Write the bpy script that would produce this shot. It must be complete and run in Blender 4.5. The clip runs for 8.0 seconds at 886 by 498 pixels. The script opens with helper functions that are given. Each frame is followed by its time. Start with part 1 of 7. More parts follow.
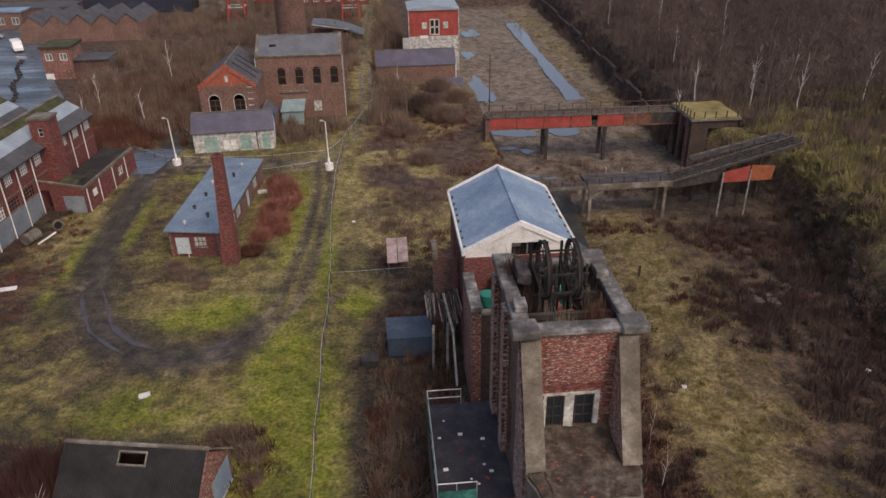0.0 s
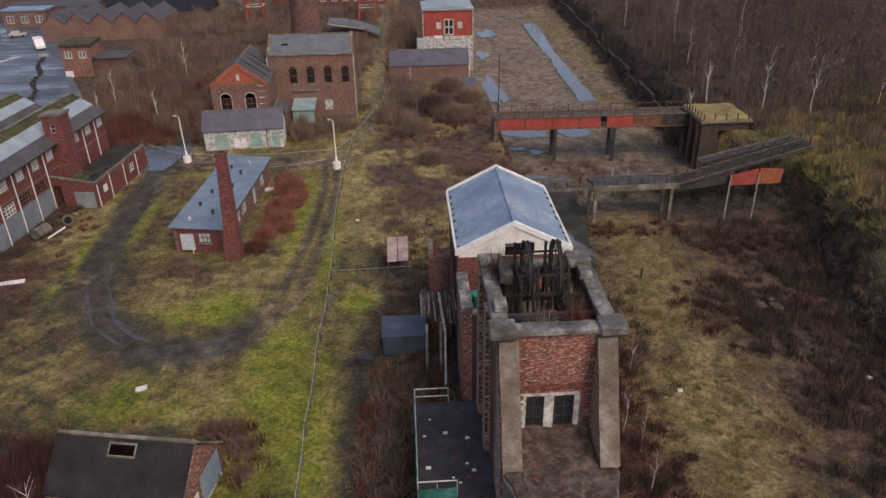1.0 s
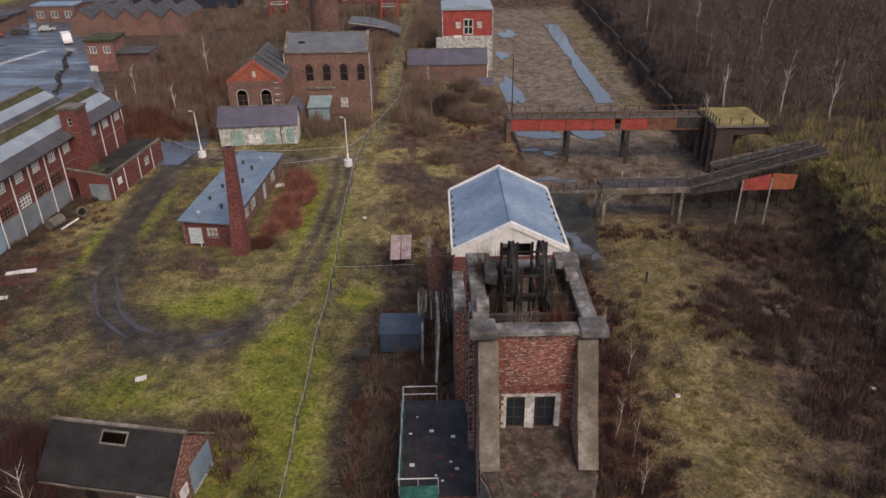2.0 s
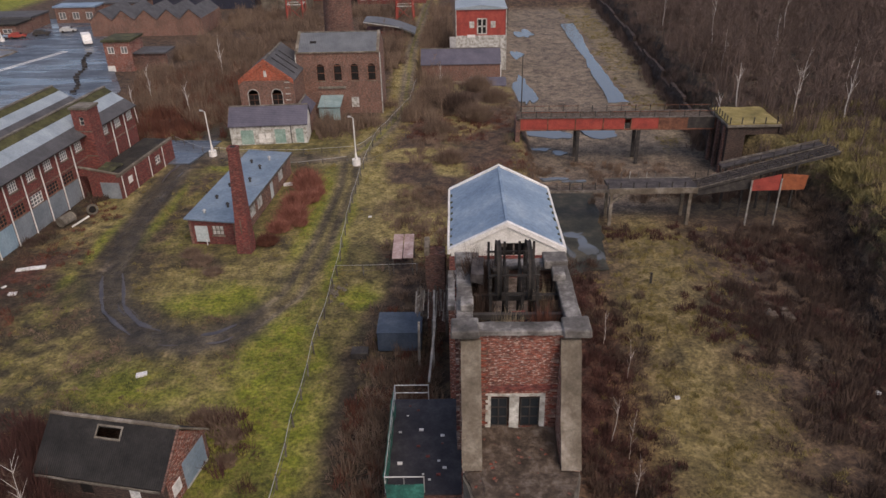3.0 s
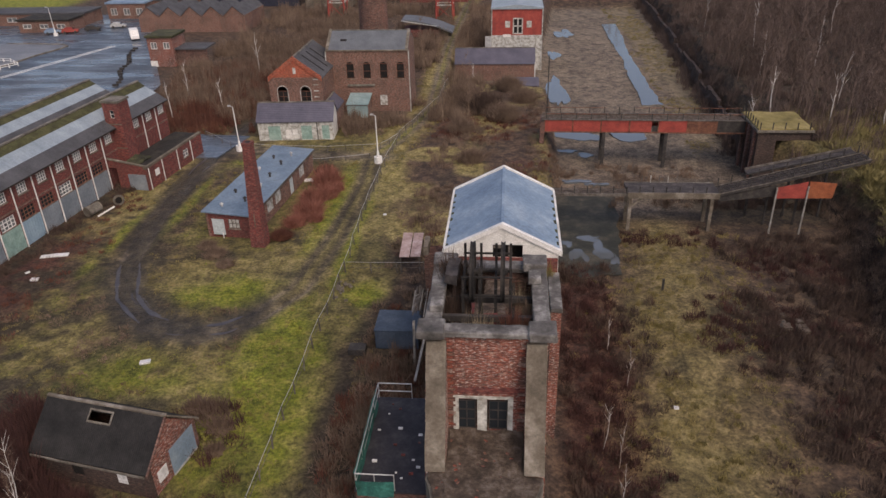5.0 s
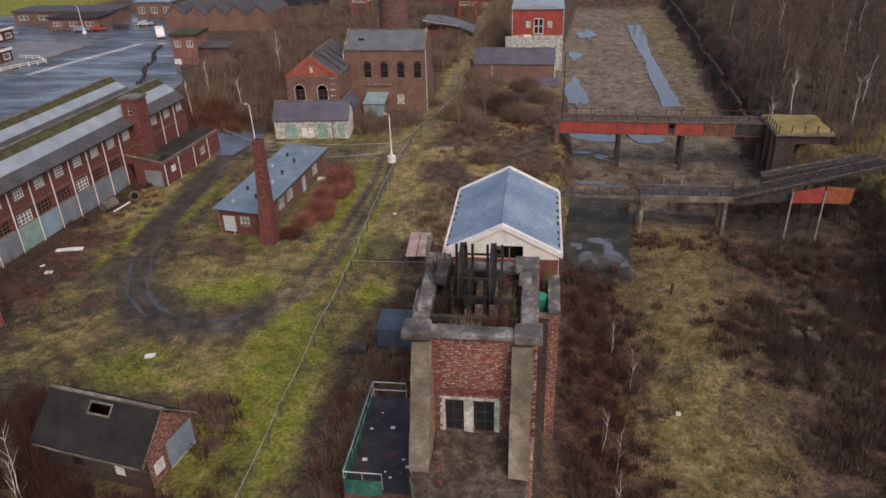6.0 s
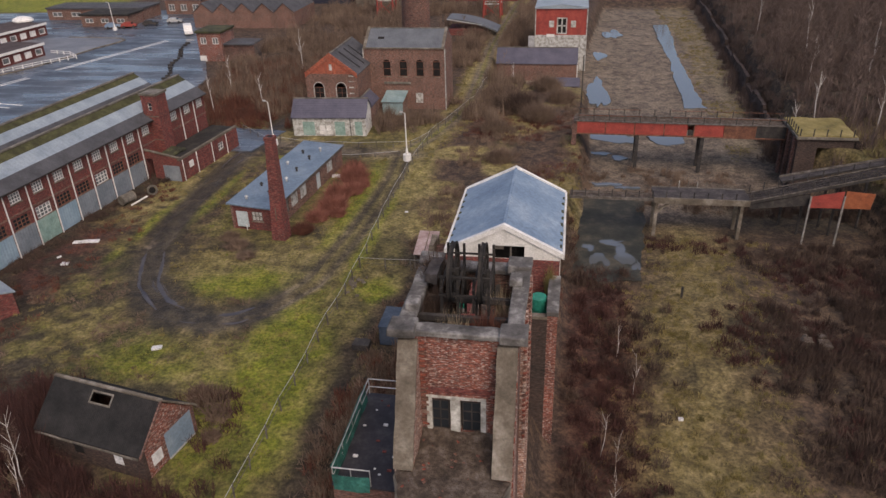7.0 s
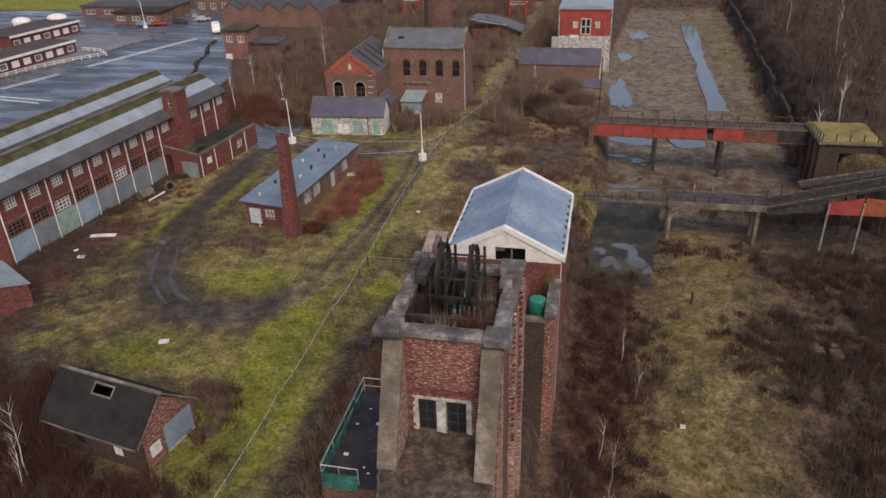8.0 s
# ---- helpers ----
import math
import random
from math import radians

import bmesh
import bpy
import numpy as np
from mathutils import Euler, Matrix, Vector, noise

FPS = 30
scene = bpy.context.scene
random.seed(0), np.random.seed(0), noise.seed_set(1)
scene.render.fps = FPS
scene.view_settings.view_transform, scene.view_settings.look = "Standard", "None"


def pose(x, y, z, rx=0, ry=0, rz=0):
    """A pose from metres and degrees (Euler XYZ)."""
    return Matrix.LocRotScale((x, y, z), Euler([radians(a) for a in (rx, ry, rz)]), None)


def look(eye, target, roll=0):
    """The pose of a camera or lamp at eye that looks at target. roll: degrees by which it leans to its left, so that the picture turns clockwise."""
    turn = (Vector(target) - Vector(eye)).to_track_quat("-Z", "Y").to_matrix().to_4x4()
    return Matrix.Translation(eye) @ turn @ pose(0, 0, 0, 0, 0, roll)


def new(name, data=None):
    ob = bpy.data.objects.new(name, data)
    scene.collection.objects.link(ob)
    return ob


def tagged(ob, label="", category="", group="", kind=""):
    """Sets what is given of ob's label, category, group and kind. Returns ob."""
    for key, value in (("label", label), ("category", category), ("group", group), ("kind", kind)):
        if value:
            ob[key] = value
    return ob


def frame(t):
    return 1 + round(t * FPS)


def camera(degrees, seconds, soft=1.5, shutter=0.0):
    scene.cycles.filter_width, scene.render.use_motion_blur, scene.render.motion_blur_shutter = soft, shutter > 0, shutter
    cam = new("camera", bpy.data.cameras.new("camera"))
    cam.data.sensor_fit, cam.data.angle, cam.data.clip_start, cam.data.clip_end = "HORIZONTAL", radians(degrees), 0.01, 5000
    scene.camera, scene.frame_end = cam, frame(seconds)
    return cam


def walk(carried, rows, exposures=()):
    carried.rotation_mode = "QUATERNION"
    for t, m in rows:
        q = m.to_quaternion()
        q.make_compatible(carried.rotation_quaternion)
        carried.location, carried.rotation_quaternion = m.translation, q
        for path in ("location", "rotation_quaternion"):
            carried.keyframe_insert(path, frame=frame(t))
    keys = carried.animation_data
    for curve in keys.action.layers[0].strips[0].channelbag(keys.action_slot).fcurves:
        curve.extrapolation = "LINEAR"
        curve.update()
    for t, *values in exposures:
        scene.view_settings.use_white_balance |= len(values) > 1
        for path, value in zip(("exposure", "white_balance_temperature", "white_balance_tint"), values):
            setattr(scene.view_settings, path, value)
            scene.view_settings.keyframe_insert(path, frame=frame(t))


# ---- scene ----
cam = camera(62.9, 8.0)
PATH = [
    (0, (-5.251, 7.853, 38.236), (-5.108, 9.617, 37.304), -1.0),
    (0.5, (-4.122, 7.64, 38.25), (-4.01, 9.407, 37.319), -1.0),
    (1, (-3.05, 7.497, 38.255), (-2.965, 9.265, 37.324), -1.1),
    (1.5, (-1.918, 7.324, 38.261), (-1.866, 9.094, 37.33), -1.2),
    (2.8, (0.908, 7.214, 38.166), (0.874, 8.984, 37.235), -0.9),
    (3, (1.281, 7.205, 38.158), (1.239, 8.975, 37.228), -1.4),
    (3.5, (2.353, 7.222, 38.137), (2.276, 8.991, 37.207), -1.4),
    (4, (3.381, 7.274, 38.112), (3.271, 9.042, 37.182), -1.5),
    (5.5, (6.54, 7.605, 38.085), (6.333, 9.364, 37.156), -1.7),
    (6, (7.554, 7.746, 38.059), (7.31, 9.5, 37.131), -1.8),
    (6.5, (8.67, 7.906, 38.013), (8.387, 9.655, 37.084), -1.8),
    (7, (9.687, 8.107, 37.938), (9.366, 9.849, 37.01), -1.9),
    (7.5, (10.796, 8.36, 37.928), (10.435, 10.094, 37.0), -1.9),
    (8, (11.857, 8.581, 37.92), (11.458, 10.309, 36.993), -2.0),
]
walk(cam, [(t, look(eye, target, roll)) for t, eye, target, roll in PATH], exposures=((0.0, -0.16, 6900, 18.0), (8.0, -0.16, 6900, 18.0)))

# ---------------------------------------------------------------- light
world = bpy.data.worlds.new("overcast_sky")
scene.world = world
world.use_nodes = True
wn = world.node_tree.nodes
sky = wn.new("ShaderNodeTexSky")
sky.sky_type = 'NISHITA'
sky.sun_disc = False
sky.sun_elevation = radians(49)
sky.sun_rotation = radians(148)
sky.dust_density, sky.air_density = 4.0, 1.0
wn["Background"].inputs["Strength"].default_value = 0.20
world.node_tree.links.new(sky.outputs[0], wn["Background"].inputs["Color"])
sun_data = bpy.data.lights.new("sun", 'SUN')
sun_data.energy, sun_data.angle, sun_data.color = 0.85, radians(28), (1.0, 0.93, 0.84)
sun = new("sun", sun_data)
sun.matrix_world = look((25, -40, 55), (0, 0, 0))


# ---------------------------------------------------------------- materials
def rgb(c):
    return (c[0], c[1], c[2], 1.0)


def base_nodes(name, rough, metal=0.0):
    m = bpy.data.materials.new(name)
    m.use_nodes = True
    nt = m.node_tree
    b = nt.nodes["Principled BSDF"]
    b.inputs["Roughness"].default_value = rough
    b.inputs["Metallic"].default_value = metal
    b.inputs["Specular IOR Level"].default_value = 0.35
    return m, nt, b


def noise_node(nt, vec, scale, detail=6.0, rough=0.6):
    n = nt.nodes.new("ShaderNodeTexNoise")
    n.inputs["Scale"].default_value = scale
    n.inputs["Detail"].default_value = detail
    n.inputs["Roughness"].default_value = rough
    nt.links.new(vec, n.inputs["Vector"])
    return n.outputs["Fac"]


def ramp_node(nt, fac, stops):
    r = nt.nodes.new("ShaderNodeValToRGB")
    e = r.color_ramp.elements
    while len(e) < len(stops):
        e.new(0.5)
    for k, (p, c) in enumerate(stops):
        e[k].position, e[k].color = p, rgb(c)
    nt.links.new(fac, r.inputs["Fac"])
    return r.outputs["Color"]


def mix_node(nt, fac, a, b, blend='MIX'):
    m = nt.nodes.new("ShaderNodeMix")
    m.data_type, m.blend_type = 'RGBA', blend
    for src, k in ((fac, 0), (a, 6), (b, 7)):
        if isinstance(src, (int, float)):
            m.inputs[k].default_value = src
        elif isinstance(src, tuple):
            m.inputs[k].default_value = rgb(src)
        else:
            nt.links.new(src, m.inputs[k])
    return m.outputs[2]


def bump_node(nt, height, bsdf, strength, distance):
    b = nt.nodes.new("ShaderNodeBump")
    b.inputs["Strength"].default_value = strength
    b.inputs["Distance"].default_value = distance
    nt.links.new(height, b.inputs["Height"])
    nt.links.new(b.outputs[0], bsdf.inputs["Normal"])


def obj_vec(nt):
    return nt.nodes.new("ShaderNodeTexCoord").outputs["Object"]


def worn(name, dark, mid, light, coarse=0.6, fine=9.0, rough=0.85, metal=0.0, bump=0.4, stretch=(1, 1, 1), depth=0.04):
    """A weathered surface: large stains and fine grain over three tones."""
    m, nt, b = base_nodes(name, rough, metal)
    mp = nt.nodes.new("ShaderNodeMapping")
    mp.inputs["Scale"].default_value = stretch
    nt.links.new(obj_vec(nt), mp.inputs["Vector"])
    v = mp.outputs[0]
    big = noise_node(nt, v, coarse, 7.0, 0.65)
    small = noise_node(nt, v, fine, 5.0, 0.7)
    col = ramp_node(nt, big, [(0.30, dark), (0.5, mid), (0.70, light)])
    grain = ramp_node(nt, small, [(0.25, (0.55, 0.55, 0.55)), (0.75, (1.25, 1.25, 1.25))])
    col = mix_node(nt, 0.8, col, grain, 'MULTIPLY')
    nt.links.new(col, b.inputs["Base Color"])
    bump_node(nt, small, b, bump, depth)
    return m


def brickwork(name, one, two, mortar, soot, soot_amount=0.5, pale=0.25):
    """Coursed brick with soot, lost faces and pale lime streaks."""
    m, nt, b = base_nodes(name, 0.9)
    v = obj_vec(nt)
    sep = nt.nodes.new("ShaderNodeSeparateXYZ")
    nt.links.new(v, sep.inputs[0])
    add = nt.nodes.new("ShaderNodeMath")
    nt.links.new(sep.outputs[0], add.inputs[0])
    nt.links.new(sep.outputs[1], add.inputs[1])
    com = nt.nodes.new("ShaderNodeCombineXYZ")
    nt.links.new(add.outputs[0], com.inputs[0])
    nt.links.new(sep.outputs[2], com.inputs[1])
    br = nt.nodes.new("ShaderNodeTexBrick")
    nt.links.new(com.outputs[0], br.inputs["Vector"])
    br.inputs["Scale"].default_value = 1.0
    br.inputs["Brick Width"].default_value = 0.23
    br.inputs["Row Height"].default_value = 0.078
    br.inputs["Mortar Size"].default_value = 0.006
    br.inputs["Color1"].default_value = rgb(one)
    br.inputs["Color2"].default_value = rgb(two)
    br.inputs["Mortar"].default_value = rgb(mortar)
    big = noise_node(nt, v, 0.35, 6.0, 0.6)
    mp = nt.nodes.new("ShaderNodeMapping")
    mp.inputs["Scale"].default_value = (1.6, 1.6, 7.0)
    nt.links.new(v, mp.inputs["Vector"])
    streak = noise_node(nt, mp.outputs[0], 1.1, 4.0, 0.7)
    col = mix_node(nt, ramp_node(nt, big, [(0.42, (0, 0, 0)), (0.68, (soot_amount,) * 3)]), br.outputs["Color"], soot)
    col = mix_node(nt, ramp_node(nt, streak, [(0.54, (0, 0, 0)), (0.64, (pale,) * 3)]), col, (0.42, 0.33, 0.27))
    mp2 = nt.nodes.new("ShaderNodeMapping")
    mp2.inputs["Scale"].default_value = (1.0, 1.0, 3.2)
    nt.links.new(v, mp2.inputs["Vector"])
    blot = ramp_node(nt, noise_node(nt, mp2.outputs[0], 2.6, 4.0, 0.7), [(0.38, (0.42, 0.42, 0.44)), (0.5, (0.9, 0.9, 0.9)), (0.62, (1.4, 1.32, 1.25))])
    fleck = noise_node(nt, mp2.outputs[0], 4.2, 2.0, 0.5)
    col = mix_node(nt, ramp_node(nt, fleck, [(0.57, (0, 0, 0)), (0.63, (pale,) * 3)]), col, (0.62, 0.55, 0.50))
    col = mix_node(nt, 0.9, col, blot, 'MULTIPLY')
    nt.links.new(col, b.inputs["Base Color"])
    bump_node(nt, br.outputs["Fac"], b, -0.5, 0.02)
    return m


def ribbed(name, dark, light, pitch, rough=0.5, axis=0, metal=0.0):
    """Corrugated or standing-seam sheet, with ribs every pitch metres along one axis."""
    m, nt, b = base_nodes(name, rough, metal)
    v = obj_vec(nt)
    w = nt.nodes.new("ShaderNodeTexWave")
    w.bands_direction = 'XYZ'[axis]
    w.inputs["Scale"].default_value = 0.314 / pitch
    w.inputs["Distortion"].default_value = 0.0
    nt.links.new(v, w.inputs["Vector"])
    big = noise_node(nt, v, 0.4, 7.0, 0.65)
    small = noise_node(nt, v, 5.0, 4.0, 0.7)
    col = ramp_node(nt, big, [(0.3, dark), (0.7, light)])
    col = mix_node(nt, 0.6, col, ramp_node(nt, small, [(0.3, (0.6, 0.6, 0.6)), (0.75, (1.2, 1.2, 1.2))]), 'MULTIPLY')
    nt.links.new(col, b.inputs["Base Color"])
    bump_node(nt, w.outputs["Fac"], b, 0.5, 0.04)
    return m


M_BRICK = brickwork("brick_weathered", (0.27, 0.07, 0.042), (0.16, 0.048, 0.034), (0.22, 0.18, 0.15), (0.032, 0.026, 0.023), 0.65, 0.55)
M_BRICK_LIME = brickwork("brick_limed", (0.27, 0.125, 0.09), (0.19, 0.085, 0.062), (0.42, 0.36, 0.31), (0.06, 0.045, 0.038), 0.4, 0.85)
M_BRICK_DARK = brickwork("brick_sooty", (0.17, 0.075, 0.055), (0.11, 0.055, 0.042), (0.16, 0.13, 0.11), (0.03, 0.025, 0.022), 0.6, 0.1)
M_BRICK_RED = brickwork("brick_red", (0.19, 0.042, 0.034), (0.14, 0.036, 0.03), (0.15, 0.09, 0.08), (0.06, 0.035, 0.03), 0.5, 0.08)
M_BRICK_ORANGE = brickwork("brick_orange", (0.40, 0.09, 0.045), (0.30, 0.068, 0.038), (0.3, 0.16, 0.1), (0.10, 0.05, 0.035), 0.45, 0.1)
M_BRICK_BROWN = brickwork("brick_brown", (0.21, 0.10, 0.07), (0.15, 0.075, 0.055), (0.24, 0.2, 0.17), (0.05, 0.04, 0.032), 0.5, 0.12)
M_BRICK_BLACK = brickwork("brick_near_black", (0.075, 0.045, 0.036), (0.05, 0.034, 0.028), (0.07, 0.06, 0.05), (0.02, 0.018, 0.016), 0.6, 0.05)
M_TOOTH = worn("limed_brick", (0.16, 0.09, 0.07), (0.26, 0.18, 0.145), (0.40, 0.33, 0.28), 1.5, 6.0, 0.9)
M_CONCRETE = worn("concrete_weathered", (0.075, 0.062, 0.045), (0.145, 0.122, 0.092), (0.30, 0.27, 0.225), 0.5, 6.0, 0.9, bump=0.5)
M_CONCRETE_DARK = worn("concrete_stained", (0.07, 0.06, 0.05), (0.14, 0.125, 0.10), (0.24, 0.22, 0.19), 0.7, 5.0, 0.9, bump=0.6)
M_COPING = worn("coping_stone", (0.045, 0.042, 0.038), (0.115, 0.108, 0.10), (0.34, 0.33, 0.31), 0.8, 4.0, 0.85, bump=0.5)
M_RUBBLE = worn("rubble_and_dead_growth", (0.03, 0.024, 0.018), (0.085, 0.062, 0.045), (0.19, 0.16, 0.13), 1.6, 5.0, 0.95, bump=1.0, depth=0.2)
M_RENDER = worn("white_render", (0.42, 0.41, 0.37), (0.66, 0.65, 0.60), (0.80, 0.79, 0.75), 0.7, 8.0, 0.85)
M_PEELING = worn("peeling_paint", (0.16, 0.13, 0.10), (0.42, 0.42, 0.38), (0.70, 0.70, 0.66), 1.6, 5.0, 0.85)
M_WHITE = worn("white_paint", (0.55, 0.54, 0.5), (0.72, 0.71, 0.67), (0.82, 0.81, 0.78), 1.5, 9.0, 0.6, bump=0.1)
M_FELT_BLUE = worn("blue_grey_roof_felt", (0.13, 0.19, 0.27), (0.185, 0.26, 0.345), (0.30, 0.37, 0.44), 0.3, 3.0, 0.5, bump=0.15)
M_FELT_HUT = worn("slate_blue_felt", (0.10, 0.145, 0.19), (0.15, 0.205, 0.26), (0.21, 0.265, 0.31), 0.35, 3.0, 0.5, bump=0.2)
M_SLATE = ribbed("purple_slate", (0.06, 0.058, 0.08), (0.11, 0.105, 0.135), 0.25, 0.55, 1)
M_SHEET = ribbed("pale_roof_glazing", (0.19, 0.235, 0.265), (0.33, 0.38, 0.41), 0.6, 0.4, 1)
M_SHEET_DARK = ribbed("asbestos_sheet", (0.045, 0.045, 0.048), (0.10, 0.10, 0.105), 0.15, 0.8, 1)
M_SHEET_GREY = ribbed("grey_sheet", (0.085, 0.095, 0.105), (0.15, 0.16, 0.17), 0.3, 0.6, 0)
M_CORRUGATED = ribbed("black_corrugated_sheet", (0.012, 0.012, 0.012), (0.042, 0.040, 0.038), 0.16, 0.75, 0)
M_CORRUGATED.node_tree.nodes["Principled BSDF"].inputs["Specular IOR Level"].default_value = 0.12
M_MOSS = worn("mossy_roof", (0.028, 0.027, 0.014), (0.06, 0.060, 0.024), (0.10, 0.095, 0.042), 0.8, 5.0, 0.95, bump=0.6)
M_ROOF_BLACK = worn("black_overgrown_felt", (0.012, 0.011, 0.010), (0.026, 0.023, 0.019), (0.055, 0.048, 0.034), 0.5, 4.0, 0.95, bump=0.7)
M_MOSS_DARK = worn("moss_on_felt", (0.02, 0.02, 0.015), (0.05, 0.05, 0.025), (0.10, 0.10, 0.04), 0.5, 4.0, 0.95, bump=0.6)
M_RED_PAINT = worn("red_painted_steel", (0.19, 0.042, 0.033), (0.31, 0.055, 0.042), (0.39, 0.085, 0.06), 0.7, 6.0, 0.6, bump=0.2)
M_RUST = worn("rusty_steel", (0.06, 0.03, 0.022), (0.15, 0.065, 0.04), (0.26, 0.13, 0.08), 1.2, 8.0, 0.85, bump=0.4)
M_STEEL = worn("dark_steel", (0.018, 0.017, 0.016), (0.04, 0.036, 0.033), (0.08, 0.07, 0.06), 1.2, 8.0, 0.75, bump=0.3)
M_TIMBER = worn("weathered_timber", (0.05, 0.042, 0.034), (0.11, 0.095, 0.08), (0.21, 0.19, 0.165), 1.2, 7.0, 0.9, bump=0.4)
M_STEEL_SOOT = worn("sooty_steel", (0.010, 0.009, 0.009), (0.022, 0.020, 0.018), (0.048, 0.042, 0.037), 1.2, 8.0, 0.9, bump=0.3)
M_TIMBER_DARK = worn("blackened_timber", (0.022, 0.019, 0.018), (0.05, 0.043, 0.041), (0.095, 0.083, 0.078), 1.0, 6.0, 0.85, bump=0.4)
M_TIMBER_PALE = worn("bleached_timber", (0.13, 0.12, 0.10), (0.25, 0.235, 0.21), (0.40, 0.38, 0.35), 1.0, 6.0, 0.9, bump=0.3)
M_TWIG_PALE = worn("bleached_stems", (0.20, 0.155, 0.10), (0.32, 0.26, 0.17), (0.45, 0.38, 0.27), 0.8, 3.0, 0.95, bump=0.0)
M_RED_DULL = worn("dull_red_steel", (0.07, 0.02, 0.018), (0.14, 0.032, 0.028), (0.20, 0.055, 0.045), 0.9, 6.0, 0.7, bump=0.3)
M_GALV = worn("galvanised_steel", (0.35, 0.35, 0.34), (0.5, 0.5, 0.48), (0.62, 0.62, 0.6), 1.5, 9.0, 0.5, 0.4, bump=0.1)
M_SHUTTER = ribbed("grey_steel_shutter", (0.14, 0.165, 0.185), (0.25, 0.28, 0.30), 0.4, 0.6, 1)
M_SHUTTER_BLUE = ribbed("blue_grey_shutter", (0.20, 0.30, 0.36), (0.30, 0.40, 0.46), 0.4, 0.6, 1)
M_DOOR_GREY = worn("pale_steel_door", (0.36, 0.42, 0.42), (0.45, 0.51, 0.51), (0.54, 0.59, 0.58), 0.6, 5.0, 0.5, bump=0.1)
M_DOOR_BLUE = worn("blue_grey_door", (0.15, 0.21, 0.26), (0.20, 0.27, 0.33), (0.26, 0.33, 0.38), 0.6, 5.0, 0.55, bump=0.1)
M_DOOR_GREEN = worn("pale_green_door", (0.16, 0.26, 0.22), (0.24, 0.36, 0.31), (0.34, 0.44, 0.39), 0.9, 5.0, 0.7, bump=0.2)
M_NET = worn("green_netting", (0.012, 0.055, 0.045), (0.025, 0.13, 0.105), (0.06, 0.25, 0.20), 1.2, 9.0, 0.8, bump=0.3)
M_DRUM = worn("green_plastic", (0.015, 0.16, 0.11), (0.02, 0.23, 0.16), (0.04, 0.30, 0.21), 0.8, 5.0, 0.5, bump=0.1)
M_GLASS, _nt, _b = base_nodes("dark_glass", 0.12)
_b.inputs["Base Color"].default_value = (0.02, 0.025, 0.03, 1)
M_DARK = worn("dark_interior", (0.008, 0.007, 0.006), (0.014, 0.012, 0.011), (0.025, 0.022, 0.02), 1.0, 4.0, 0.95)
M_GLASS_OLD = worn("dirty_pane", (0.05, 0.06, 0.06), (0.11, 0.12, 0.12), (0.30, 0.31, 0.30), 1.3, 5.0, 0.3, bump=0.05)
M_ASPHALT = worn("wet_asphalt", (0.045, 0.055, 0.07), (0.08, 0.095, 0.115), (0.14, 0.155, 0.175), 0.10, 2.0, 0.32, bump=0.1, stretch=(1.0, 0.45, 1.0))
_v = obj_vec(M_ASPHALT.node_tree)
_mp = M_ASPHALT.node_tree.nodes.new("ShaderNodeMapping")
_mp.inputs["Scale"].default_value, _mp.inputs["Rotation"].default_value = (0.05, 0.22, 1.0), (0, 0, radians(-28))
M_ASPHALT.node_tree.links.new(_v, _mp.inputs["Vector"])
_f = noise_node(M_ASPHALT.node_tree, _mp.outputs[0], 1.0, 6.0, 0.7)
_r = ramp_node(M_ASPHALT.node_tree, _f, [(0.40, (0.10, 0.10, 0.10)), (0.58, (0.62, 0.62, 0.62))])
M_ASPHALT.node_tree.links.new(_r, M_ASPHALT.node_tree.nodes["Principled BSDF"].inputs["Roughness"])
M_WATER, _nt, _b = base_nodes("standing_water", 0.10)
_b.inputs["Base Color"].default_value = (0.10, 0.11, 0.115, 1)
_b.inputs["Specular IOR Level"].default_value = 0.9
bump_node(_nt, noise_node(_nt, obj_vec(_nt), 1.6, 3.0, 0.5), _b, 0.15, 0.03)
M_RUT = worn("rut_water", (0.045, 0.042, 0.045), (0.065, 0.06, 0.062), (0.10, 0.09, 0.085), 0.5, 3.0, 0.28, bump=0.3)
M_TEAL = worn("faded_teal_sheet", (0.16, 0.24, 0.24), (0.23, 0.32, 0.32), (0.30, 0.39, 0.385), 0.6, 5.0, 0.6, bump=0.1)
M_TWIG = worn("dead_twigs", (0.085, 0.058, 0.043), (0.175, 0.122, 0.087), (0.265, 0.192, 0.135), 0.25, 2.0, 0.95, bump=0.0)
M_TWIG_RED = worn("russet_twigs", (0.07, 0.032, 0.022), (0.125, 0.05, 0.033), (0.19, 0.08, 0.05), 0.3, 2.0, 0.95, bump=0.0)
M_BRACKEN = worn("dark_red_bracken", (0.034, 0.016, 0.013), (0.068, 0.029, 0.024), (0.105, 0.047, 0.038), 0.4, 2.0, 0.95, bump=0.0)
M_TWIG_GOLD = worn("straw_and_gorse", (0.12, 0.10, 0.035), (0.22, 0.18, 0.065), (0.34, 0.27, 0.12), 0.3, 2.0, 0.95, bump=0.0)
M_TWIG_WOOD = worn("bare_wood_twigs", (0.075, 0.053, 0.043), (0.13, 0.093, 0.076), (0.20, 0.145, 0.12), 0.06, 1.0, 0.95, bump=0.0)
M_GRASS = worn("grass_blades", (0.10, 0.125, 0.018), (0.20, 0.21, 0.034), (0.30, 0.265, 0.07), 0.22, 3.0, 0.9, bump=0.0)
# darker copy of dead_twigs; in the cutting and ditch its tone carries the shade
M_TWIG_DARK = worn("dark_dead_twigs", (0.04, 0.027, 0.021), (0.08, 0.053, 0.04), (0.13, 0.088, 0.065), 0.25, 2.0, 0.95, bump=0.0)
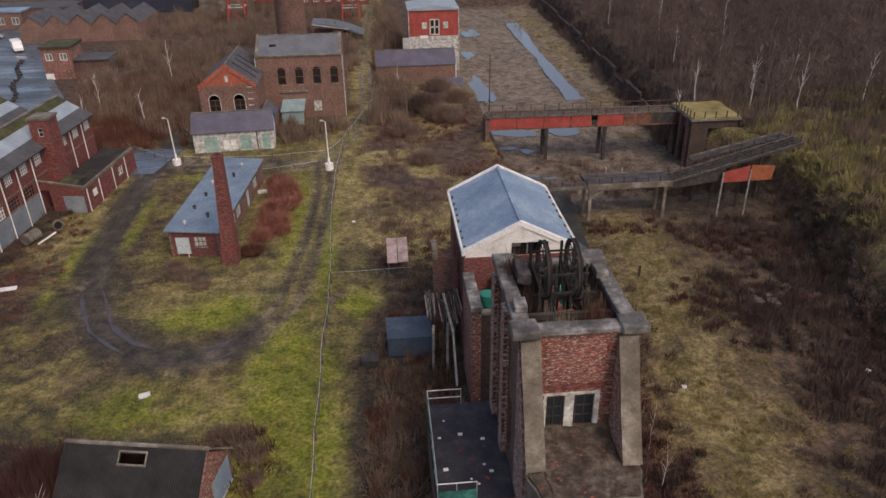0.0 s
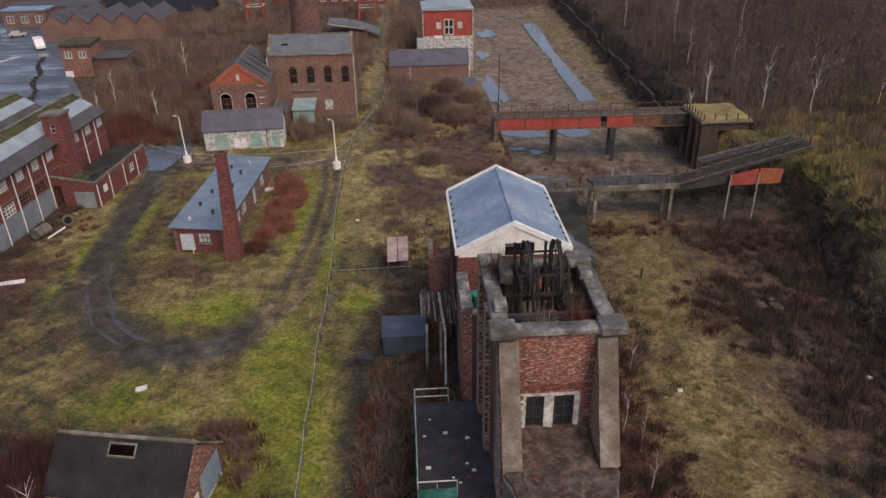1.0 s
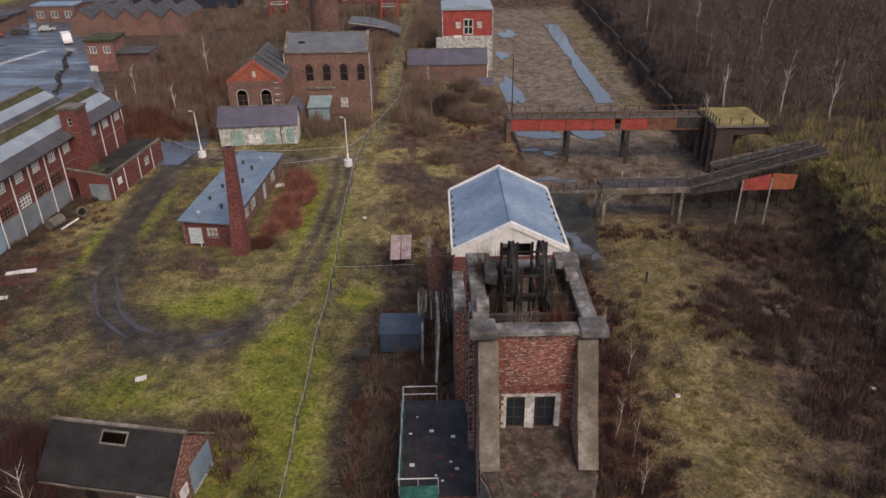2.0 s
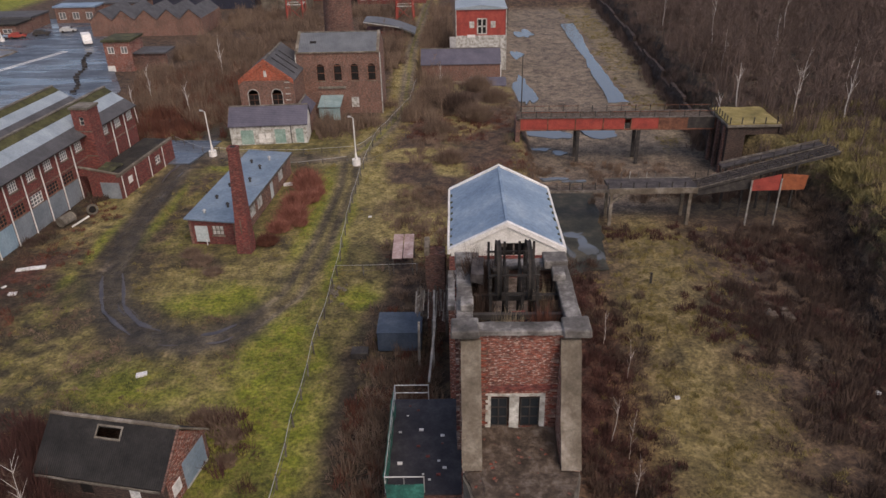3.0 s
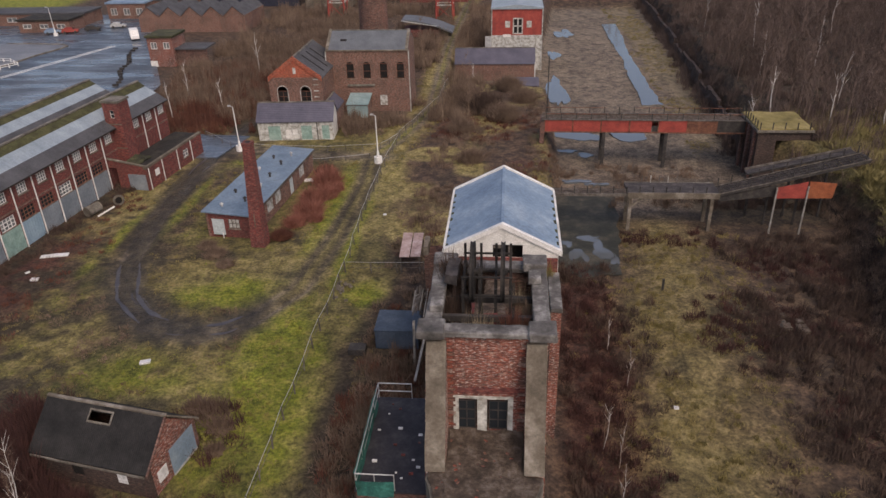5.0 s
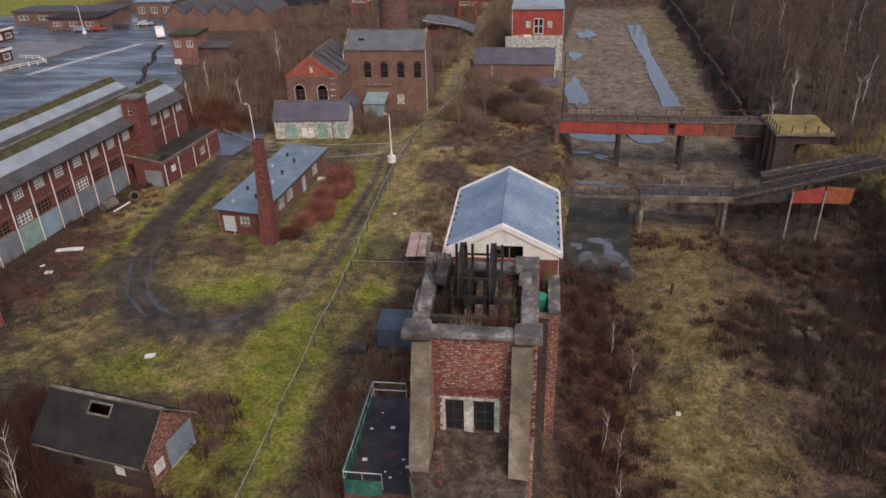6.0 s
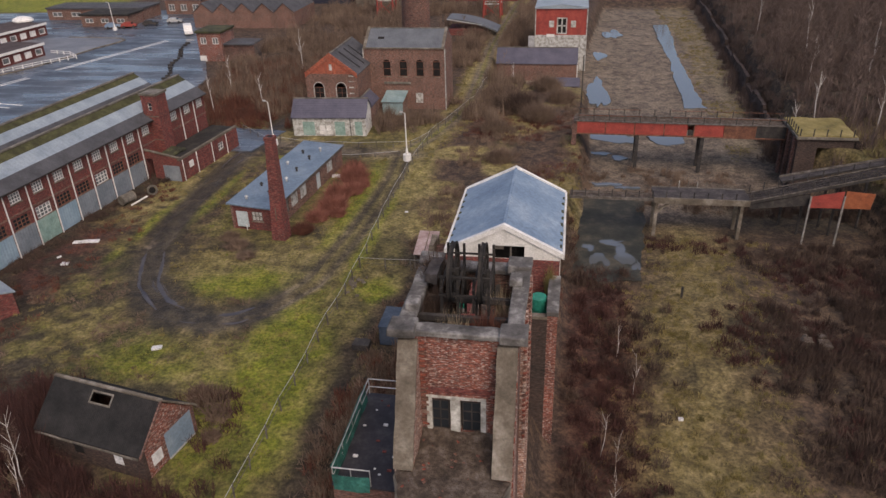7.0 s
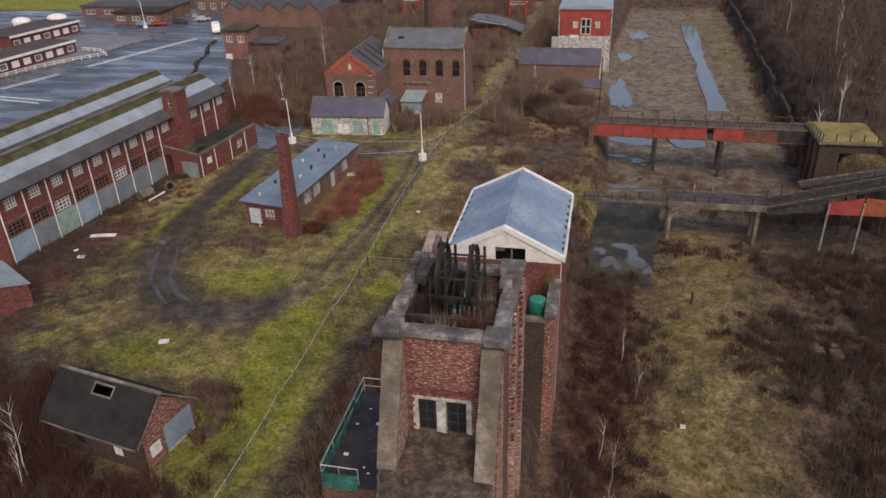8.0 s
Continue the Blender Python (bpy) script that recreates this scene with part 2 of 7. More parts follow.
M_NAVY = worn("dull_navy_paint", (0.03, 0.045, 0.065), (0.05, 0.07, 0.10), (0.08, 0.10, 0.13), 0.7, 5.0, 0.6, bump=0.2)
M_GORSE = worn("gorse_and_grass", (0.13, 0.112, 0.045), (0.235, 0.198, 0.078), (0.35, 0.29, 0.125), 0.15, 1.5, 0.95, bump=0.0)
M_BIRCH = worn("birch_bark", (0.30, 0.27, 0.24), (0.58, 0.55, 0.51), (0.76, 0.73, 0.69), 1.5, 6.0, 0.85)
M_LITTER = worn("pale_litter", (0.45, 0.45, 0.43), (0.66, 0.66, 0.64), (0.8, 0.8, 0.78), 2.0, 7.0, 0.7)


# ---------------------------------------------------------------- builders
def thing(name, label, category, x=0, y=0, z=0, rz=0, group="", kind=""):
    ob = new(name)
    ob.empty_display_size = 0.3
    ob.matrix_world = pose(x, y, z, 0, 0, rz)
    return tagged(ob, label, category, group, kind)


def part(name, bm, material, parent=None, label="", smooth=False):
    me = bpy.data.meshes.new(name)
    bmesh.ops.recalc_face_normals(bm, faces=bm.faces)
    bm.to_mesh(me)
    bm.free()
    me.materials.append(material)
    if smooth:
        for f in me.polygons:
            f.use_smooth = True
    ob = new(name, me)
    ob.parent = parent
    return tagged(ob, label)


def again(name, src, parent, m):
    """One more object on the mesh of src."""
    ob = new(name, src.data)
    ob.parent = parent
    ob.matrix_basis = m
    return ob


def box(bm, x0, x1, y0, y1, z0, z1):
    v = [bm.verts.new((x, y, z)) for z in (z0, z1) for x, y in ((x0, y0), (x1, y0), (x1, y1), (x0, y1))]
    for q in ((3, 2, 1, 0), (4, 5, 6, 7), (0, 1, 5, 4), (1, 2, 6, 5), (2, 3, 7, 6), (3, 0, 4, 7)):
        bm.faces.new([v[i] for i in q])
    return bm


def cube(x0, x1, y0, y1, z0, z1, bevel=0.0):
    bm = box(bmesh.new(), x0, x1, y0, y1, z0, z1)
    if bevel:
        bmesh.ops.bevel(bm, geom=bm.edges[:], offset=bevel, segments=1, affect='EDGES')
    return bm


def rough_up(bm, amount, cut=0.8):
    """Break long edges and push the points about, for worn masonry."""
    for _ in range(3):
        long = [e for e in bm.edges if e.calc_length() > cut]
        if not long:
            break
        bmesh.ops.subdivide_edges(bm, edges=long, cuts=1, use_grid_fill=True)
    for v in bm.verts:
        v.co += Vector(noise.noise_vector(v.co * 1.7)) * amount
    return bm


def prism(bm, poly, axis, a, b):
    """Extrude a polygon in the plane across axis ('x' or 'y': points are (other, z); 'z': points are (x, y)) from a to b."""
    def at(p, k):
        return (k, p[0], p[1]) if axis == 'x' else (p[0], k, p[1]) if axis == 'y' else (p[0], p[1], k)
    lo = [bm.verts.new(at(p, a)) for p in poly]
    hi = [bm.verts.new(at(p, b)) for p in poly]
    bm.faces.new(lo[::-1])
    bm.faces.new(hi)
    n = len(poly)
    for i in range(n):
        bm.faces.new((lo[i], lo[(i + 1) % n], hi[(i + 1) % n], hi[i]))
    return bm


def beam(bm, p, q, w, h=None):
    """A square bar from p to q."""
    p, q = Vector(p), Vector(q)
    d = (q - p).normalized()
    s = d.cross(Vector((0, 0, 1)))
    s = s.normalized() if s.length > 1e-4 else Vector((1, 0, 0))
    u = s.cross(d).normalized()
    h = w if h is None else h
    vs = [bm.verts.new(c + s * sx * w / 2 + u * sz * h / 2) for c in (p, q) for sx, sz in ((-1, -1), (1, -1), (1, 1), (-1, 1))]
    for k in ((3, 2, 1, 0), (4, 5, 6, 7), (0, 1, 5, 4), (1, 2, 6, 5), (2, 3, 7, 6), (3, 0, 4, 7)):
        bm.faces.new([vs[i] for i in k])
    return bm


def tube(bm, p, q, r0, r1, sides=8, caps=True):
    p, q = Vector(p), Vector(q)
    d = (q - p).normalized()
    s = d.orthogonal().normalized()
    u = d.cross(s)
    ring = []
    for c, r in ((p, r0), (q, r1)):
        ring.append([bm.verts.new(c + (s * math.cos(a) + u * math.sin(a)) * r) for a in (2 * math.pi * k / sides for k in range(sides))])
    for k in range(sides):
        bm.faces.new((ring[0][k], ring[0][(k + 1) % sides], ring[1][(k + 1) % sides], ring[1][k]))
    if caps:
        bm.faces.new(ring[0][::-1])
        bm.faces.new(ring[1])
    return bm


def holed_wall(bm, axis, a0, a1, k0, k1, z0, z1, holes):
    """A wall along axis ('x' or 'y') from a0 to a1, between k0 and k1 across, with rectangular holes (a, b, low, high)."""
    cuts = sorted({a0, a1, *[c for h in holes for c in h[:2] if a0 < c < a1]})
    for c, d in zip(cuts, cuts[1:]):
        mid = (c + d) / 2
        gaps = sorted((max(h[2], z0), min(h[3], z1)) for h in holes if h[0] < mid < h[1])
        low = z0
        for g0, g1 in [*gaps, (z1, z1)]:
            if g0 > low + 1e-4:
                if axis == 'x':
                    box(bm, c, d, k0, k1, low, g0)
                else:
                    box(bm, k0, k1, c, d, low, g0)
            low = max(low, g1)
    bmesh.ops.remove_doubles(bm, verts=bm.verts[:], dist=0.0005)
    return bm


def window(parent, axis, a, b, k, low, high, cols, rows, frame_mat=None, bar=0.07, glass=None, sill=None, out=-1, depth=0.12):
    """A window in a hole: frame with glazing bars, one part a pane, and a sill. k: the outer face across axis; out: which way it faces."""
    frame_mat = frame_mat or M_WHITE
    glass = glass or M_GLASS_OLD
    bm = bmesh.new()
    k0, k1 = sorted((k - out * 0.06, k - out * (0.06 + depth)))

    def put(target, p, q, r, s, c0, c1):
        if axis == 'x':
            box(target, p, q, c0, c1, r, s)
        else:
            box(target, c0, c1, p, q, r, s)
    for c in range(cols + 1):
        m = a + (b - a) * c / cols
        m = min(max(m, a + bar / 2), b - bar / 2)
        put(bm, m - bar / 2, m + bar / 2, low, high, k0, k1)
    for r in range(rows + 1):
        m = low + (high - low) * r / rows
        m = min(max(m, low + bar / 2), high - bar / 2)
        put(bm, a + bar, b - bar, m - bar / 2, m + bar / 2, k0 + 0.004, k1 - 0.004)
    win = part("window", bm, frame_mat, parent)
    g = bmesh.new()
    mid = (k0 + k1) / 2
    put(g, a + bar, b - bar, low + bar, high - bar, mid - 0.01, mid + 0.01)
    part("pane", g, glass, win)
    if sill:
        s = bmesh.new()
        s0, s1 = sorted((k + out * 0.08, k - out * 0.05))
        put(s, a - 0.1, b + 0.1, low - 0.14, low - 0.002, s0, s1)
        part("sill", s, sill, win)
    return win


def arch_fill(bm, axis, a, b, spring, top, k0, k1, n=8):
    """The masonry between a round arch and the square head of its hole."""
    mid, r = (a + b) / 2, (b - a) / 2
    for sgn in (-1, 1):
        pts = [(mid + sgn * r, top), (mid, top)]
        pts += [(mid + sgn * r * math.sin(t), spring + (top - 0.01 - spring) * math.cos(t)) for t in (math.pi / 2 * k / n for k in range(n + 1))]
        prism(bm, pts, 'y' if axis == 'x' else 'x', k0, k1)
    return bm


def from_arrays(name, verts, faces, material, label="", category="", kind="stuff", group=""):
    me = bpy.data.meshes.new(name)
    me.from_pydata(verts, [], faces)
    me.materials.append(material)
    return tagged(new(name, me), label, category, group, kind)


def from_np(name, verts, tris, material, label="", category="", kind="stuff"):
    me = bpy.data.meshes.new(name)
    n = len(tris)
    me.vertices.add(len(verts))
    me.vertices.foreach_set("co", np.asarray(verts, np.float32).ravel())
    me.loops.add(n * 3)
    me.loops.foreach_set("vertex_index", np.asarray(tris, np.int32).ravel())
    me.polygons.add(n)
    me.polygons.foreach_set("loop_start", np.arange(n, dtype=np.int32) * 3)
    me.update(calc_edges=True)
    me.materials.append(material)
    return tagged(new(name, me), label, category, "", kind)


# ---------------------------------------------------------------- ground
def step(a, b, v):
    t = np.clip((v - a) / (b - a), 0, 1)
    return t * t * (3 - 2 * t)


def soft_noise(x, y, s, seed):
    """Smooth value noise on arrays, from 0 to 1."""
    r = np.random.RandomState(seed)
    table = r.rand(64, 64)
    u, v = x / s, y / s
    i, j = np.floor(u).astype(int), np.floor(v).astype(int)
    fu, fv = u - i, v - j
    fu, fv = fu * fu * (3 - 2 * fu), fv * fv * (3 - 2 * fv)
    a, b = table[i % 64, j % 64], table[(i + 1) % 64, j % 64]
    c, d = table[i % 64, (j + 1) % 64], table[(i + 1) % 64, (j + 1) % 64]
    return (a * (1 - fu) + b * fu) * (1 - fv) + (c * (1 - fu) + d * fu) * fv


def west_edge(y):
    return np.interp(y, [0, 38, 47, 71, 90, 111, 148, 154, 180, 186, 240, 262], [5, 5, 7, 8.5, 9.6, 11.3, 12, -8, -8, 11, 16, 18])


def east_edge(y):
    return np.interp(y, [0, 40, 58, 66, 70, 91, 102, 107, 110, 117, 122, 156, 208, 262], [50, 46.5, 44, 42.6, 43, 48.5, 47.5, 46, 42, 41.5, 43, 44.5, 47.5, 49])


def height(x, y):
    """The height of the ground: a yard, a cutting some 3.6 m lower, and a wooded bank beyond it."""
    x, y = np.asarray(x, float), np.asarray(y, float)
    low = -3.6 + 1.1 * np.exp(-((x - 26) ** 2 / 45 + (y - 70) ** 2 / 260)) - 0.5 * np.exp(-((x - 44) ** 2 / 30)) * step(95, 85, y)
    in_cut = step(0, 2.2, x - west_edge(y)) * step(275, 255, y)
    rise = step(0, 3.0 + 2.0 * step(106, 98, y), x - east_edge(y) + 1.0 * step(106, 98, y))
    h = low * in_cut * (1 - rise) + 2.6 * rise * step(275, 255, y) + 2.2 * rise * step(0, 60, x - east_edge(y) - 5)
    h = h + 0.35 * (soft_noise(x, y, 7.0, 3) - 0.5) * step(-12, -7, x) + 0.14 * (soft_noise(x, y, 2.2, 4) - 0.5)
    return h + 0.9 * (soft_noise(x, y, 60, 5) - 0.5) * step(230, 320, y)


def h1(x, y):
    return float(height(x, y))


def near_line(x, y, pts):
    """Distance to a polyline on the plan."""
    best = np.full(np.shape(x), 1e9)
    for (ax, ay), (bx, by) in zip(pts, pts[1:]):
        dx, dy = bx - ax, by - ay
        t = np.clip(((x - ax) * dx + (y - ay) * dy) / (dx * dx + dy * dy), 0, 1)
        best = np.minimum(best, np.hypot(x - ax - t * dx, y - ay - t * dy))
    return best


LOOP = [(-39, 125), (-39.3, 103), (-38.5, 87), (-36.5, 75), (-33, 67.5), (-28.5, 63.2), (-23, 61.8), (-19, 64.3), (-15.8, 70.5), (-14.5, 82), (-13.7, 99), (-14.5, 109)]
LANE = [(-14.5, 109), (-11, 120), (-8, 136), (-8.6, 160), (-9.2, 182), (-8, 232), (-6, 300)]
CROSS = [(-62, 116), (-40, 113), (-24, 109.5), (-13, 109)]


def cover(x, y):
    """How much of green grass, bare mud, dead brown growth, straw-coloured grass, dark leaf mould with painted shade,
    and russet bracken covers each place, and how wet it is.
    """
    n1, n2, n3 = soft_noise(x, y, 9, 11), soft_noise(x, y, 3.5, 12), soft_noise(x, y, 1.3, 13)
    mix = 0.25 * n1 + 0.4 * n2 + 0.35 * n3
    z = height(x, y)
    scrub_edge = np.interp(y, [40, 57, 65, 71, 76, 84, 112], [-9.0, -9.2, -8.4, -6.6, -6.0, -9.5, -10.5])
    yard = step(-53, -48, x) * step(0.8, -0.8, x - scrub_edge + 2.2 * (n2 - 0.5)) * step(126, 118, y)
    d = near_line(x, y, LOOP)
    arc = step(-15, -20, x) * step(79, 73, y)
    leg = step(68, 74, y) * step(-22, -18, x)
    # green grass, strongest on the low meadow and inside the loop
    green = np.zeros_like(x)
    for cx, cy, rx, ry, f in ((-15.0, 52, 6, 11, 1.0), (-21.5, 69, 7.5, 3.4, 1.05), (-15.5, 62, 4, 8, 1.0), (-27, 56, 9, 4.5, 0.75), (-16.9, 90, 1.5, 15, 1.05), (-8.4, 69.5, 2.4, 2.6, 1.0), (-11.6, 52, 1.8, 16, 0.85),
                              (-12.4, 84, 1.0, 22, 0.8), (-40.6, 82, 1.0, 12, 0.85), (-36.2, 90, 1.1, 12, 0.85), (-31, 106, 6, 1.8, 0.8), (-34, 58, 5, 3, 0.5), (-38, 70, 3, 6, 0.45)):
        green = np.maximum(green, f * np.exp(-(((x - cx) / rx) ** 2 + ((y - cy) / ry) ** 2) * 0.8))
    green = np.clip(green * 2.1 - 0.75 + 1.0 * (n2 - 0.5) + 0.7 * (n3 - 0.5), 0, 1) * yard
    # wheel ruts and bare ground
    wheels = np.exp(-((d - 0.95) / 0.42) ** 2)
    west_leg = step(-34, -36, x) * step(72, 80, y)
    mud = np.maximum(wheels * 0.9, np.exp(-(d / 1.5) ** 2) * (0.85 * arc + 0.95 * west_leg)) * (1 - 0.25 * leg)
    lane = near_line(x, y, LANE)
    mud = np.maximum(mud, 0.75 * np.exp(-((lane - 0.85) / 0.45) ** 2))
    mud = np.maximum(mud, 0.8 * np.exp(-(near_line(x, y, CROSS) / 2.0) ** 2))
    mud = np.clip(mud * (0.55 + 0.9 * mix), 0, 1)
    cut_floor = step(-3.1, -3.4, z) * step(262, 250, y)
    gravel = cut_floor * step(112, 122, y)
    mud = np.maximum(mud, np.maximum(gravel * (0.95 - 0.7 * step(35.5, 38, x + 3 * (n2 - 0.5))), cut_floor * step(94, 100, y) * 0.75))
    # dark trampled mould round the turning place and in patches over the western yard
    mould_shade = np.maximum(np.exp(-(d / 3.6) ** 2) * arc * 1.25, 1.0 * np.exp(-(d / 2.4) ** 2) * west_leg)
    for cx, cy, rx, ry, f in ((-37.5, 63.5, 4.5, 5.5, 1.0), (-31, 57.5, 6, 3.0, 0.85), (-24, 58.2, 6, 1.4, 0.8), (-43, 69, 5, 4, 0.7), (-46, 60, 6, 8, 0.9), (-38, 51, 6, 5, 0.95), (-14.0, 45.5, 1.6, 4, 0.9), (-24, 51, 7, 2.0, 0.75), (-26, 77, 3.5, 1.8, 0.9), (-19.5, 82, 2.5, 4, 0.8)):
        mould_shade = np.maximum(mould_shade, f * np.exp(-(((x - cx) / rx) ** 2 + ((y - cy) / ry) ** 2)))
    face = x + 51.5 - 0.098 * (y - 68)
    mould_shade = np.maximum(mould_shade, np.exp(-(face / 3.0) ** 2) * step(60, 66, y) * step(100, 94, y))
    mould_shade = np.maximum(mould_shade, 0.9 * step(-26, -31, x) * step(58, 50, y))
    mould_shade = np.clip(mould_shade * 2.0 - 0.62 + 2.2 * (n2 - 0.5) + 1.5 * (n3 - 0.5), 0, 0.9)
    speck = step(0.60, 0.72, 0.5 * soft_noise(x, y, 2.4, 22) + 0.5 * soft_noise(x, y, 1.1, 23))
    mould_shade = np.maximum(mould_shade, leg * 0.7 * np.exp(-((d - 0.8) / 0.75) ** 2) * (0.5 + n2))
    mould_shade = np.maximum(mould_shade, np.exp(-((x + 24) / 7) ** 2 - ((y - 39.5) / 2.6) ** 2))
    mould_shade = np.maximum(mould_shade, speck * yard * (0.35 + 0.5 * step(-20, -32, x)))
    # the tower's shade on the scrub to its left, painted as dark ground
    mould_shade = np.maximum(mould_shade, step(-9.5, -7.5, x - scrub_edge - 8.5) * step(78, 60, y) * step(3.0, -1.0, x) * 0.8)
    # shade in the trench and below the wood, put into the ground colour
    east_shade = step(29, 36, x - 0.12 * (y - 60) + 5 * (n1 - 0.5)) * step(103, 96, y) * step(1, -1, x - east_edge(y))
    mould_shade = np.maximum(mould_shade, east_shade * (0.1 + 0.4 * n2))
    mould_shade = np.maximum(mould_shade, step(60, 54, y) * step(0, 2, x - east_edge(y)) * 0.9)
    mould_shade = np.maximum(mould_shade, step(90, 98, y) * step(26, 34, x) * step(112, 106, y) * cut_floor * 0.8)
    mould_shade = np.maximum(mould_shade, np.clip(np.exp(-((x - 31) / 5) ** 2 - ((y - 70) / 5) ** 2) * 1.6 + (n2 - 0.6), 0, 0.9))
    mould_shade = np.maximum(mould_shade, 0.85 * step(1, 4, x - east_edge(y)) * step(104, 112, y))
    # brown growth
    brown = np.clip(step(-0.5, 1.5, x - scrub_edge + 2.5 * (n2 - 0.5)) + step(-41, -46, x + 6 * (n1 - 0.5)) * step(95, 80, y) + step(122, 128, y) + step(47, 41, y + 6 * (n2 - 0.5)) * step(-17, -21, x), 0, 1)
    brown = np.maximum(brown, np.clip(step(-24, -36, x + 6 * (n1 - 0.5)) * step(0.40, 0.56, mix), 0, 0.9) * yard)
    brown = np.maximum(brown, np.clip(np.exp(-(d / 2.6) ** 2) * (0.5 + n2), 0, 0.9) * yard * (1 - leg))
    # russet bracken
    russet = np.exp(-((x - 14.2) / 3.4) ** 4) * step(84, 76, y + 5 * (n2 - 0.5))
    russet = np.maximum(russet, step(-42.5, -46, x + 4 * (n2 - 0.5)) * step(58, 66, y) * step(96, 88, y))
    russet = np.maximum(russet, step(-30, -33, x + 3 * (n2 - 0.5)) * step(53, 47, y))
    russet = np.maximum(russet, 0.8 * step(0.50, 0.66, soft_noise(x, y, 8, 33)) * step(-8, -5, x) * step(10, 7, x) * step(76, 82, y) * step(150, 130, y))
    russet = np.maximum(russet, 0.7 * step(0.55, 0.7, soft_noise(x, y, 6, 35)) * step(20, 26, x) * cut_floor * step(100, 90, y))
    russet = np.maximum(russet, 0.7 * np.exp(-((x + 19) / 2) ** 2 - ((y - 92) / 9) ** 2))
    russet = np.clip(russet * (0.35 + 1.1 * mix), 0, 1)
    # straw
    straw = np.exp(-((x - 22.0 - 0.10 * (y - 60) + 4 * (n1 - 0.5)) / 5.0) ** 2) * step(100, 90, y) * 0.68
    straw = np.maximum(straw, step(1.0, 3, x - east_edge(y)) * step(58, 64, y) * step(118, 108, y) * 0.95)
    straw = np.maximum(straw, np.exp(-((x - 10.5) / 2.2) ** 2 - ((y - 97) / 6) ** 2))
    straw = np.maximum(straw, step(35.5, 38.5, x + 3 * (n2 - 0.5)) * step(46, 43, x) * step(120, 130, y) * step(262, 250, y) * 0.85)
    straw = np.maximum(straw, np.exp(-((lane - 2.2) / 1.1) ** 2) * 0.9)
    straw = np.maximum(straw, yard * step(0.5, 0.7, soft_noise(x, y, 6, 17)) * 0.75 * (1 - arc * np.exp(-(d / 4) ** 2)))
    straw = np.maximum(straw, np.exp(-((x + 24) / 8) ** 2 - ((y - 75.0) / 2.2) ** 2) * 0.95)
    straw = np.maximum(straw, np.exp(-((x + 10.0) / 1.5) ** 2) * step(84, 92, y) * step(112, 104, y) * 0.8)
    straw = np.maximum(straw, np.exp(-((x + 17.6) / 1.6) ** 2) * step(70, 78, y) * step(106, 100, y) * 1.1)
    straw = np.maximum(straw, gravel * 0.30 * soft_noise(x, y, 9, 19))
    bank = step(-0.5, 1.0, x - scrub_edge) * step(1.0, -1.0, x - west_edge(y)) * step(72, 80, y) * step(175, 165, y)
    straw = np.maximum(straw, bank * step(0.46, 0.64, soft_noise(x, y, 6.5, 24)) * 1.1)
    straw = np.clip(straw * (0.35 + 1.15 * mix), 0, 1)
    green = green * (1 - 0.9 * np.exp(-(d / 1.7) ** 2) * (1 - 0.6 * leg * (d < 0.4)))
    green = np.maximum(green, step(-140, -150, x) * step(226, 234, y))
    green = np.maximum(green, 0.45 * np.exp(-(lane / 0.5) ** 2))
    mould_shade = mould_shade * (1 - 0.55 * np.clip(green, 0, 1)) * (1 - 0.5 * gravel)
    wet = np.clip(np.maximum(mud * (arc + west_leg), 0.8 * np.exp(-(d / 2.6) ** 2) * arc), 0, 1)
    return green, mud, brown, straw, mould_shade, russet, wet


M_GROUND, nt, bsdf = base_nodes("ground_cover", 0.95)
vec = obj_vec(nt)
att = nt.nodes.new("ShaderNodeVertexColor")
att.layer_name = "cover"
chan = nt.nodes.new("ShaderNodeSeparateColor")
nt.links.new(att.outputs["Color"], chan.inputs[0])
fine, mid_n, big_n = noise_node(nt, vec, 3.0, 6, 0.7), noise_node(nt, vec, 0.7, 6, 0.65), noise_node(nt, vec, 0.12, 4, 0.6)
olive = ramp_node(nt, mid_n, [(0.34, (0.060, 0.052, 0.020)), (0.5, (0.135, 0.118, 0.040)), (0.66, (0.22, 0.175, 0.075))])
green_c = ramp_node(nt, mid_n, [(0.34, (0.080, 0.100, 0.012)), (0.5, (0.175, 0.195, 0.022)), (0.66, (0.27, 0.245, 0.055))])
mud_c = ramp_node(nt, mid_n, [(0.34, (0.080, 0.066, 0.056)), (0.5, (0.165, 0.135, 0.107)), (0.66, (0.255, 0.208, 0.160))])
brown_c = ramp_node(nt, mid_n, [(0.34, (0.032, 0.022, 0.017)), (0.5, (0.070, 0.046, 0.033)), (0.66, (0.135, 0.088, 0.058))])
straw_c = ramp_node(nt, mid_n, [(0.34, (0.12, 0.096, 0.036)), (0.5, (0.235, 0.192, 0.075)), (0.66, (0.36, 0.295, 0.13))])
mould_shade_c = ramp_node(nt, mid_n, [(0.34, (0.022, 0.018, 0.013)), (0.5, (0.044, 0.036, 0.024)), (0.66, (0.080, 0.064, 0.036))])
russet_c = ramp_node(nt, mid_n, [(0.34, (0.034, 0.016, 0.013)), (0.5, (0.075, 0.032, 0.025)), (0.66, (0.13, 0.058, 0.042))])
att2 = nt.nodes.new("ShaderNodeVertexColor")
att2.layer_name = "growth"
chan2 = nt.nodes.new("ShaderNodeSeparateColor")
nt.links.new(att2.outputs["Color"], chan2.inputs[0])
c = mix_node(nt, chan.outputs[2], olive, brown_c)
c = mix_node(nt, chan2.outputs[1], c, russet_c)
c = mix_node(nt, att.outputs["Alpha"], c, straw_c)
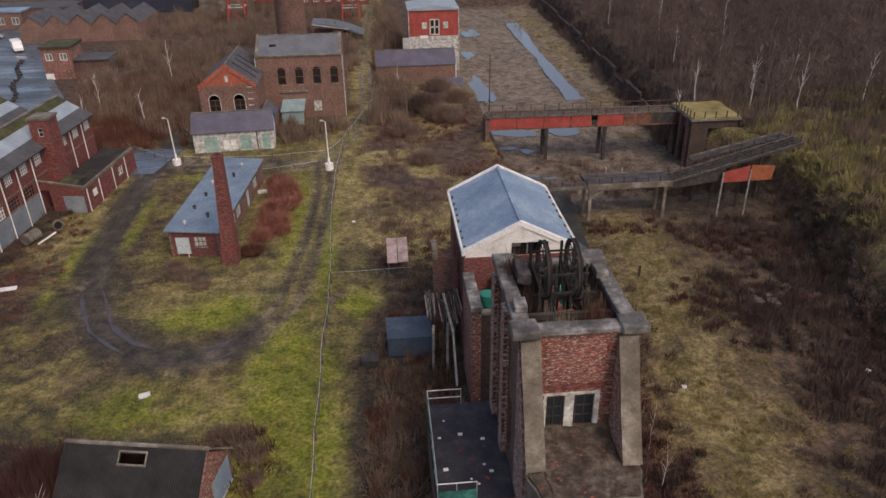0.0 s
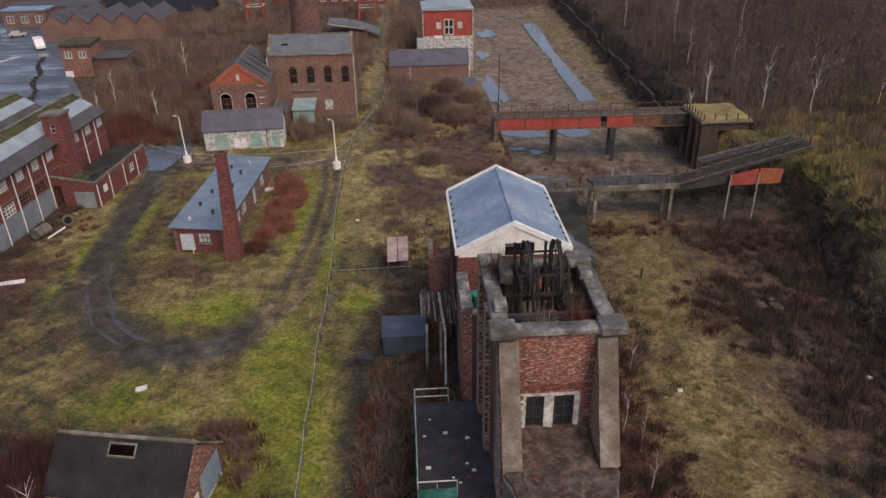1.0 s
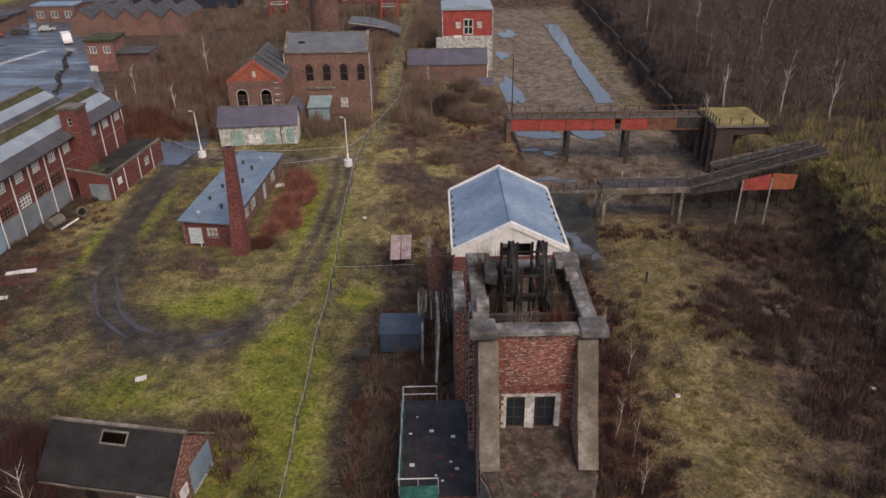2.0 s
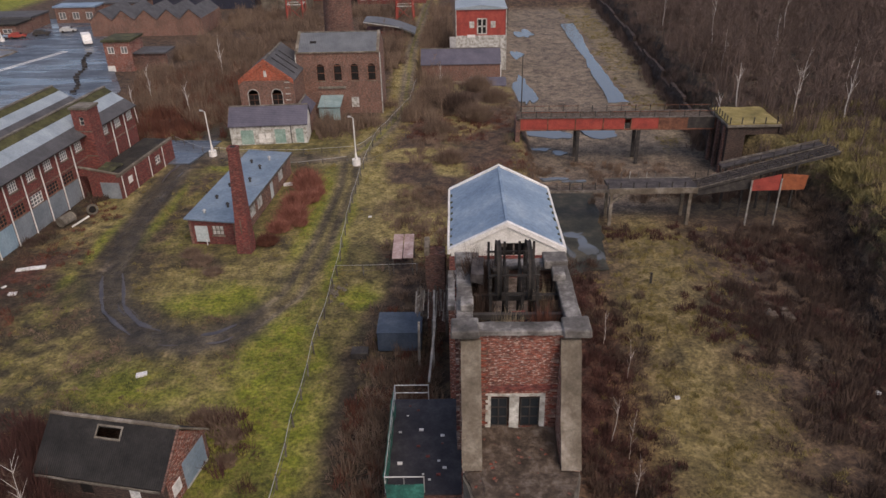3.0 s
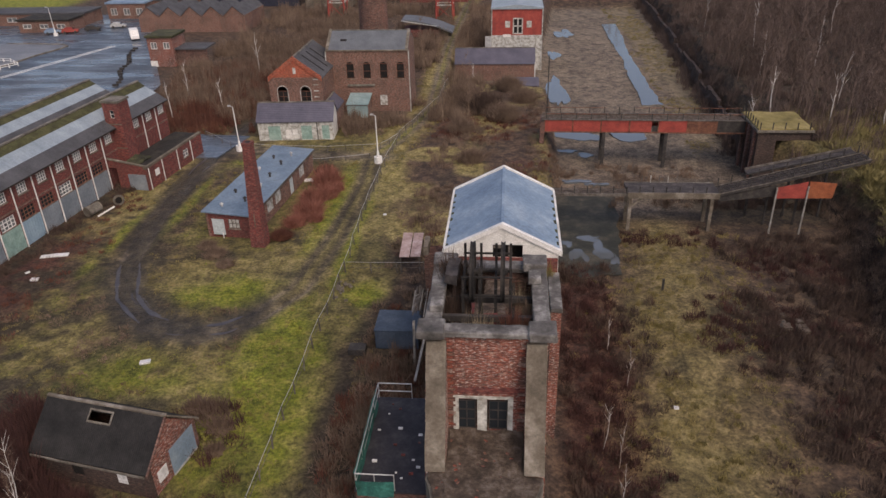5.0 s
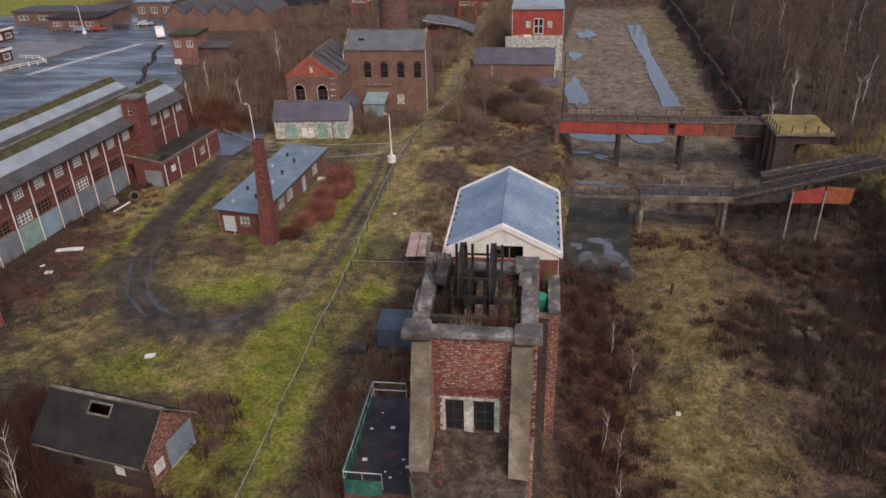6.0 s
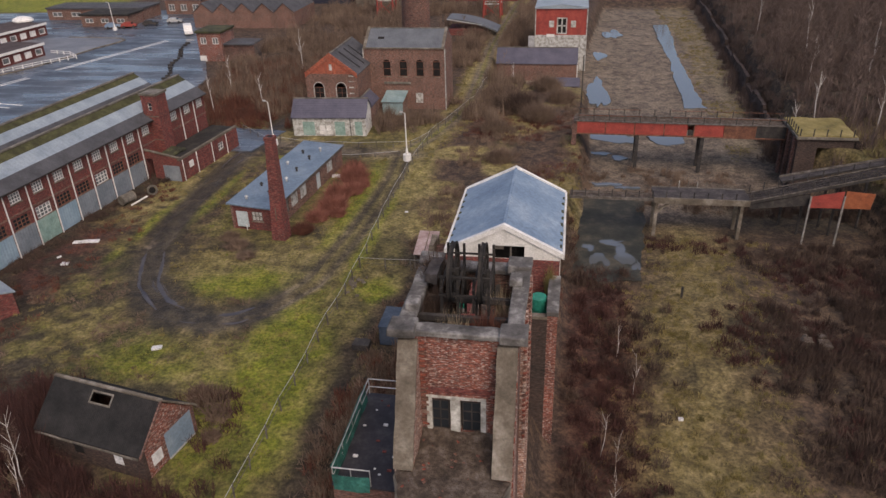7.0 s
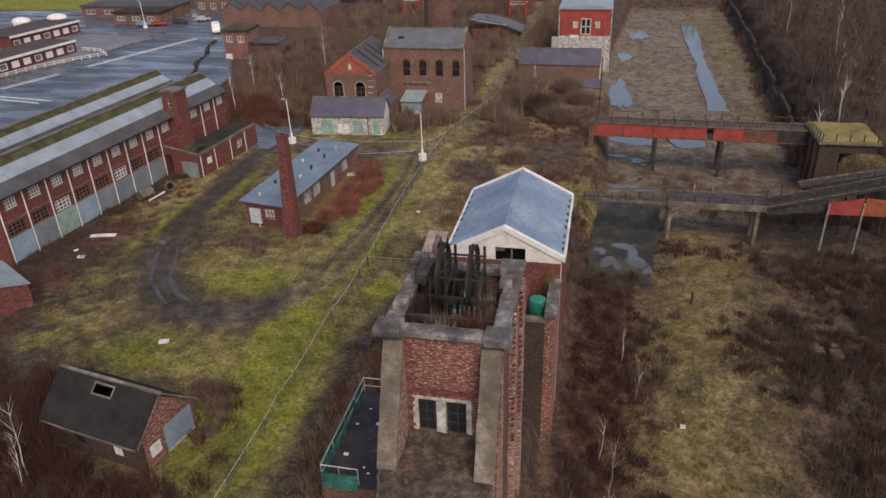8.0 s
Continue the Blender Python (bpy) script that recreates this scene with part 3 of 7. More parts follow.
c = mix_node(nt, chan.outputs[0], c, green_c)
c = mix_node(nt, chan.outputs[1], c, mud_c)
c = mix_node(nt, chan2.outputs[0], c, mould_shade_c)
c = mix_node(nt, 0.85, c, ramp_node(nt, fine, [(0.36, (0.38, 0.38, 0.38)), (0.64, (1.55, 1.55, 1.5))]), 'MULTIPLY')
c = mix_node(nt, 0.7, c, ramp_node(nt, big_n, [(0.3, (0.75, 0.72, 0.7)), (0.7, (1.2, 1.2, 1.15))]), 'MULTIPLY')
nt.links.new(c, bsdf.inputs["Base Color"])
bump_node(nt, fine, bsdf, 0.9, 0.25)
damp = nt.nodes.new("ShaderNodeMapRange")
damp.inputs["To Min"].default_value, damp.inputs["To Max"].default_value = 0.95, 0.42
nt.links.new(chan2.outputs[2], damp.inputs["Value"])
nt.links.new(damp.outputs[0], bsdf.inputs["Roughness"])


def build_ground():
    xs = np.concatenate([np.linspace(-1500, -260, 12), np.linspace(-240, -70, 60), np.arange(-68, -52, 0.62), np.arange(-52, -9, 0.4), np.arange(-9, 66, 0.6), np.linspace(68, 240, 60), np.linspace(260, 1500, 12)])
    ys = np.concatenate([np.linspace(-600, 10, 12), np.arange(20, 42, 0.62), np.arange(42, 112, 0.42), np.arange(112, 150, 0.62), np.arange(150, 280, 1.3), np.linspace(285, 700, 40), np.linspace(750, 2500, 12)])
    gx, gy = np.meshgrid(xs, ys)
    x, y = gx.ravel(), gy.ravel()
    d = near_line(x, y, LOOP)
    z = height(x, y) - 0.13 * np.exp(-((d - 0.95) / 0.45) ** 2) * (0.4 + soft_noise(x, y, 2.0, 21))
    nx, ny = len(xs), len(ys)
    i = np.arange(ny - 1)[:, None] * nx + np.arange(nx - 1)[None, :]
    i = i.ravel()
    tris = np.concatenate([np.stack([i, i + 1, i + nx + 1], 1), np.stack([i, i + nx + 1, i + nx], 1)])
    ob = from_np("ground", np.stack([x, y, z], 1), tris, M_GROUND, "uneven grass, mud and dead brown growth of a derelict yard", "ground", "structure")
    col = ob.data.color_attributes.new("cover", 'FLOAT_COLOR', 'POINT')
    layers = cover(x, y)
    col.data.foreach_set("color", np.stack(layers[:4], 1).astype(np.float32).ravel())
    col = ob.data.color_attributes.new("growth", 'FLOAT_COLOR', 'POINT')
    col.data.foreach_set("color", np.stack(layers[4:] + (np.ones_like(x),), 1).astype(np.float32).ravel())
    for f in ob.data.polygons:
        f.use_smooth = True
    return ob


build_ground()


def blob(cx, cy, rx, ry, seed, rag=0.25, n=40, rot=0.0):
    """An uneven outline round a centre."""
    r = random.Random(seed)
    ph = [r.uniform(0, 6.28) for _ in range(5)]
    out = []
    for k in range(n):
        a = 2 * math.pi * k / n
        f = 1 + rag * sum(math.sin((m + 2) * a + ph[m]) / (m + 1.5) for m in range(5))
        px, py = rx * f * math.cos(a), ry * f * math.sin(a)
        out.append((cx + px * math.cos(rot) - py * math.sin(rot), cy + px * math.sin(rot) + py * math.cos(rot)))
    return out


def ragged(poly, amount, cut=1.2):
    """The same outline with its sides broken up unevenly."""
    out = []
    for (ax, ay), (bx, by) in zip(poly, poly[1:] + poly[:1]):
        n = max(1, int(math.hypot(bx - ax, by - ay) / cut))
        for k in range(n):
            x, y = ax + (bx - ax) * k / n, ay + (by - ay) * k / n
            v = noise.noise_vector(Vector((x * 0.9, y * 0.45, 1.0)))
            out.append((x + v.x * amount, y + v.y * amount))
    return out


def sheet(name, poly, z, thick, material, label, category, kind="structure"):
    if material in (M_WATER, M_RUT):
        poly = ragged(poly, 0.55 if material == M_WATER else 0.3, 0.4)
    ob = part(name, prism(bmesh.new(), poly, 'z', z - thick, z), material)
    return tagged(ob, label, category, "", kind)


# water lying in the cutting and on the track
sheet("water_pond", [(31.2, 147), (35.3, 147.6), (34.9, 160), (35.0, 176), (35.0, 196), (36.0, 212), (36.3, 229), (32.4, 229), (32.3, 205), (32.6, 186), (31.7, 168), (31.9, 156)], -3.36, 0.3, M_WATER, "long shallow pool of standing water on the gravel", "water")
for name, spec in (("puddle", (15.4, 158, 1.6, 13, 3, 0.22)), ("puddle", (16.5, 190, 1.2, 5, 4, 0.3)), ("puddle", (17.0, 130.4, 4.6, 3.2, 5, 0.15)), ("puddle", (26.4, 129.6, 3.6, 2.6, 6, 0.2)), ("puddle", (14.5, 121.5, 1.8, 0.8, 25, 0.3)), ("puddle", (18.0, 119.5, 1.5, 0.7, 26, 0.3)),
                   ("puddle", (15.5, 108.5, 1.6, 0.7, 7, 0.3)), ("puddle", (18.6, 107.5, 1.2, 0.6, 8, 0.3)), ("puddle", (20.5, 216, 2.0, 6, 18, 0.3))):
    sheet(name, blob(spec[0], spec[1], spec[2], spec[3], spec[4], spec[5] + 0.15, 72), -3.40, 0.3, M_WATER, "shallow puddle reflecting the grey sky", "puddle", "")


def rut_water(offset, a, b, width, seed):
    """A thin ragged strip of water standing in a wheel rut, between the lengths a and b along the loop."""
    p = np.array(LOOP, float)
    run = np.concatenate([[0], np.cumsum(np.hypot(*np.diff(p, axis=0).T))])
    u = np.arange(a, b, 0.35)
    k = np.linspace(-2.5, 2.5, 9)
    x = np.mean([np.interp(u + q, run, p[:, 0]) for q in k], 0)
    y = np.mean([np.interp(u + q, run, p[:, 1]) for q in k], 0)
    dx, dy = np.gradient(x), np.gradient(y)
    ln = np.hypot(dx, dy)
    ox, oy = -dy / ln, dx / ln
    r = np.random.RandomState(seed)
    w = 1.35 * width * np.sin(np.linspace(0.05, np.pi - 0.05, len(u))) ** 0.5 * (0.45 + 1.1 * soft_noise(u, u * 0 + seed, 1.4, seed)) * (0.8 + 0.4 * r.rand(len(u)))
    side = offset + 0.5 * (soft_noise(u, u * 0, 2.5, seed + 1) - 0.5)
    verts, faces = [], []
    for i in range(len(u)):
        zz = h1(x[i] + ox[i] * side[i], y[i] + oy[i] * side[i]) - 0.055
        for q, dz in ((-1, 0), (1, 0), (1, -0.2), (-1, -0.2)):
            verts.append((x[i] + ox[i] * (side[i] + q * w[i]), y[i] + oy[i] * (side[i] + q * w[i]), zz + dz))
    for i in range(len(u) - 1):
        for q in range(4):
            faces.append((4 * i + q, 4 * i + (q + 1) % 4, 4 * i + 4 + (q + 1) % 4, 4 * i + 4 + q))
    from_arrays("puddle", verts, faces, M_RUT, "water standing in a muddy wheel rut", "puddle", "")


for offset, a, b, width, seed in ((1.05, 50, 58, 0.15, 61), (0.85, 57, 66, 0.20, 71), (-0.95, 50, 57, 0.13, 62), (-0.85, 56, 64, 0.17, 72), (0.35, 53, 62, 0.10, 63), (1.5, 55, 65, 0.12, 64), (0.8, 69, 75, 0.18, 65), (-0.7, 67, 74, 0.15, 66), (0.6, 20, 30, 0.12, 67), (-0.9, 14, 24, 0.13, 68)):
    rut_water(offset, a, b, width, seed)

# paved areas
sheet("road", [(-62, 118), (-66, 150), (-80, 178), (-86, 205), (-98, 236), (-140, 231), (-190, 226), (-190, 84), (-120, 84), (-70, 99)], 0.16, 0.3, M_ASPHALT, "wide wet asphalt car park and road", "road")
sheet("pavement_slab", ragged([(11.2, 81.5), (14.5, 79.6), (18.6, 80.8), (20.0, 92), (20.8, 104), (11.6, 104)], 0.8, 0.6), -3.34, 0.8, worn("wet_slab", (0.014, 0.016, 0.011), (0.036, 0.036, 0.026), (0.095, 0.082, 0.055), 0.45, 2.0, 0.62, bump=0.4), "dark wet concrete slab with patches of growth", "slab")
for k, (x, y, rx, ry) in enumerate(((14.2, 85.2, 0.9, 1.6), (16.9, 86.4, 0.8, 2.2), (18.3, 84.0, 0.5, 1.4), (13.0, 88.2, 0.8, 0.8), (15.8, 89.6, 1.4, 0.6))):
    sheet("puddle", blob(x, y, rx, ry, 80 + k, 0.45, 48), -3.325, 0.1, M_WATER, "thin film of water on the dark slab", "puddle", "")
sheet("pavement_yard", [(-45, 108), (-38.5, 108), (-36.5, 118), (-46, 119)], 0.12, 0.3, M_ASPHALT, "wet asphalt strip beside the workshop", "pavement")


# ---------------------------------------------------------------- winding tower
def winding_tower():
    t = thing("winding_tower", "roofless derelict brick winding tower with concrete buttresses and ring beam", "tower", 4.55, 39.4, -3.6)
    # local: x from the centre line, y from the front wall, z from the base
    top = 19.7
    w = 3.15
    bm = bmesh.new()
    holed_wall(bm, 'x', -w, w, 0, 0.5, 0, top, [(-1.75, -0.45, 13.2, 15.4), (0.0, 1.35, 13.2, 15.4)])
    part("front_wall", bm, M_BRICK, t, "red brick wall with lost faces and lime streaks")
    bm = bmesh.new()
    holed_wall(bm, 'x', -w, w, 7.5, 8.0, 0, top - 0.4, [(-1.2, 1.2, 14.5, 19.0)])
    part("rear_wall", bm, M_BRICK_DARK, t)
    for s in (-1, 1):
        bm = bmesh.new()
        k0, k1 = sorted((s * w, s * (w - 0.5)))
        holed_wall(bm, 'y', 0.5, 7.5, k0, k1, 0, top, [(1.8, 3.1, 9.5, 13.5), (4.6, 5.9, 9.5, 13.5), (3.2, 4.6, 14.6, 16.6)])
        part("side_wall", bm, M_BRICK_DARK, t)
        # battered corner buttress: brick flanks with a concrete front
        x0, x1 = sorted((s * 2.12, s * (w + 0.06)))
        bm = bmesh.new()
        prism(bm, [(0.55, 0), (-2.9, 0), (-2.9, 13.0), (-0.12, 19.4), (0.55, 19.4)], 'x', x0 + 0.03, x1 - 0.03)
        part("buttress", bm, M_BRICK_LIME, t, "battered brick buttress streaked with lime")
        bm = bmesh.new()
        prism(bm, [(-2.9, 13.0), (-3.12, 12.9), (-0.30, 19.45), (-0.12, 19.45)], 'x', x0, x1)
        part("buttress_facing", rough_up(bm, 0.05, 1.2), M_CONCRETE, t, "stained concrete buttress facing")
        # side piers
        for y0 in (3.25, 6.9):
            bm = bmesh.new()
            k0, k1 = sorted((s * w, s * (w + 0.35)))
            prism(bm, [(y0, 0), (y0 + 1.1, 0), (y0 + 1.1, top - 0.6), (y0, top - 0.6)], 'x', k0, k1)
            part("side_pier", rough_up(bm, 0.05, 1.2), M_BRICK_LIME, t, "brick pier with pale mortar")
    # ring beam and corner caps
    for x0, x1, y0, y1, za in ((-2.3, 2.3, -0.3, 0.62, 20.05), (-3.42, -2.5, 0.62, 7.3, 20.0), (2.5, 3.42, 0.62, 7.3, 20.0), (-2.6, 2.6, 7.3, 8.3, 19.75)):
        part("ring_beam", rough_up(cube(x0, x1, y0, y1, za - 0.36, za, 0.05), 0.06), M_COPING, t, "weathered concrete ring beam")
    for x, y in ((-2.98, 0.12), (2.95, 0.12), (-2.75, 7.6), (2.75, 7.6)):
        part("corner_cap", rough_up(cube(x - 0.74, x + 0.74, y - 0.72, y + 0.68, 19.72, 20.25, 0.06), 0.07), M_COPING, t, "chipped concrete corner cap")
    for x, y in ((-2.75, 2.2), (2.75, 5.4)):
        part("cap_block", rough_up(cube(x - 0.45, x + 0.3, y - 0.5, y + 0.5, 20.0, 20.45, 0.05), 0.05), M_COPING, t)
    # window pair in the front
    for a, b in ((-1.75, -0.45), (0.0, 1.35)):
        window(t, 'x', a + 0.14, b - 0.14, 0.05, 13.2, 15.25, 2, 3, M_STEEL, 0.07, M_GLASS)
    bm = bmesh.new()
    for a, b in ((-1.85, -1.55), (-0.5, 0.05), (1.2, 1.5)):
        box(bm, a, b, -0.07, 0.3, 12.95, 15.5)
    box(bm, -1.85, 1.5, -0.09, 0.28, 15.5, 15.64)
    part("window_surround", rough_up(bm, 0.03, 0.8), M_PEELING, t, "flaking white stone window surround")
    part("lintel", rough_up(cube(-2.3, 2.3, -0.05, 0.2, 15.85, 16.25), 0.03), M_BRICK_RED, t, "bright red brick soldier course")
    # ledge with rubble in front of the windows
    part("front_ledge", rough_up(prism(bmesh.new(), [(-3.15, -3.3), (-2.6, -5.2), (2.6, -5.2), (3.15, -3.3), (3.15, 0.0), (-3.15, 0.0)], 'z', 0, 12.55), 0.06, 0.9), M_CONCRETE_DARK, t, "rubble-strewn concrete ledge")
    bm = prism(bmesh.new(), [(0.0, 13.3), (-1.2, 13.0), (-3.2, 12.8), (-5.0, 12.75), (-5.0, 12.7), (0.0, 12.7)], 'x', -2.1, 2.1)
    part("rubble", rough_up(prism(bmesh.new(), [(-3.1, -3.0), (-2.5, -5.0), (2.5, -5.0), (3.1, -3.0)], 'z', 12.5, 12.72), 0.1, 0.45), M_RUBBLE, t, "brick rubble and dead plants")
    part("rubble", rough_up(bm, 0.16, 0.5), M_RUBBLE, t, "brick rubble and dead plants")
    # floors and beams inside
    part("debris_ledge", rough_up(cube(-2.6, 2.6, 0.5, 2.3, 17.7, 18.1), 0.08, 0.6), M_RUBBLE, t, "ledge of fallen brick and soil")
    part("debris_ledge", rough_up(cube(1.5, 2.6, 2.7, 7.3, 17.3, 17.8), 0.08, 0.6), M_RUBBLE, t, "ledge of fallen brick and soil")
    part("debris_ledge", rough_up(cube(-2.6, -1.6, 4.8, 7.3, 18.0, 18.5), 0.08, 0.6), M_RUBBLE, t, "ledge of fallen brick and soil")
    part("inner_floor", cube(-2.64, 2.64, 0.5, 7.5, 15.6, 15.9), M_DARK, t)
    for y in (2.35, 4.4):
        part("cross_beam", cube(-2.64, 2.64, y, y + 0.28, 19.0, 19.35), M_STEEL, t, "blackened steel cross beam")
    for x in (-1.5, 1.3):
        part("long_beam", cube(x, x + 0.25, 0.6, 7.4, 18.3, 18.65), M_STEEL, t)
    part("red_bracket", rough_up(cube(-0.25, 0.5, 2.65, 3.0, 18.4, 19.2), 0.05), M_RED_DULL, t, "dull red steel bracket")
    # thin near-black linings added over the walls to carry the interior's darkness
    for s in (-1, 1):
        part("darkening_lining", rough_up(cube(*sorted((s * 2.645, s * 2.58)), 0.52, 7.48, 15.9, 19.5), 0.02, 1.0), M_BRICK_BLACK, t, "near-black inner face added to darken the interior")
    part("darkening_lining", rough_up(cube(-2.57, 2.57, 0.505, 0.56, 15.9, 19.5), 0.02, 1.0), M_BRICK_BLACK, t)
    # toothed brick edges where the facing has come away
    r = random.Random(31)
    shapes = []
    for k, m in enumerate((M_BRICK, M_BRICK_DARK, M_BRICK_BROWN, M_BRICK, M_TOOTH)):
        me = part("toothed_brick", rough_up(cube(-0.1, 0.1, -0.2, 0.2, 0.0, 0.14), 0.03, 0.3), m, t)
        me.matrix_basis = pose(2.9, 3.2 + 0.5 * k, 12.2)
        shapes.append(me)
    for s in (-1, 1):
        for k in range(46):
            z = 5.2 + 0.31 * k + r.uniform(-0.08, 0.08)
            y = -2.78 if z < 13.0 else -2.78 + (z - 13.0) * 0.4344
            again("toothed_brick", r.choice(shapes), t, pose(s * (w + 0.0), y + r.choice((0.12, 0.34)), z, 0, 0, r.uniform(-3, 3)))
        for k in range(22):
            z = 12.9 + 0.29 * k + r.uniform(-0.09, 0.09)
            again("toothed_brick", r.choice(shapes), t, pose(s * (2.06 - r.choice((0.0, 0.14))), -0.02, z, 0, 0, 90 + r.uniform(-3, 3)))
        for y in (3.25, 4.35, 6.9, 8.0):
            for k in range(24):
                again("toothed_brick", r.choice(shapes), t, pose(s * (w + 0.27), y + r.uniform(-0.08, 0.08), 9.5 + 0.4 * k, 0, 0, r.uniform(-3, 3)))
    for k in range(34):
        x, y = r.uniform(-2.5, 2.5), r.uniform(-5.0, -0.5)
        z = 12.68 + 0.5 * max(0.0, 1 + y / 3.2) if abs(x) < 2.0 else 12.68
        again("loose_brick", r.choice(shapes[:3]), t, pose(x, y, z, r.uniform(-15, 15), r.uniform(-15, 15), r.uniform(0, 180)) @ Matrix.Diagonal((0.6, 0.5, 0.5, 1)))
    return t


winding_tower()


def headgear():
    t = thing("winding_headgear", "pair of rusty spoked winding wheels on a steel frame", "headgear", 4.6, 44.2, 12.3)
    for x in (-1.5, -0.55, 0.35, 1.2):
        bm = bmesh.new()
        beam(bm, (x, -1.5, 0), (x, -1.2, 5.9 if x in (-0.55, 1.2) else 5.2), 0.15)
        beam(bm, (x, 1.7, 0), (x, 1.4, 6.1), 0.15)
        beam(bm, (x, -1.5, 4.6), (x, 1.7, 4.9), 0.13)
        beam(bm, (x, -1.4, 1.0), (x, 1.5, 4.6), 0.14)
        part("frame_upright", bm, M_STEEL_SOOT, t)
    for y in (-1.4, 1.5):
        bm = bmesh.new()
        beam(bm, (-1.6, y, 4.2), (1.3, y, 4.2), 0.12)
        beam(bm, (-1.6, y, 5.4), (1.3, y, 5.4), 0.10)
        part("frame_tie", bm, M_STEEL_SOOT, t)
    for x in (-1.0, 0.75):
        bm = bmesh.new()
        n = 28
        rim = [[bm.verts.new((x + dx, r * math.cos(a), 5.0 + r * math.sin(a))) for dx, r in ((-0.13, 1.62), (0.13, 1.62), (0.13, 1.78), (0.0, 1.70), (-0.13, 1.78))] for a in (2 * math.pi * k / n for k in range(n))]
        for p, q in zip(rim, rim[1:] + rim[:1]):
            for k in range(5):
                bm.faces.new((p[k], p[(k + 1) % 5], q[(k + 1) % 5], q[k]))
        wheel = part("winding_wheel", bm, M_STEEL_SOOT, t, "rusty spoked pulley wheel")
        bm = bmesh.new()
        for k in range(14):
            a = 2 * math.pi * k / 14
            beam(bm, (x + 0.08 * (-1) ** k, 0, 5.0), (x, 1.65 * math.cos(a), 5.0 + 1.65 * math.sin(a)), 0.05)
        part("spokes", bm, M_STEEL_SOOT, wheel)
        part("hub", tube(bmesh.new(), (x - 0.3, 0, 5.0), (x + 0.3, 0, 5.0), 0.22, 0.22, 12), M_STEEL_SOOT, wheel)
    bm = bmesh.new()
    prism(bm, [(-1.9, -0.6), (-2.6, -0.4), (-2.5, 1.6), (-1.8, 1.7)], 'z', 4.4, 5.0)
    part("timber_housing", rough_up(bm, 0.12, 0.6), M_TIMBER_DARK, t, "broken blackened timber housing")


headgear()


# ---------------------------------------------------------------- block and shed behind the tower
def rear_block():
    t = thing("rear_block", "low brick block with open recesses between the tower and the shed", "building", 5.1, 53.4, -3.6)
    for s in (-1, 1):
        k0, k1 = sorted((s * 4.6, s * 3.85))
        part("outer_wall", cube(k0, k1, 0.0, 5.4, 0, 12.3), M_BRICK, t)
        part("wall_coping", rough_up(cube(k0 - 0.08, k1 + 0.08, -0.1, 5.4, 12.3, 12.7, 0.04), 0.05), M_COPING, t, "crumbling concrete coping")
        part("recess_floor", cube(*sorted((s * 3.85, s * 2.3)), 0.3, 5.4, 10.6, 10.9), M_CONCRETE_DARK, t)
        part("recess_front", cube(*sorted((s * 3.85, s * 2.3)), 0.0, 0.35, 0, 12.0), M_BRICK_BLACK, t)
        part("recess_sill", rough_up(cube(*sorted((s * 3.85, s * 2.3)), -0.1, 0.4, 12.0, 12.25), 0.03), M_CONCRETE, t)
        part("inner_wall", cube(*sorted((s * 2.3, s * 1.9)), 0.0, 5.4, 0, 12.2), M_BRICK_RED, t)
    part("middle_roof", rough_up(cube(-1.9, 1.9, 0.1, 5.4, 11.6, 11.9), 0.04), M_RUBBLE, t, "debris-covered flat roof")
    part("end_wall", cube(-4.55, 4.55, 5.41, 5.57, 0, 13.9), M_BRICK_RED, t)


rear_block()
for x, y in ((8.2, 55.6), (2.05, 55.4)):
    bm = tube(bmesh.new(), (0, 0, 0), (0, 0, 1.7), 0.62, 0.62, 16)
    tub = part("drum", bm, M_DRUM, None, smooth=False)
    bm = bmesh.new()
    for z in (0.3, 0.85, 1.4):
        tube(bm, (0, 0, z), (0, 0, z + 0.07), 0.65, 0.65, 16)
    part("hoop", bm, M_DRUM, tub)
    part("lid", tube(bmesh.new(), (0, 0, 1.7), (0, 0, 1.76), 0.58, 0.5, 16), M_DRUM, tub)
    tub.matrix_world = pose(x, y, 7.3)
    tagged(tub, "faded green plastic drum in the roof recess", "drum")


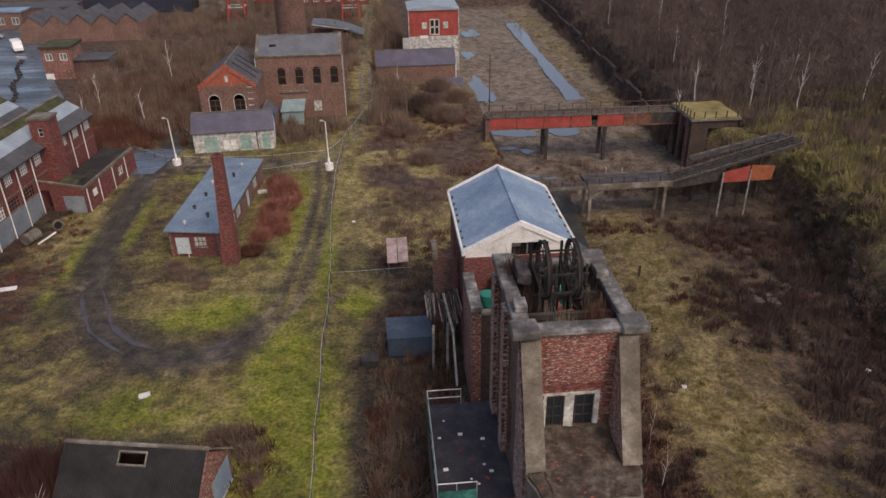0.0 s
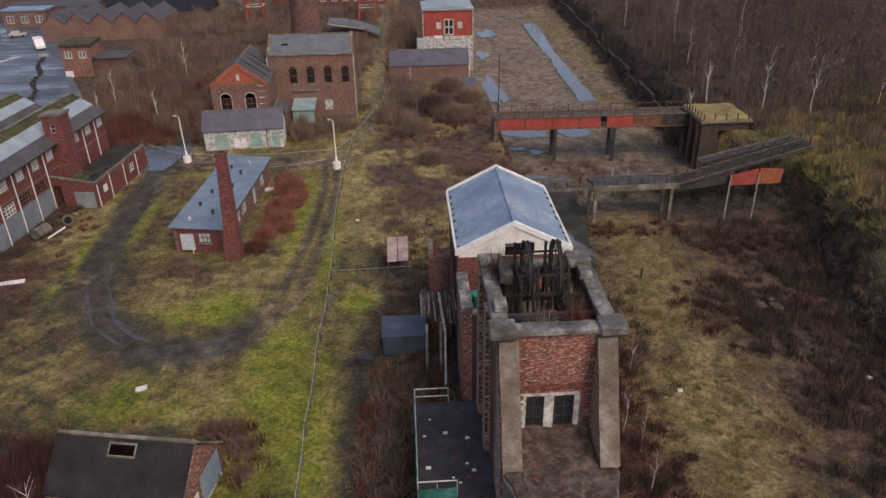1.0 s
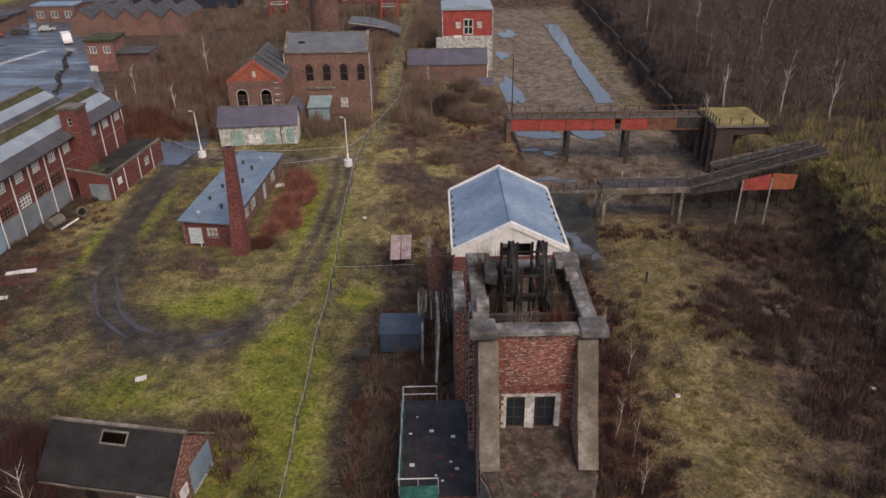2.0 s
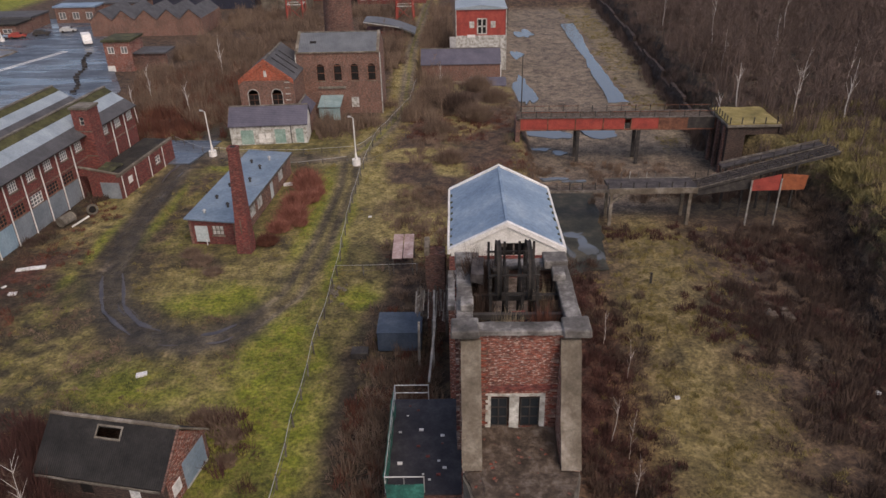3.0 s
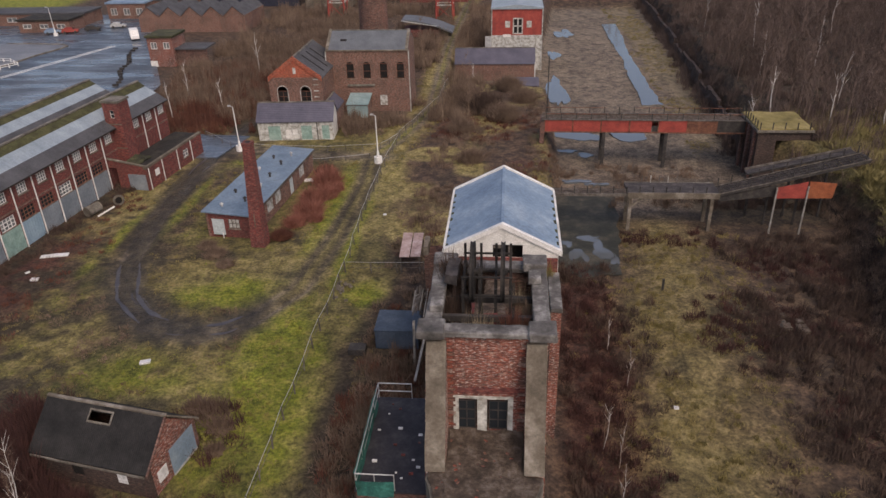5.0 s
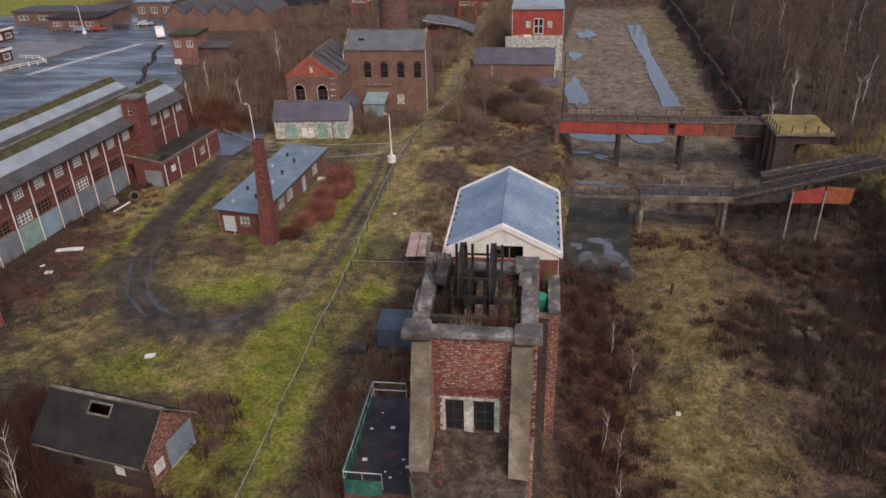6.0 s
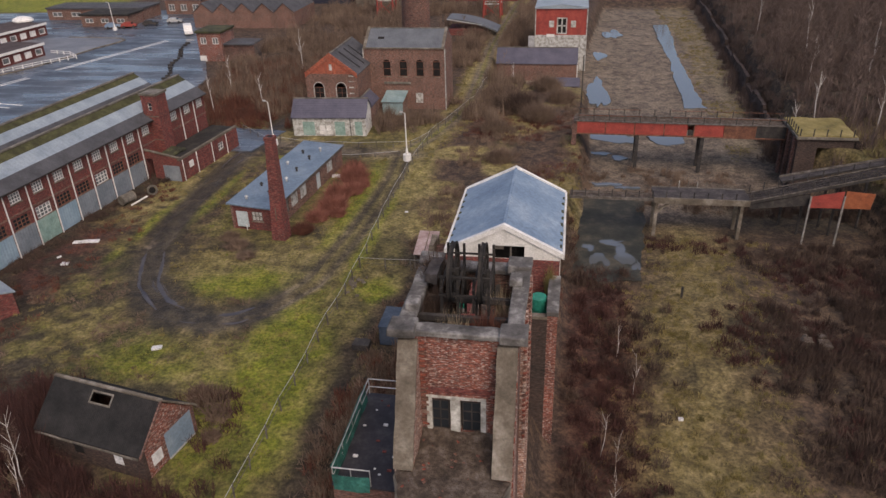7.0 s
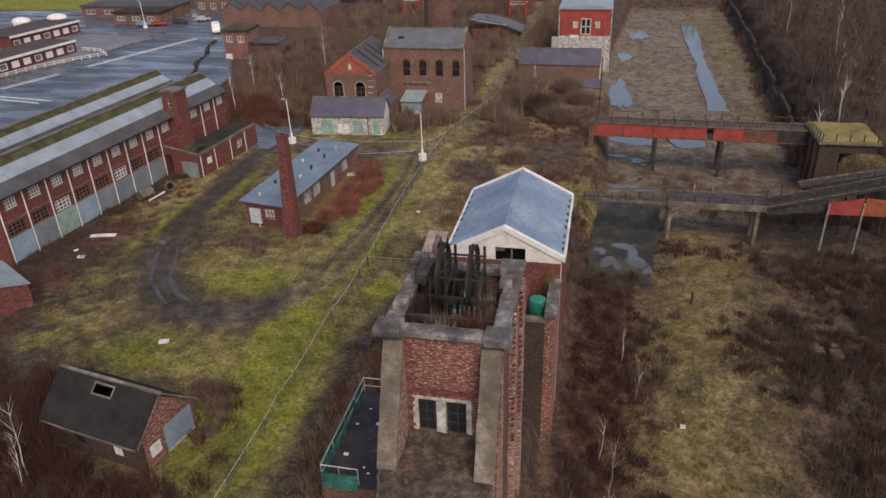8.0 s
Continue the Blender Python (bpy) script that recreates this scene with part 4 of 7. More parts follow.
def roofed_shed():
    t = thing("gabled_shed", "brick shed with a blue-grey felt roof and white gable", "shed", 5.2, 59.0, -3.6)
    w, n, eave, ridge = 4.5, 12.5, 14.45, 16.75
    for s in (-1, 1):
        k0, k1 = sorted((s * w, s * (w - 0.4)))
        bm = bmesh.new()
        holed_wall(bm, 'y', 0.3, n - 0.3, k0, k1, 0, eave - 0.15, [(2 + 3 * k, 3.4 + 3 * k, 9, 12) for k in range(3)])
        part("side_wall", bm, M_BRICK_RED, t)
        for k in range(3):
            window(t, 'y', 2 + 3 * k, 3.4 + 3 * k, s * w, 9, 12, 3, 4, M_TIMBER, 0.07, M_GLASS, None, s)
        bm = prism(bmesh.new(), [(s * (w + 0.12), eave - 0.12), (s * (w + 0.12), eave + 0.02), (0, ridge), (0, ridge - 0.16)], 'y', 0.25, n - 0.2)
        part("roof_slope", bm, M_FELT_BLUE, t, "blue-grey felted roof slope")
        # white verges and gutters
        for y0, y1 in ((-0.12, 0.25), (n - 0.2, n + 0.15)):
            bm = prism(bmesh.new(), [(s * (w + 0.2), eave - 0.35), (s * (w + 0.2), eave + 0.1), (0, ridge + 0.17), (0, ridge - 0.25)], 'y', y0, y1)
            part("verge", bm, M_WHITE, t, "white-painted verge")
        part("parapet_gutter", rough_up(cube(*sorted((s * (w + 0.13), s * (w + 0.30))), -0.1, n, eave - 0.35, eave + 0.04), 0.03), M_RENDER, t, "pale concrete gutter")
        r = random.Random(5 + s)
        for k in range(8):
            y = 0.5 + 1.4 * k + r.uniform(0, 0.6)
            bm = box(bmesh.new(), s * (w - 0.05) - 0.12, s * (w - 0.05) + 0.12, y, y + r.uniform(0.2, 0.6), eave - 0.02, eave + 0.14)
            part("moss_clump", rough_up(bm, 0.05, 0.3), M_MOSS, t)
    # gables: rendered head over brick
    bm = bmesh.new()
    prism(bm, [(-w, eave - 0.2), (-0.75, eave - 0.2), (-0.75, eave + 0.55), (1.65, eave + 0.55), (1.65, eave - 0.2), (w, eave - 0.2), (0, ridge - 0.05)], 'y', 0.0, 0.3)
    part("gable_head", bm, M_RENDER, t, "flaking white gable with a broken opening")
    bm = bmesh.new()
    holed_wall(bm, 'x', -w, w, 0.02, 0.3, 0, eave - 0.2, [(-0.75, 1.65, eave - 0.7, eave)])
    part("gable_wall", bm, M_RENDER, t)
    bm = bmesh.new()
    box(bm, 0.5, 0.62, 0.05, 0.2, eave - 0.7, eave + 0.55)
    box(bm, -0.75, 0.0, 0.05, 0.15, eave + 0.2, eave + 0.55)
    part("broken_frame", bm, M_TIMBER, t)
    part("opening_shade", cube(-1.5, 2.2, 1.2, 1.3, eave - 1.5, eave + 0.9), M_DARK, t)
    bm = prism(bmesh.new(), [(-w, 0), (w, 0), (w, eave - 0.15), (0, ridge - 0.1), (-w, eave - 0.15)], 'y', n - 0.3, n)
    part("rear_gable", bm, M_BRICK_RED, t)
    part("ridge_cap", cube(-0.12, 0.12, 0.2, n - 0.1, ridge - 0.06, ridge + 0.07), M_FELT_BLUE, t)


roofed_shed()


# ---------------------------------------------------------------- long workshop
def workshop():
    t = thing("workshop", "long two-storey red brick workshop with a ridged glazed roof", "workshop", -51.5, 68.0, 0, -5.6)
    n = 44.5      # length along y; x = 0 is the front facade
    eave, bay = 7.9, 8.2
    uppers = [(1.3 + 3.42 * k, 2.9 + 3.42 * k, 6.15, 7.35) for k in range(13)]
    lowers = [(0.9 + 3.42 * k, 3.2 + 3.42 * k, 3.1, 4.5) for k in range(8)]
    bm = bmesh.new()
    holed_wall(bm, 'y', 0, n, -0.4, 0, 0, eave, uppers + lowers)
    part("front_wall", bm, M_BRICK_RED, t, "dark red brick front")
    for k, (a, b, lo, hi) in enumerate(uppers):
        window(t, 'y', a, b, 0.0, lo, hi, 4, 3, M_WHITE, 0.08, M_GLASS_OLD, M_CONCRETE, 1)
    for k, (a, b, lo, hi) in enumerate(lowers):
        pale = k in (2, 5)
        window(t, 'y', a, b, 0.0, lo, hi, 4, 3, M_WHITE if pale else M_RUST, 0.09, M_GLASS_OLD if pale else M_GLASS, M_CONCRETE, 1)
        m = M_SHUTTER_BLUE if k in (0, 3) else M_DOOR_GREEN if k in (2,) else M_SHUTTER
        part("shutter", cube(0.004, 0.09, a - 0.45, b + 0.45, 0.1, 3.0), m, t, "faded grey steel shutter")
    for k in range(14):
        y = 0.35 + 3.42 * k
        if 30.3 < y < 34.0 or y > n:
            continue
        part("downpipe", tube(bmesh.new(), (0.16, y, 0), (0.16, y, eave), 0.075, 0.075, 8), M_WHITE, t, "white downpipe")
    part("string_course", cube(0.0, 0.07, 0, n, 4.75, 4.95), M_BRICK_BROWN, t)
    for y0 in (0, n - 0.4):
        bm = bmesh.new()
        holed_wall(bm, 'x', -2 * bay, -0.4, y0, y0 + 0.4, 0, eave, [])
        part("end_wall", bm, M_BRICK_RED, t)
    part("back_wall", cube(-2 * bay, -2 * bay + 0.4, 0.4, n - 0.4, 0, eave), M_BRICK_RED, t)
    # roof bays: mossy felt on one slope, pale glazing and dark sheet on the other
    for k in range(2):
        x1 = 0.5 if k == 0 else -bay * k
        xr, x0 = -bay * k - 3.9, -bay * (k + 1)
        zr, ze = 10.6, 7.85 if k == 0 else 8.3
        f = 0.36
        xm, zm = xr + (x1 - xr) * (1 - f), zr + (ze - zr) * (1 - f)
        g = 0.27
        xg, zg = xr + (x1 - xr) * g, zr + (ze - zr) * g
        part("roof_moss", prism(bmesh.new(), [(xr, zr + 0.02), (xg, zg + 0.02), (xg, zg - 0.13), (xr, zr - 0.13)], 'y', -0.22, n + 0.22), M_MOSS, t, "mossy strip below the ridge")
        part("roof_glazing", prism(bmesh.new(), [(xg, zg), (xm, zm), (xm, zm - 0.15), (xg, zg - 0.15)], 'y', -0.2, n + 0.2), M_SHEET, t, "pale blue-grey roof glazing")
        part("roof_sheet", prism(bmesh.new(), [(xm, zm + 0.03), (x1, ze + 0.03), (x1, ze - 0.12), (xm, zm - 0.12)], 'y', -0.25, n + 0.25), M_SHEET_DARK, t, "dark asbestos eaves sheeting")
        part("roof_felt", prism(bmesh.new(), [(x0, 8.3), (xr, zr + 0.02), (xr, zr - 0.15), (x0, 8.15)], 'y', -0.2, n + 0.2), M_MOSS, t, "mossy roof slope")
        part("ridge_cap", cube(xr - 0.2, xr + 0.25, -0.25, n + 0.25, zr - 0.05, zr + 0.12), M_CONCRETE_DARK, t)
        for y0 in (0.02, n - 0.37):
            part("gable", prism(bmesh.new(), [(x0, 7.9), (-bay * k, 7.9), (-bay * k, ze), (xr, zr - 0.16), (x0, 8.1)], 'y', y0, y0 + 0.35), M_BRICK_RED, t)
    part("gutter", cube(0.42, 0.62, -0.2, n + 0.2, eave - 0.18, eave - 0.02), M_STEEL, t)
    # stair tower
    y0, y1, top = 30.9, 33.4, 11.3
    bm = bmesh.new()
    holed_wall(bm, 'y', y0, y1, 1.25, 1.6, 0, top, [])
    holed_wall(bm, 'x', -0.4, 1.25, y0, y0 + 0.35, 0, top, [(0.2, 0.8, 9.2, 10.3)])
    box(bm, -0.4, 1.25, y1 - 0.35, y1, 0, top)
    box(bm, -0.75, -0.4, y0, y1, 7, top)
    part("stair_tower", bm, M_BRICK_RED, t, "square sooty red brick stair tower")
    part("tower_cap", rough_up(cube(-0.9, 1.75, y0 - 0.15, y1 + 0.15, top, top + 0.28), 0.04), M_CONCRETE_DARK, t)
    window(t, 'x', 0.2, 0.8, y0, 9.2, 10.3, 1, 2, M_PEELING, 0.06, M_GLASS)
    for z in (4.9, 8.3):
        part("tower_band", cube(-0.45, 1.64, y0 - 0.04, y0 - 0.003, z, z + 0.14), M_CONCRETE, t)


workshop()


def annexe():
    t = thing("annexe", "low brick annexe with a mossy flat roof", "annexe", -48.4, 96.0, 0, -6.5)
    w, n, h = 5.2, 15.2, 3.1
    holes = [(9.6, 11.0, 1.2, 2.3)]
    part("side_wall", holed_wall(bmesh.new(), 'y', 0, n, w - 0.35, w, 0, h, holes), M_BRICK_RED, t)
    for a, b, lo, hi in holes:
        window(t, 'y', a, b, w, lo, hi, 2, 2, M_WHITE, 0.08, M_GLASS_OLD, M_CONCRETE, 1)
    part("front_wall", holed_wall(bmesh.new(), 'x', 0.8, w - 0.35, 0, 0.35, 0, h, []), M_BRICK_RED, t)
    part("front_panel", cube(2.4, 5.0, -0.09, -0.004, 0.05, 2.3), M_SHUTTER, t, "grey steel sheet over the opening")
    part("back_wall", cube(0.8, w - 0.35, n - 0.35, n, 0, h), M_BRICK_RED, t)
    part("roof", rough_up(cube(0.9, w - 0.1, 0.1, n - 0.1, h - 0.15, h + 0.12), 0.05, 0.9), M_ROOF_BLACK, t, "blackened flat roof grown over with moss")
    part("moss_mound", rough_up(cube(1.2, 3.6, 0.5, 4.2, h, h + 0.5, 0.2), 0.22, 0.5), M_MOSS_DARK, t, "mound of moss and weeds on the roof")
    part("notice_board", cube(w + 0.004, w + 0.06, 2.0, 3.0, 1.4, 2.3), M_WHITE, t, "blank white board")
    part("sloping_coping", prism(bmesh.new(), [(-0.6, h + 1.2), (w, h + 0.3), (w, h + 0.5), (-0.6, h + 1.4)], 'y', -0.1, 0.25), M_CONCRETE, t)
    part("gable_wall", prism(bmesh.new(), [(-0.6, h), (w, h), (w, h + 0.3), (-0.6, h + 1.2)], 'y', 0.0, 0.22), M_BRICK_RED, t)
    part("coping", rough_up(cube(w - 0.35, w + 0.06, -0.06, n + 0.06, h, h + 0.3), 0.03), M_CONCRETE, t)
    for y in (0.5, 3.9, 7.9, 11.8):
        part("downpipe", tube(bmesh.new(), (w + 0.1, y, 0), (w + 0.1, y, h), 0.06, 0.06, 8), M_WHITE, t, "white downpipe")


annexe()


# ---------------------------------------------------------------- hut and chimney
def hut():
    t = thing("flat_roofed_hut", "long brick hut with a slate-blue felt roof", "hut", -29.75, 82.0, 0, -4.6)
    w, n = 5.6, 22.2
    side = [(2.4, 4.2, 0.9, 2.5), (4.9, 6.9, 0.9, 2.5), (7.6, 9.6, 0.9, 2.5), (12.8, 14.2, 0.05, 2.3), (16.5, 18.5, 0.9, 2.4)]
    part("side_wall", holed_wall(bmesh.new(), 'y', 0, n, w - 0.3, w, 0, 3.0, side), M_BRICK_BROWN, t)
    for k, (a, b, lo, hi) in enumerate(side):
        if k == 3:
            part("side_door", cube(w - 0.2, w - 0.1, a, b, lo, hi), M_DOOR_GREY, t, "pale steel door")
        else:
            part("boarding", cube(w - 0.18, w - 0.08, a, b, lo, hi), M_PEELING if k else M_TIMBER, t, "weathered window boarding")
    part("left_wall", holed_wall(bmesh.new(), 'y', 0, n, 0, 0.3, 0, 3.25, []), M_BRICK_BROWN, t)
    part("front_wall", holed_wall(bmesh.new(), 'x', 0.3, w - 0.3, 0, 0.3, 0, 3.05, [(0.7, 2.2, 0.05, 2.3), (2.7, 4.1, 1.2, 2.4)]), M_BRICK_RED, t)
    door = part("front_door", cube(0.7, 2.2, -0.06, 0.06, 0.35, 2.35), M_DOOR_GREY, t, "pale grey steel security door")
    part("door_post", cube(1.95, 2.03, -0.3, -0.22, 0, 0.8), M_WHITE, door)
    window(t, 'x', 2.7, 4.1, 0.0, 1.2, 2.4, 3, 2, M_TIMBER, 0.08, M_PEELING, M_CONCRETE, -1)
    part("rear_wall", cube(0.3, w - 0.3, n - 0.3, n, 0, 3.05), M_BRICK_BROWN, t)
    bm = prism(bmesh.new(), [(-0.3, 3.42), (w + 0.3, 3.06), (w + 0.3, 2.9), (-0.3, 3.24)], 'y', -0.35, n + 0.3)
    part("roof", bm, M_FELT_HUT, t, "slate-blue felt roof with small vents")
    part("fascia", cube(w + 0.302, w + 0.36, -0.35, n + 0.3, 2.78, 3.08), M_TIMBER, t)
    r = random.Random(4)
    for k in range(10):
        x, y = (1.6, 3.6)[k % 2] + r.uniform(-.2, .2), 1.8 + 1.95 * k + r.uniform(-.4, .4)
        bm = tube(bmesh.new(), (x, y, 3.15), (x, y, 3.62), 0.14, 0.14, 10)
        tube(bm, (x, y, 3.62), (x, y, 3.8), 0.26, 0.1, 10)
        part("roof_vent", bm, M_STEEL if k % 3 else M_GALV, t, "small round roof vent")


hut()


def brick_chimney():
    t = thing("boiler_chimney", "square tapering red brick chimney stack beside the hut", "chimney", -22.85, 80.1, 0, -4.6)
    bm = bmesh.new()
    for (z0, a0), (z1, a1) in (((0, 0.84), (2.2, 0.80)), ((2.2, 0.74), (12.1, 0.47)), ((12.1, 0.53), (12.5, 0.53))):
        lo = [bm.verts.new((sx * a0 + 0.025 * z0, sy * a0, z0)) for sx, sy in ((-1, -1), (1, -1), (1, 1), (-1, 1))]
        hi = [bm.verts.new((sx * a1 + 0.025 * z1, sy * a1, z1)) for sx, sy in ((-1, -1), (1, -1), (1, 1), (-1, 1))]
        for k in range(4):
            bm.faces.new((lo[k], lo[(k + 1) % 4], hi[(k + 1) % 4], hi[k]))
        bm.faces.new(hi)
        bm.faces.new(lo[::-1])
    part("shaft", bm, M_BRICK_RED, t)
    part("flue", cube(0.0, 0.62, -0.31, 0.31, 12.44, 12.51), M_DARK, t)
    part("ladder_strip", cube(0.0, 0.1, -0.76, -0.70, 2.5, 4.2), M_CONCRETE, t)


brick_chimney()


# ---------------------------------------------------------------- cottage, engine house, pump house
def gabled(t, x0, x1, y0, y1, eave, ridge, along, wall_mat, roof_mat, holes=None, over=0.25, roof_label="", gable_mat=None):
    """Walls, gables and a two-slope roof; along: the ridge's axis. holes: side -> rectangular holes, sides s, n, w, e."""
    holes = holes or {}
    th = 0.35
    part("front_wall", holed_wall(bmesh.new(), 'x', x0, x1, y0, y0 + th, 0, eave, holes.get('s', [])), wall_mat, t)
    part("rear_wall", holed_wall(bmesh.new(), 'x', x0, x1, y1 - th, y1, 0, eave, holes.get('n', [])), wall_mat, t)
    part("side_wall", holed_wall(bmesh.new(), 'y', y0 + th, y1 - th, x0, x0 + th, 0, eave, holes.get('w', [])), wall_mat, t)
    part("side_wall", holed_wall(bmesh.new(), 'y', y0 + th, y1 - th, x1 - th, x1, 0, eave, holes.get('e', [])), gable_mat if gable_mat and along == 'x' else wall_mat, t)
    if along == 'x':
        m = (y0 + y1) / 2
        for a in (x0, x1 - th):
            part("gable", prism(bmesh.new(), [(y0 + 0.02, eave), (y1 - 0.02, eave), (m, ridge - 0.12)], 'x', a, a + th), gable_mat or wall_mat, t)
        for e in (y0 - over, y1 + over):
            d = (eave - ridge) * abs(e - m) / abs(y0 - m)
            part("roof_slope", prism(bmesh.new(), [(e, ridge + d), (m, ridge), (m, ridge - 0.14), (e, ridge + d - 0.14)], 'x', x0 - over, x1 + over), roof_mat, t, roof_label)
        part("ridge_cap", cube(x0 - over, x1 + over, m - 0.14, m + 0.14, ridge - 0.05, ridge + 0.08), M_CONCRETE_DARK, t)
    else:
        m = (x0 + x1) / 2
        for a in (y0, y1 - th):
            part("gable", prism(bmesh.new(), [(x0 + 0.02, eave), (x1 - 0.02, eave), (m, ridge - 0.12)], 'y', a, a + th), gable_mat or wall_mat, t)
        for e in (x0 - over, x1 + over):
            d = (eave - ridge) * abs(e - m) / abs(x0 - m)
            part("roof_slope", prism(bmesh.new(), [(e, ridge + d), (m, ridge), (m, ridge - 0.14), (e, ridge + d - 0.14)], 'y', y0 - over, y1 + over), roof_mat, t, roof_label)
        part("ridge_cap", cube(m - 0.14, m + 0.14, y0 - over, y1 + over, ridge - 0.05, ridge + 0.08), M_CONCRETE_DARK, t)


def cottage():
    t = thing("white_cottage", "white cottage with a purple slate roof and pale green doors", "cottage", -34.3, 116.0, 0, 4)
    w, d = 12.0, 5.2
    holes = [(1.6, 3.6, 0.1, 2.4), (4.4, 5.3, 0.9, 1.8), (5.5, 6.3, 0.9, 1.8), (6.9, 8.6, 0.1, 2.4), (10.2, 11.4, 0.1, 2.4)]
    gabled(t, 0, w, 0, d, 3.3, 5.55, 'x', M_PEELING, M_SLATE, {'s': holes}, 0.2, "purple-grey slate roof slope", M_RENDER)
    for k, (a, b, lo, hi) in enumerate(holes):
        if k in (1, 2):
            window(t, 'x', a, b, 0.0, lo, hi, 1, 1, M_WHITE, 0.1, M_WHITE)
        else:
            part("door", cube(a, b, 0.1, 0.2, lo, hi), M_DOOR_GREEN, t, "pale green boarded door")
    part("sign_board", cube(4.35, 6.4, -0.06, -0.01, 0.3, 0.85), M_RENDER, t)
    part("downpipe", tube(bmesh.new(), (9.5, -0.1, 0), (9.5, -0.1, 3.2), 0.06, 0.06, 8), M_STEEL, t)


cottage()


def engine_house():
    t = thing("engine_house", "gabled orange brick engine house with round-arched windows", "engine house", -34.1, 123.6, 0)
    w, d = 9.0, 13.6
    wins = [(1.3, 3.1, 3.2, 6.9), (5.2, 7.0, 3.2, 6.9)]
    gabled(t, 0, w, 0, d, 8.3, 11.6, 'y', M_BRICK_BROWN, M_SHEET_DARK, {'s': wins}, 0.12, "slate roof with missing rows", M_BRICK_ORANGE)
    bm = bmesh.new()
    for a, b, lo, hi in wins:
        arch_fill(bm, 'x', a, b, hi - 0.9, hi, 0.0, 0.35)
    part("arch_spandrel", bm, M_BRICK_BROWN, t)
    for a, b, lo, hi in wins:
        bm = bmesh.new()
        m, r = (a + b) / 2, (b - a) / 2
        n = 12
        for k in range(n):
            p, q = math.pi * k / n, math.pi * (k + 1) / n
            beam(bm, (m + r * math.cos(p), -0.04, hi - 0.9 + 0.9 * math.sin(p)), (m + r * math.cos(q), -0.04, hi - 0.9 + 0.9 * math.sin(q)), 0.11)
        beam(bm, (a, -0.04, lo), (a, -0.04, hi - 0.9), 0.11)
        beam(bm, (b, -0.04, lo), (b, -0.04, hi - 0.9), 0.11)
        part("window_arch", bm, M_PEELING, t, "pale stone window arch")
        window(t, 'x', a, b, 0.1, lo, hi - 0.9, 2, 3, M_RUST, 0.07, M_DARK)
    for s, x in ((-1, 0), (1, w)):
        bm = prism(bmesh.new(), [(x, 7.7), (x, 8.5), (w / 2, 11.8), (w / 2, 11.0)], 'y', -0.14, 0.0)
        part("gable_band", bm, M_BRICK_ORANGE, t, "bright orange corbelled brick band")
    part("plaque", cube(4.3, 4.75, -0.08, -0.004, 8.9, 9.9), M_PEELING, t)
    for z in (5.0, 6.0, 7.0, 7.9):
        part("quoin", cube(7.5, 8.35, -0.08, -0.004, z, z + 0.16), M_PEELING, t)
    for y in (3.2, 6.0, 8.6):
        part("missing_slates", prism(bmesh.new(), [(w / 2 + 0.6, 11.2), (w - 0.4, 8.62), (w - 0.4, 8.60), (w / 2 + 0.6, 11.18)], 'y', y, y + 0.5), M_DARK, t, "dark gap of missing slates")


engine_house()


def pump_house():
    t = thing("pump_house", "tall brown brick pump house with four arched windows", "pump house", -26.1, 132.0, 0)
    w, d = 14.3, 8.4
    wins = [(3.3 + 2.95 * k, 4.7 + 2.95 * k, 5.9, 8.8) for k in range(4)]
    gabled(t, 0, w, 0, d, 10.9, 13.4, 'x', M_BRICK_BROWN, M_SHEET_GREY, {'s': wins + [(9.0, 10.3, 1.2, 3.0)]}, 0.02, "grey slate roof slope")
    bm = bmesh.new()
    for a, b, lo, hi in wins:
        arch_fill(bm, 'x', a, b, hi - 0.7, hi, 0.0, 0.35)
    part("arch_spandrel", bm, M_BRICK_BROWN, t)
    part("inner_shade", cube(0.6, w - 0.6, 1.4, 1.5, 0, 10.5), M_DARK, t)
    for a, b, lo, hi in wins:
        window(t, 'x', a, b, 0.05, lo, hi - 0.3, 1, 2, M_RUST, 0.09, M_DARK, M_CONCRETE)
    for x in (0.0, w - 0.45):
        part("verge", prism(bmesh.new(), [(-0.06, 10.8), (-0.06, 11.1), (d / 2, 13.62), (d / 2, 13.3)], 'x', x, x + 0.45), M_CONCRETE, t, "pale stone verge")
    part("eaves_gutter", cube(-0.05, w + 0.05, -0.22, -0.03, 10.7, 10.9), M_CONCRETE, t)
    part("boarding", cube(9.0, 10.3, 0.08, 0.16, 1.2, 3.0), M_PEELING, t)
    for x in (-0.1, w + 0.1):
        part("downpipe", tube(bmesh.new(), (x, -0.1, 0), (x, -0.1, 10.7), 0.09, 0.09, 8), M_PEELING, t, "flaking white downpipe")
    part("hole_in_roof", prism(bmesh.new(), [(1.7, 12.02), (2.1, 12.26), (2.1, 12.30), (1.7, 12.06)], 'x', 2.3, 3.4), M_DARK, t, "hole in the slates")
    part("plinth", cube(3.4, 8.2, -0.3, -0.02, 4.6, 4.95), M_CONCRETE_DARK, t)


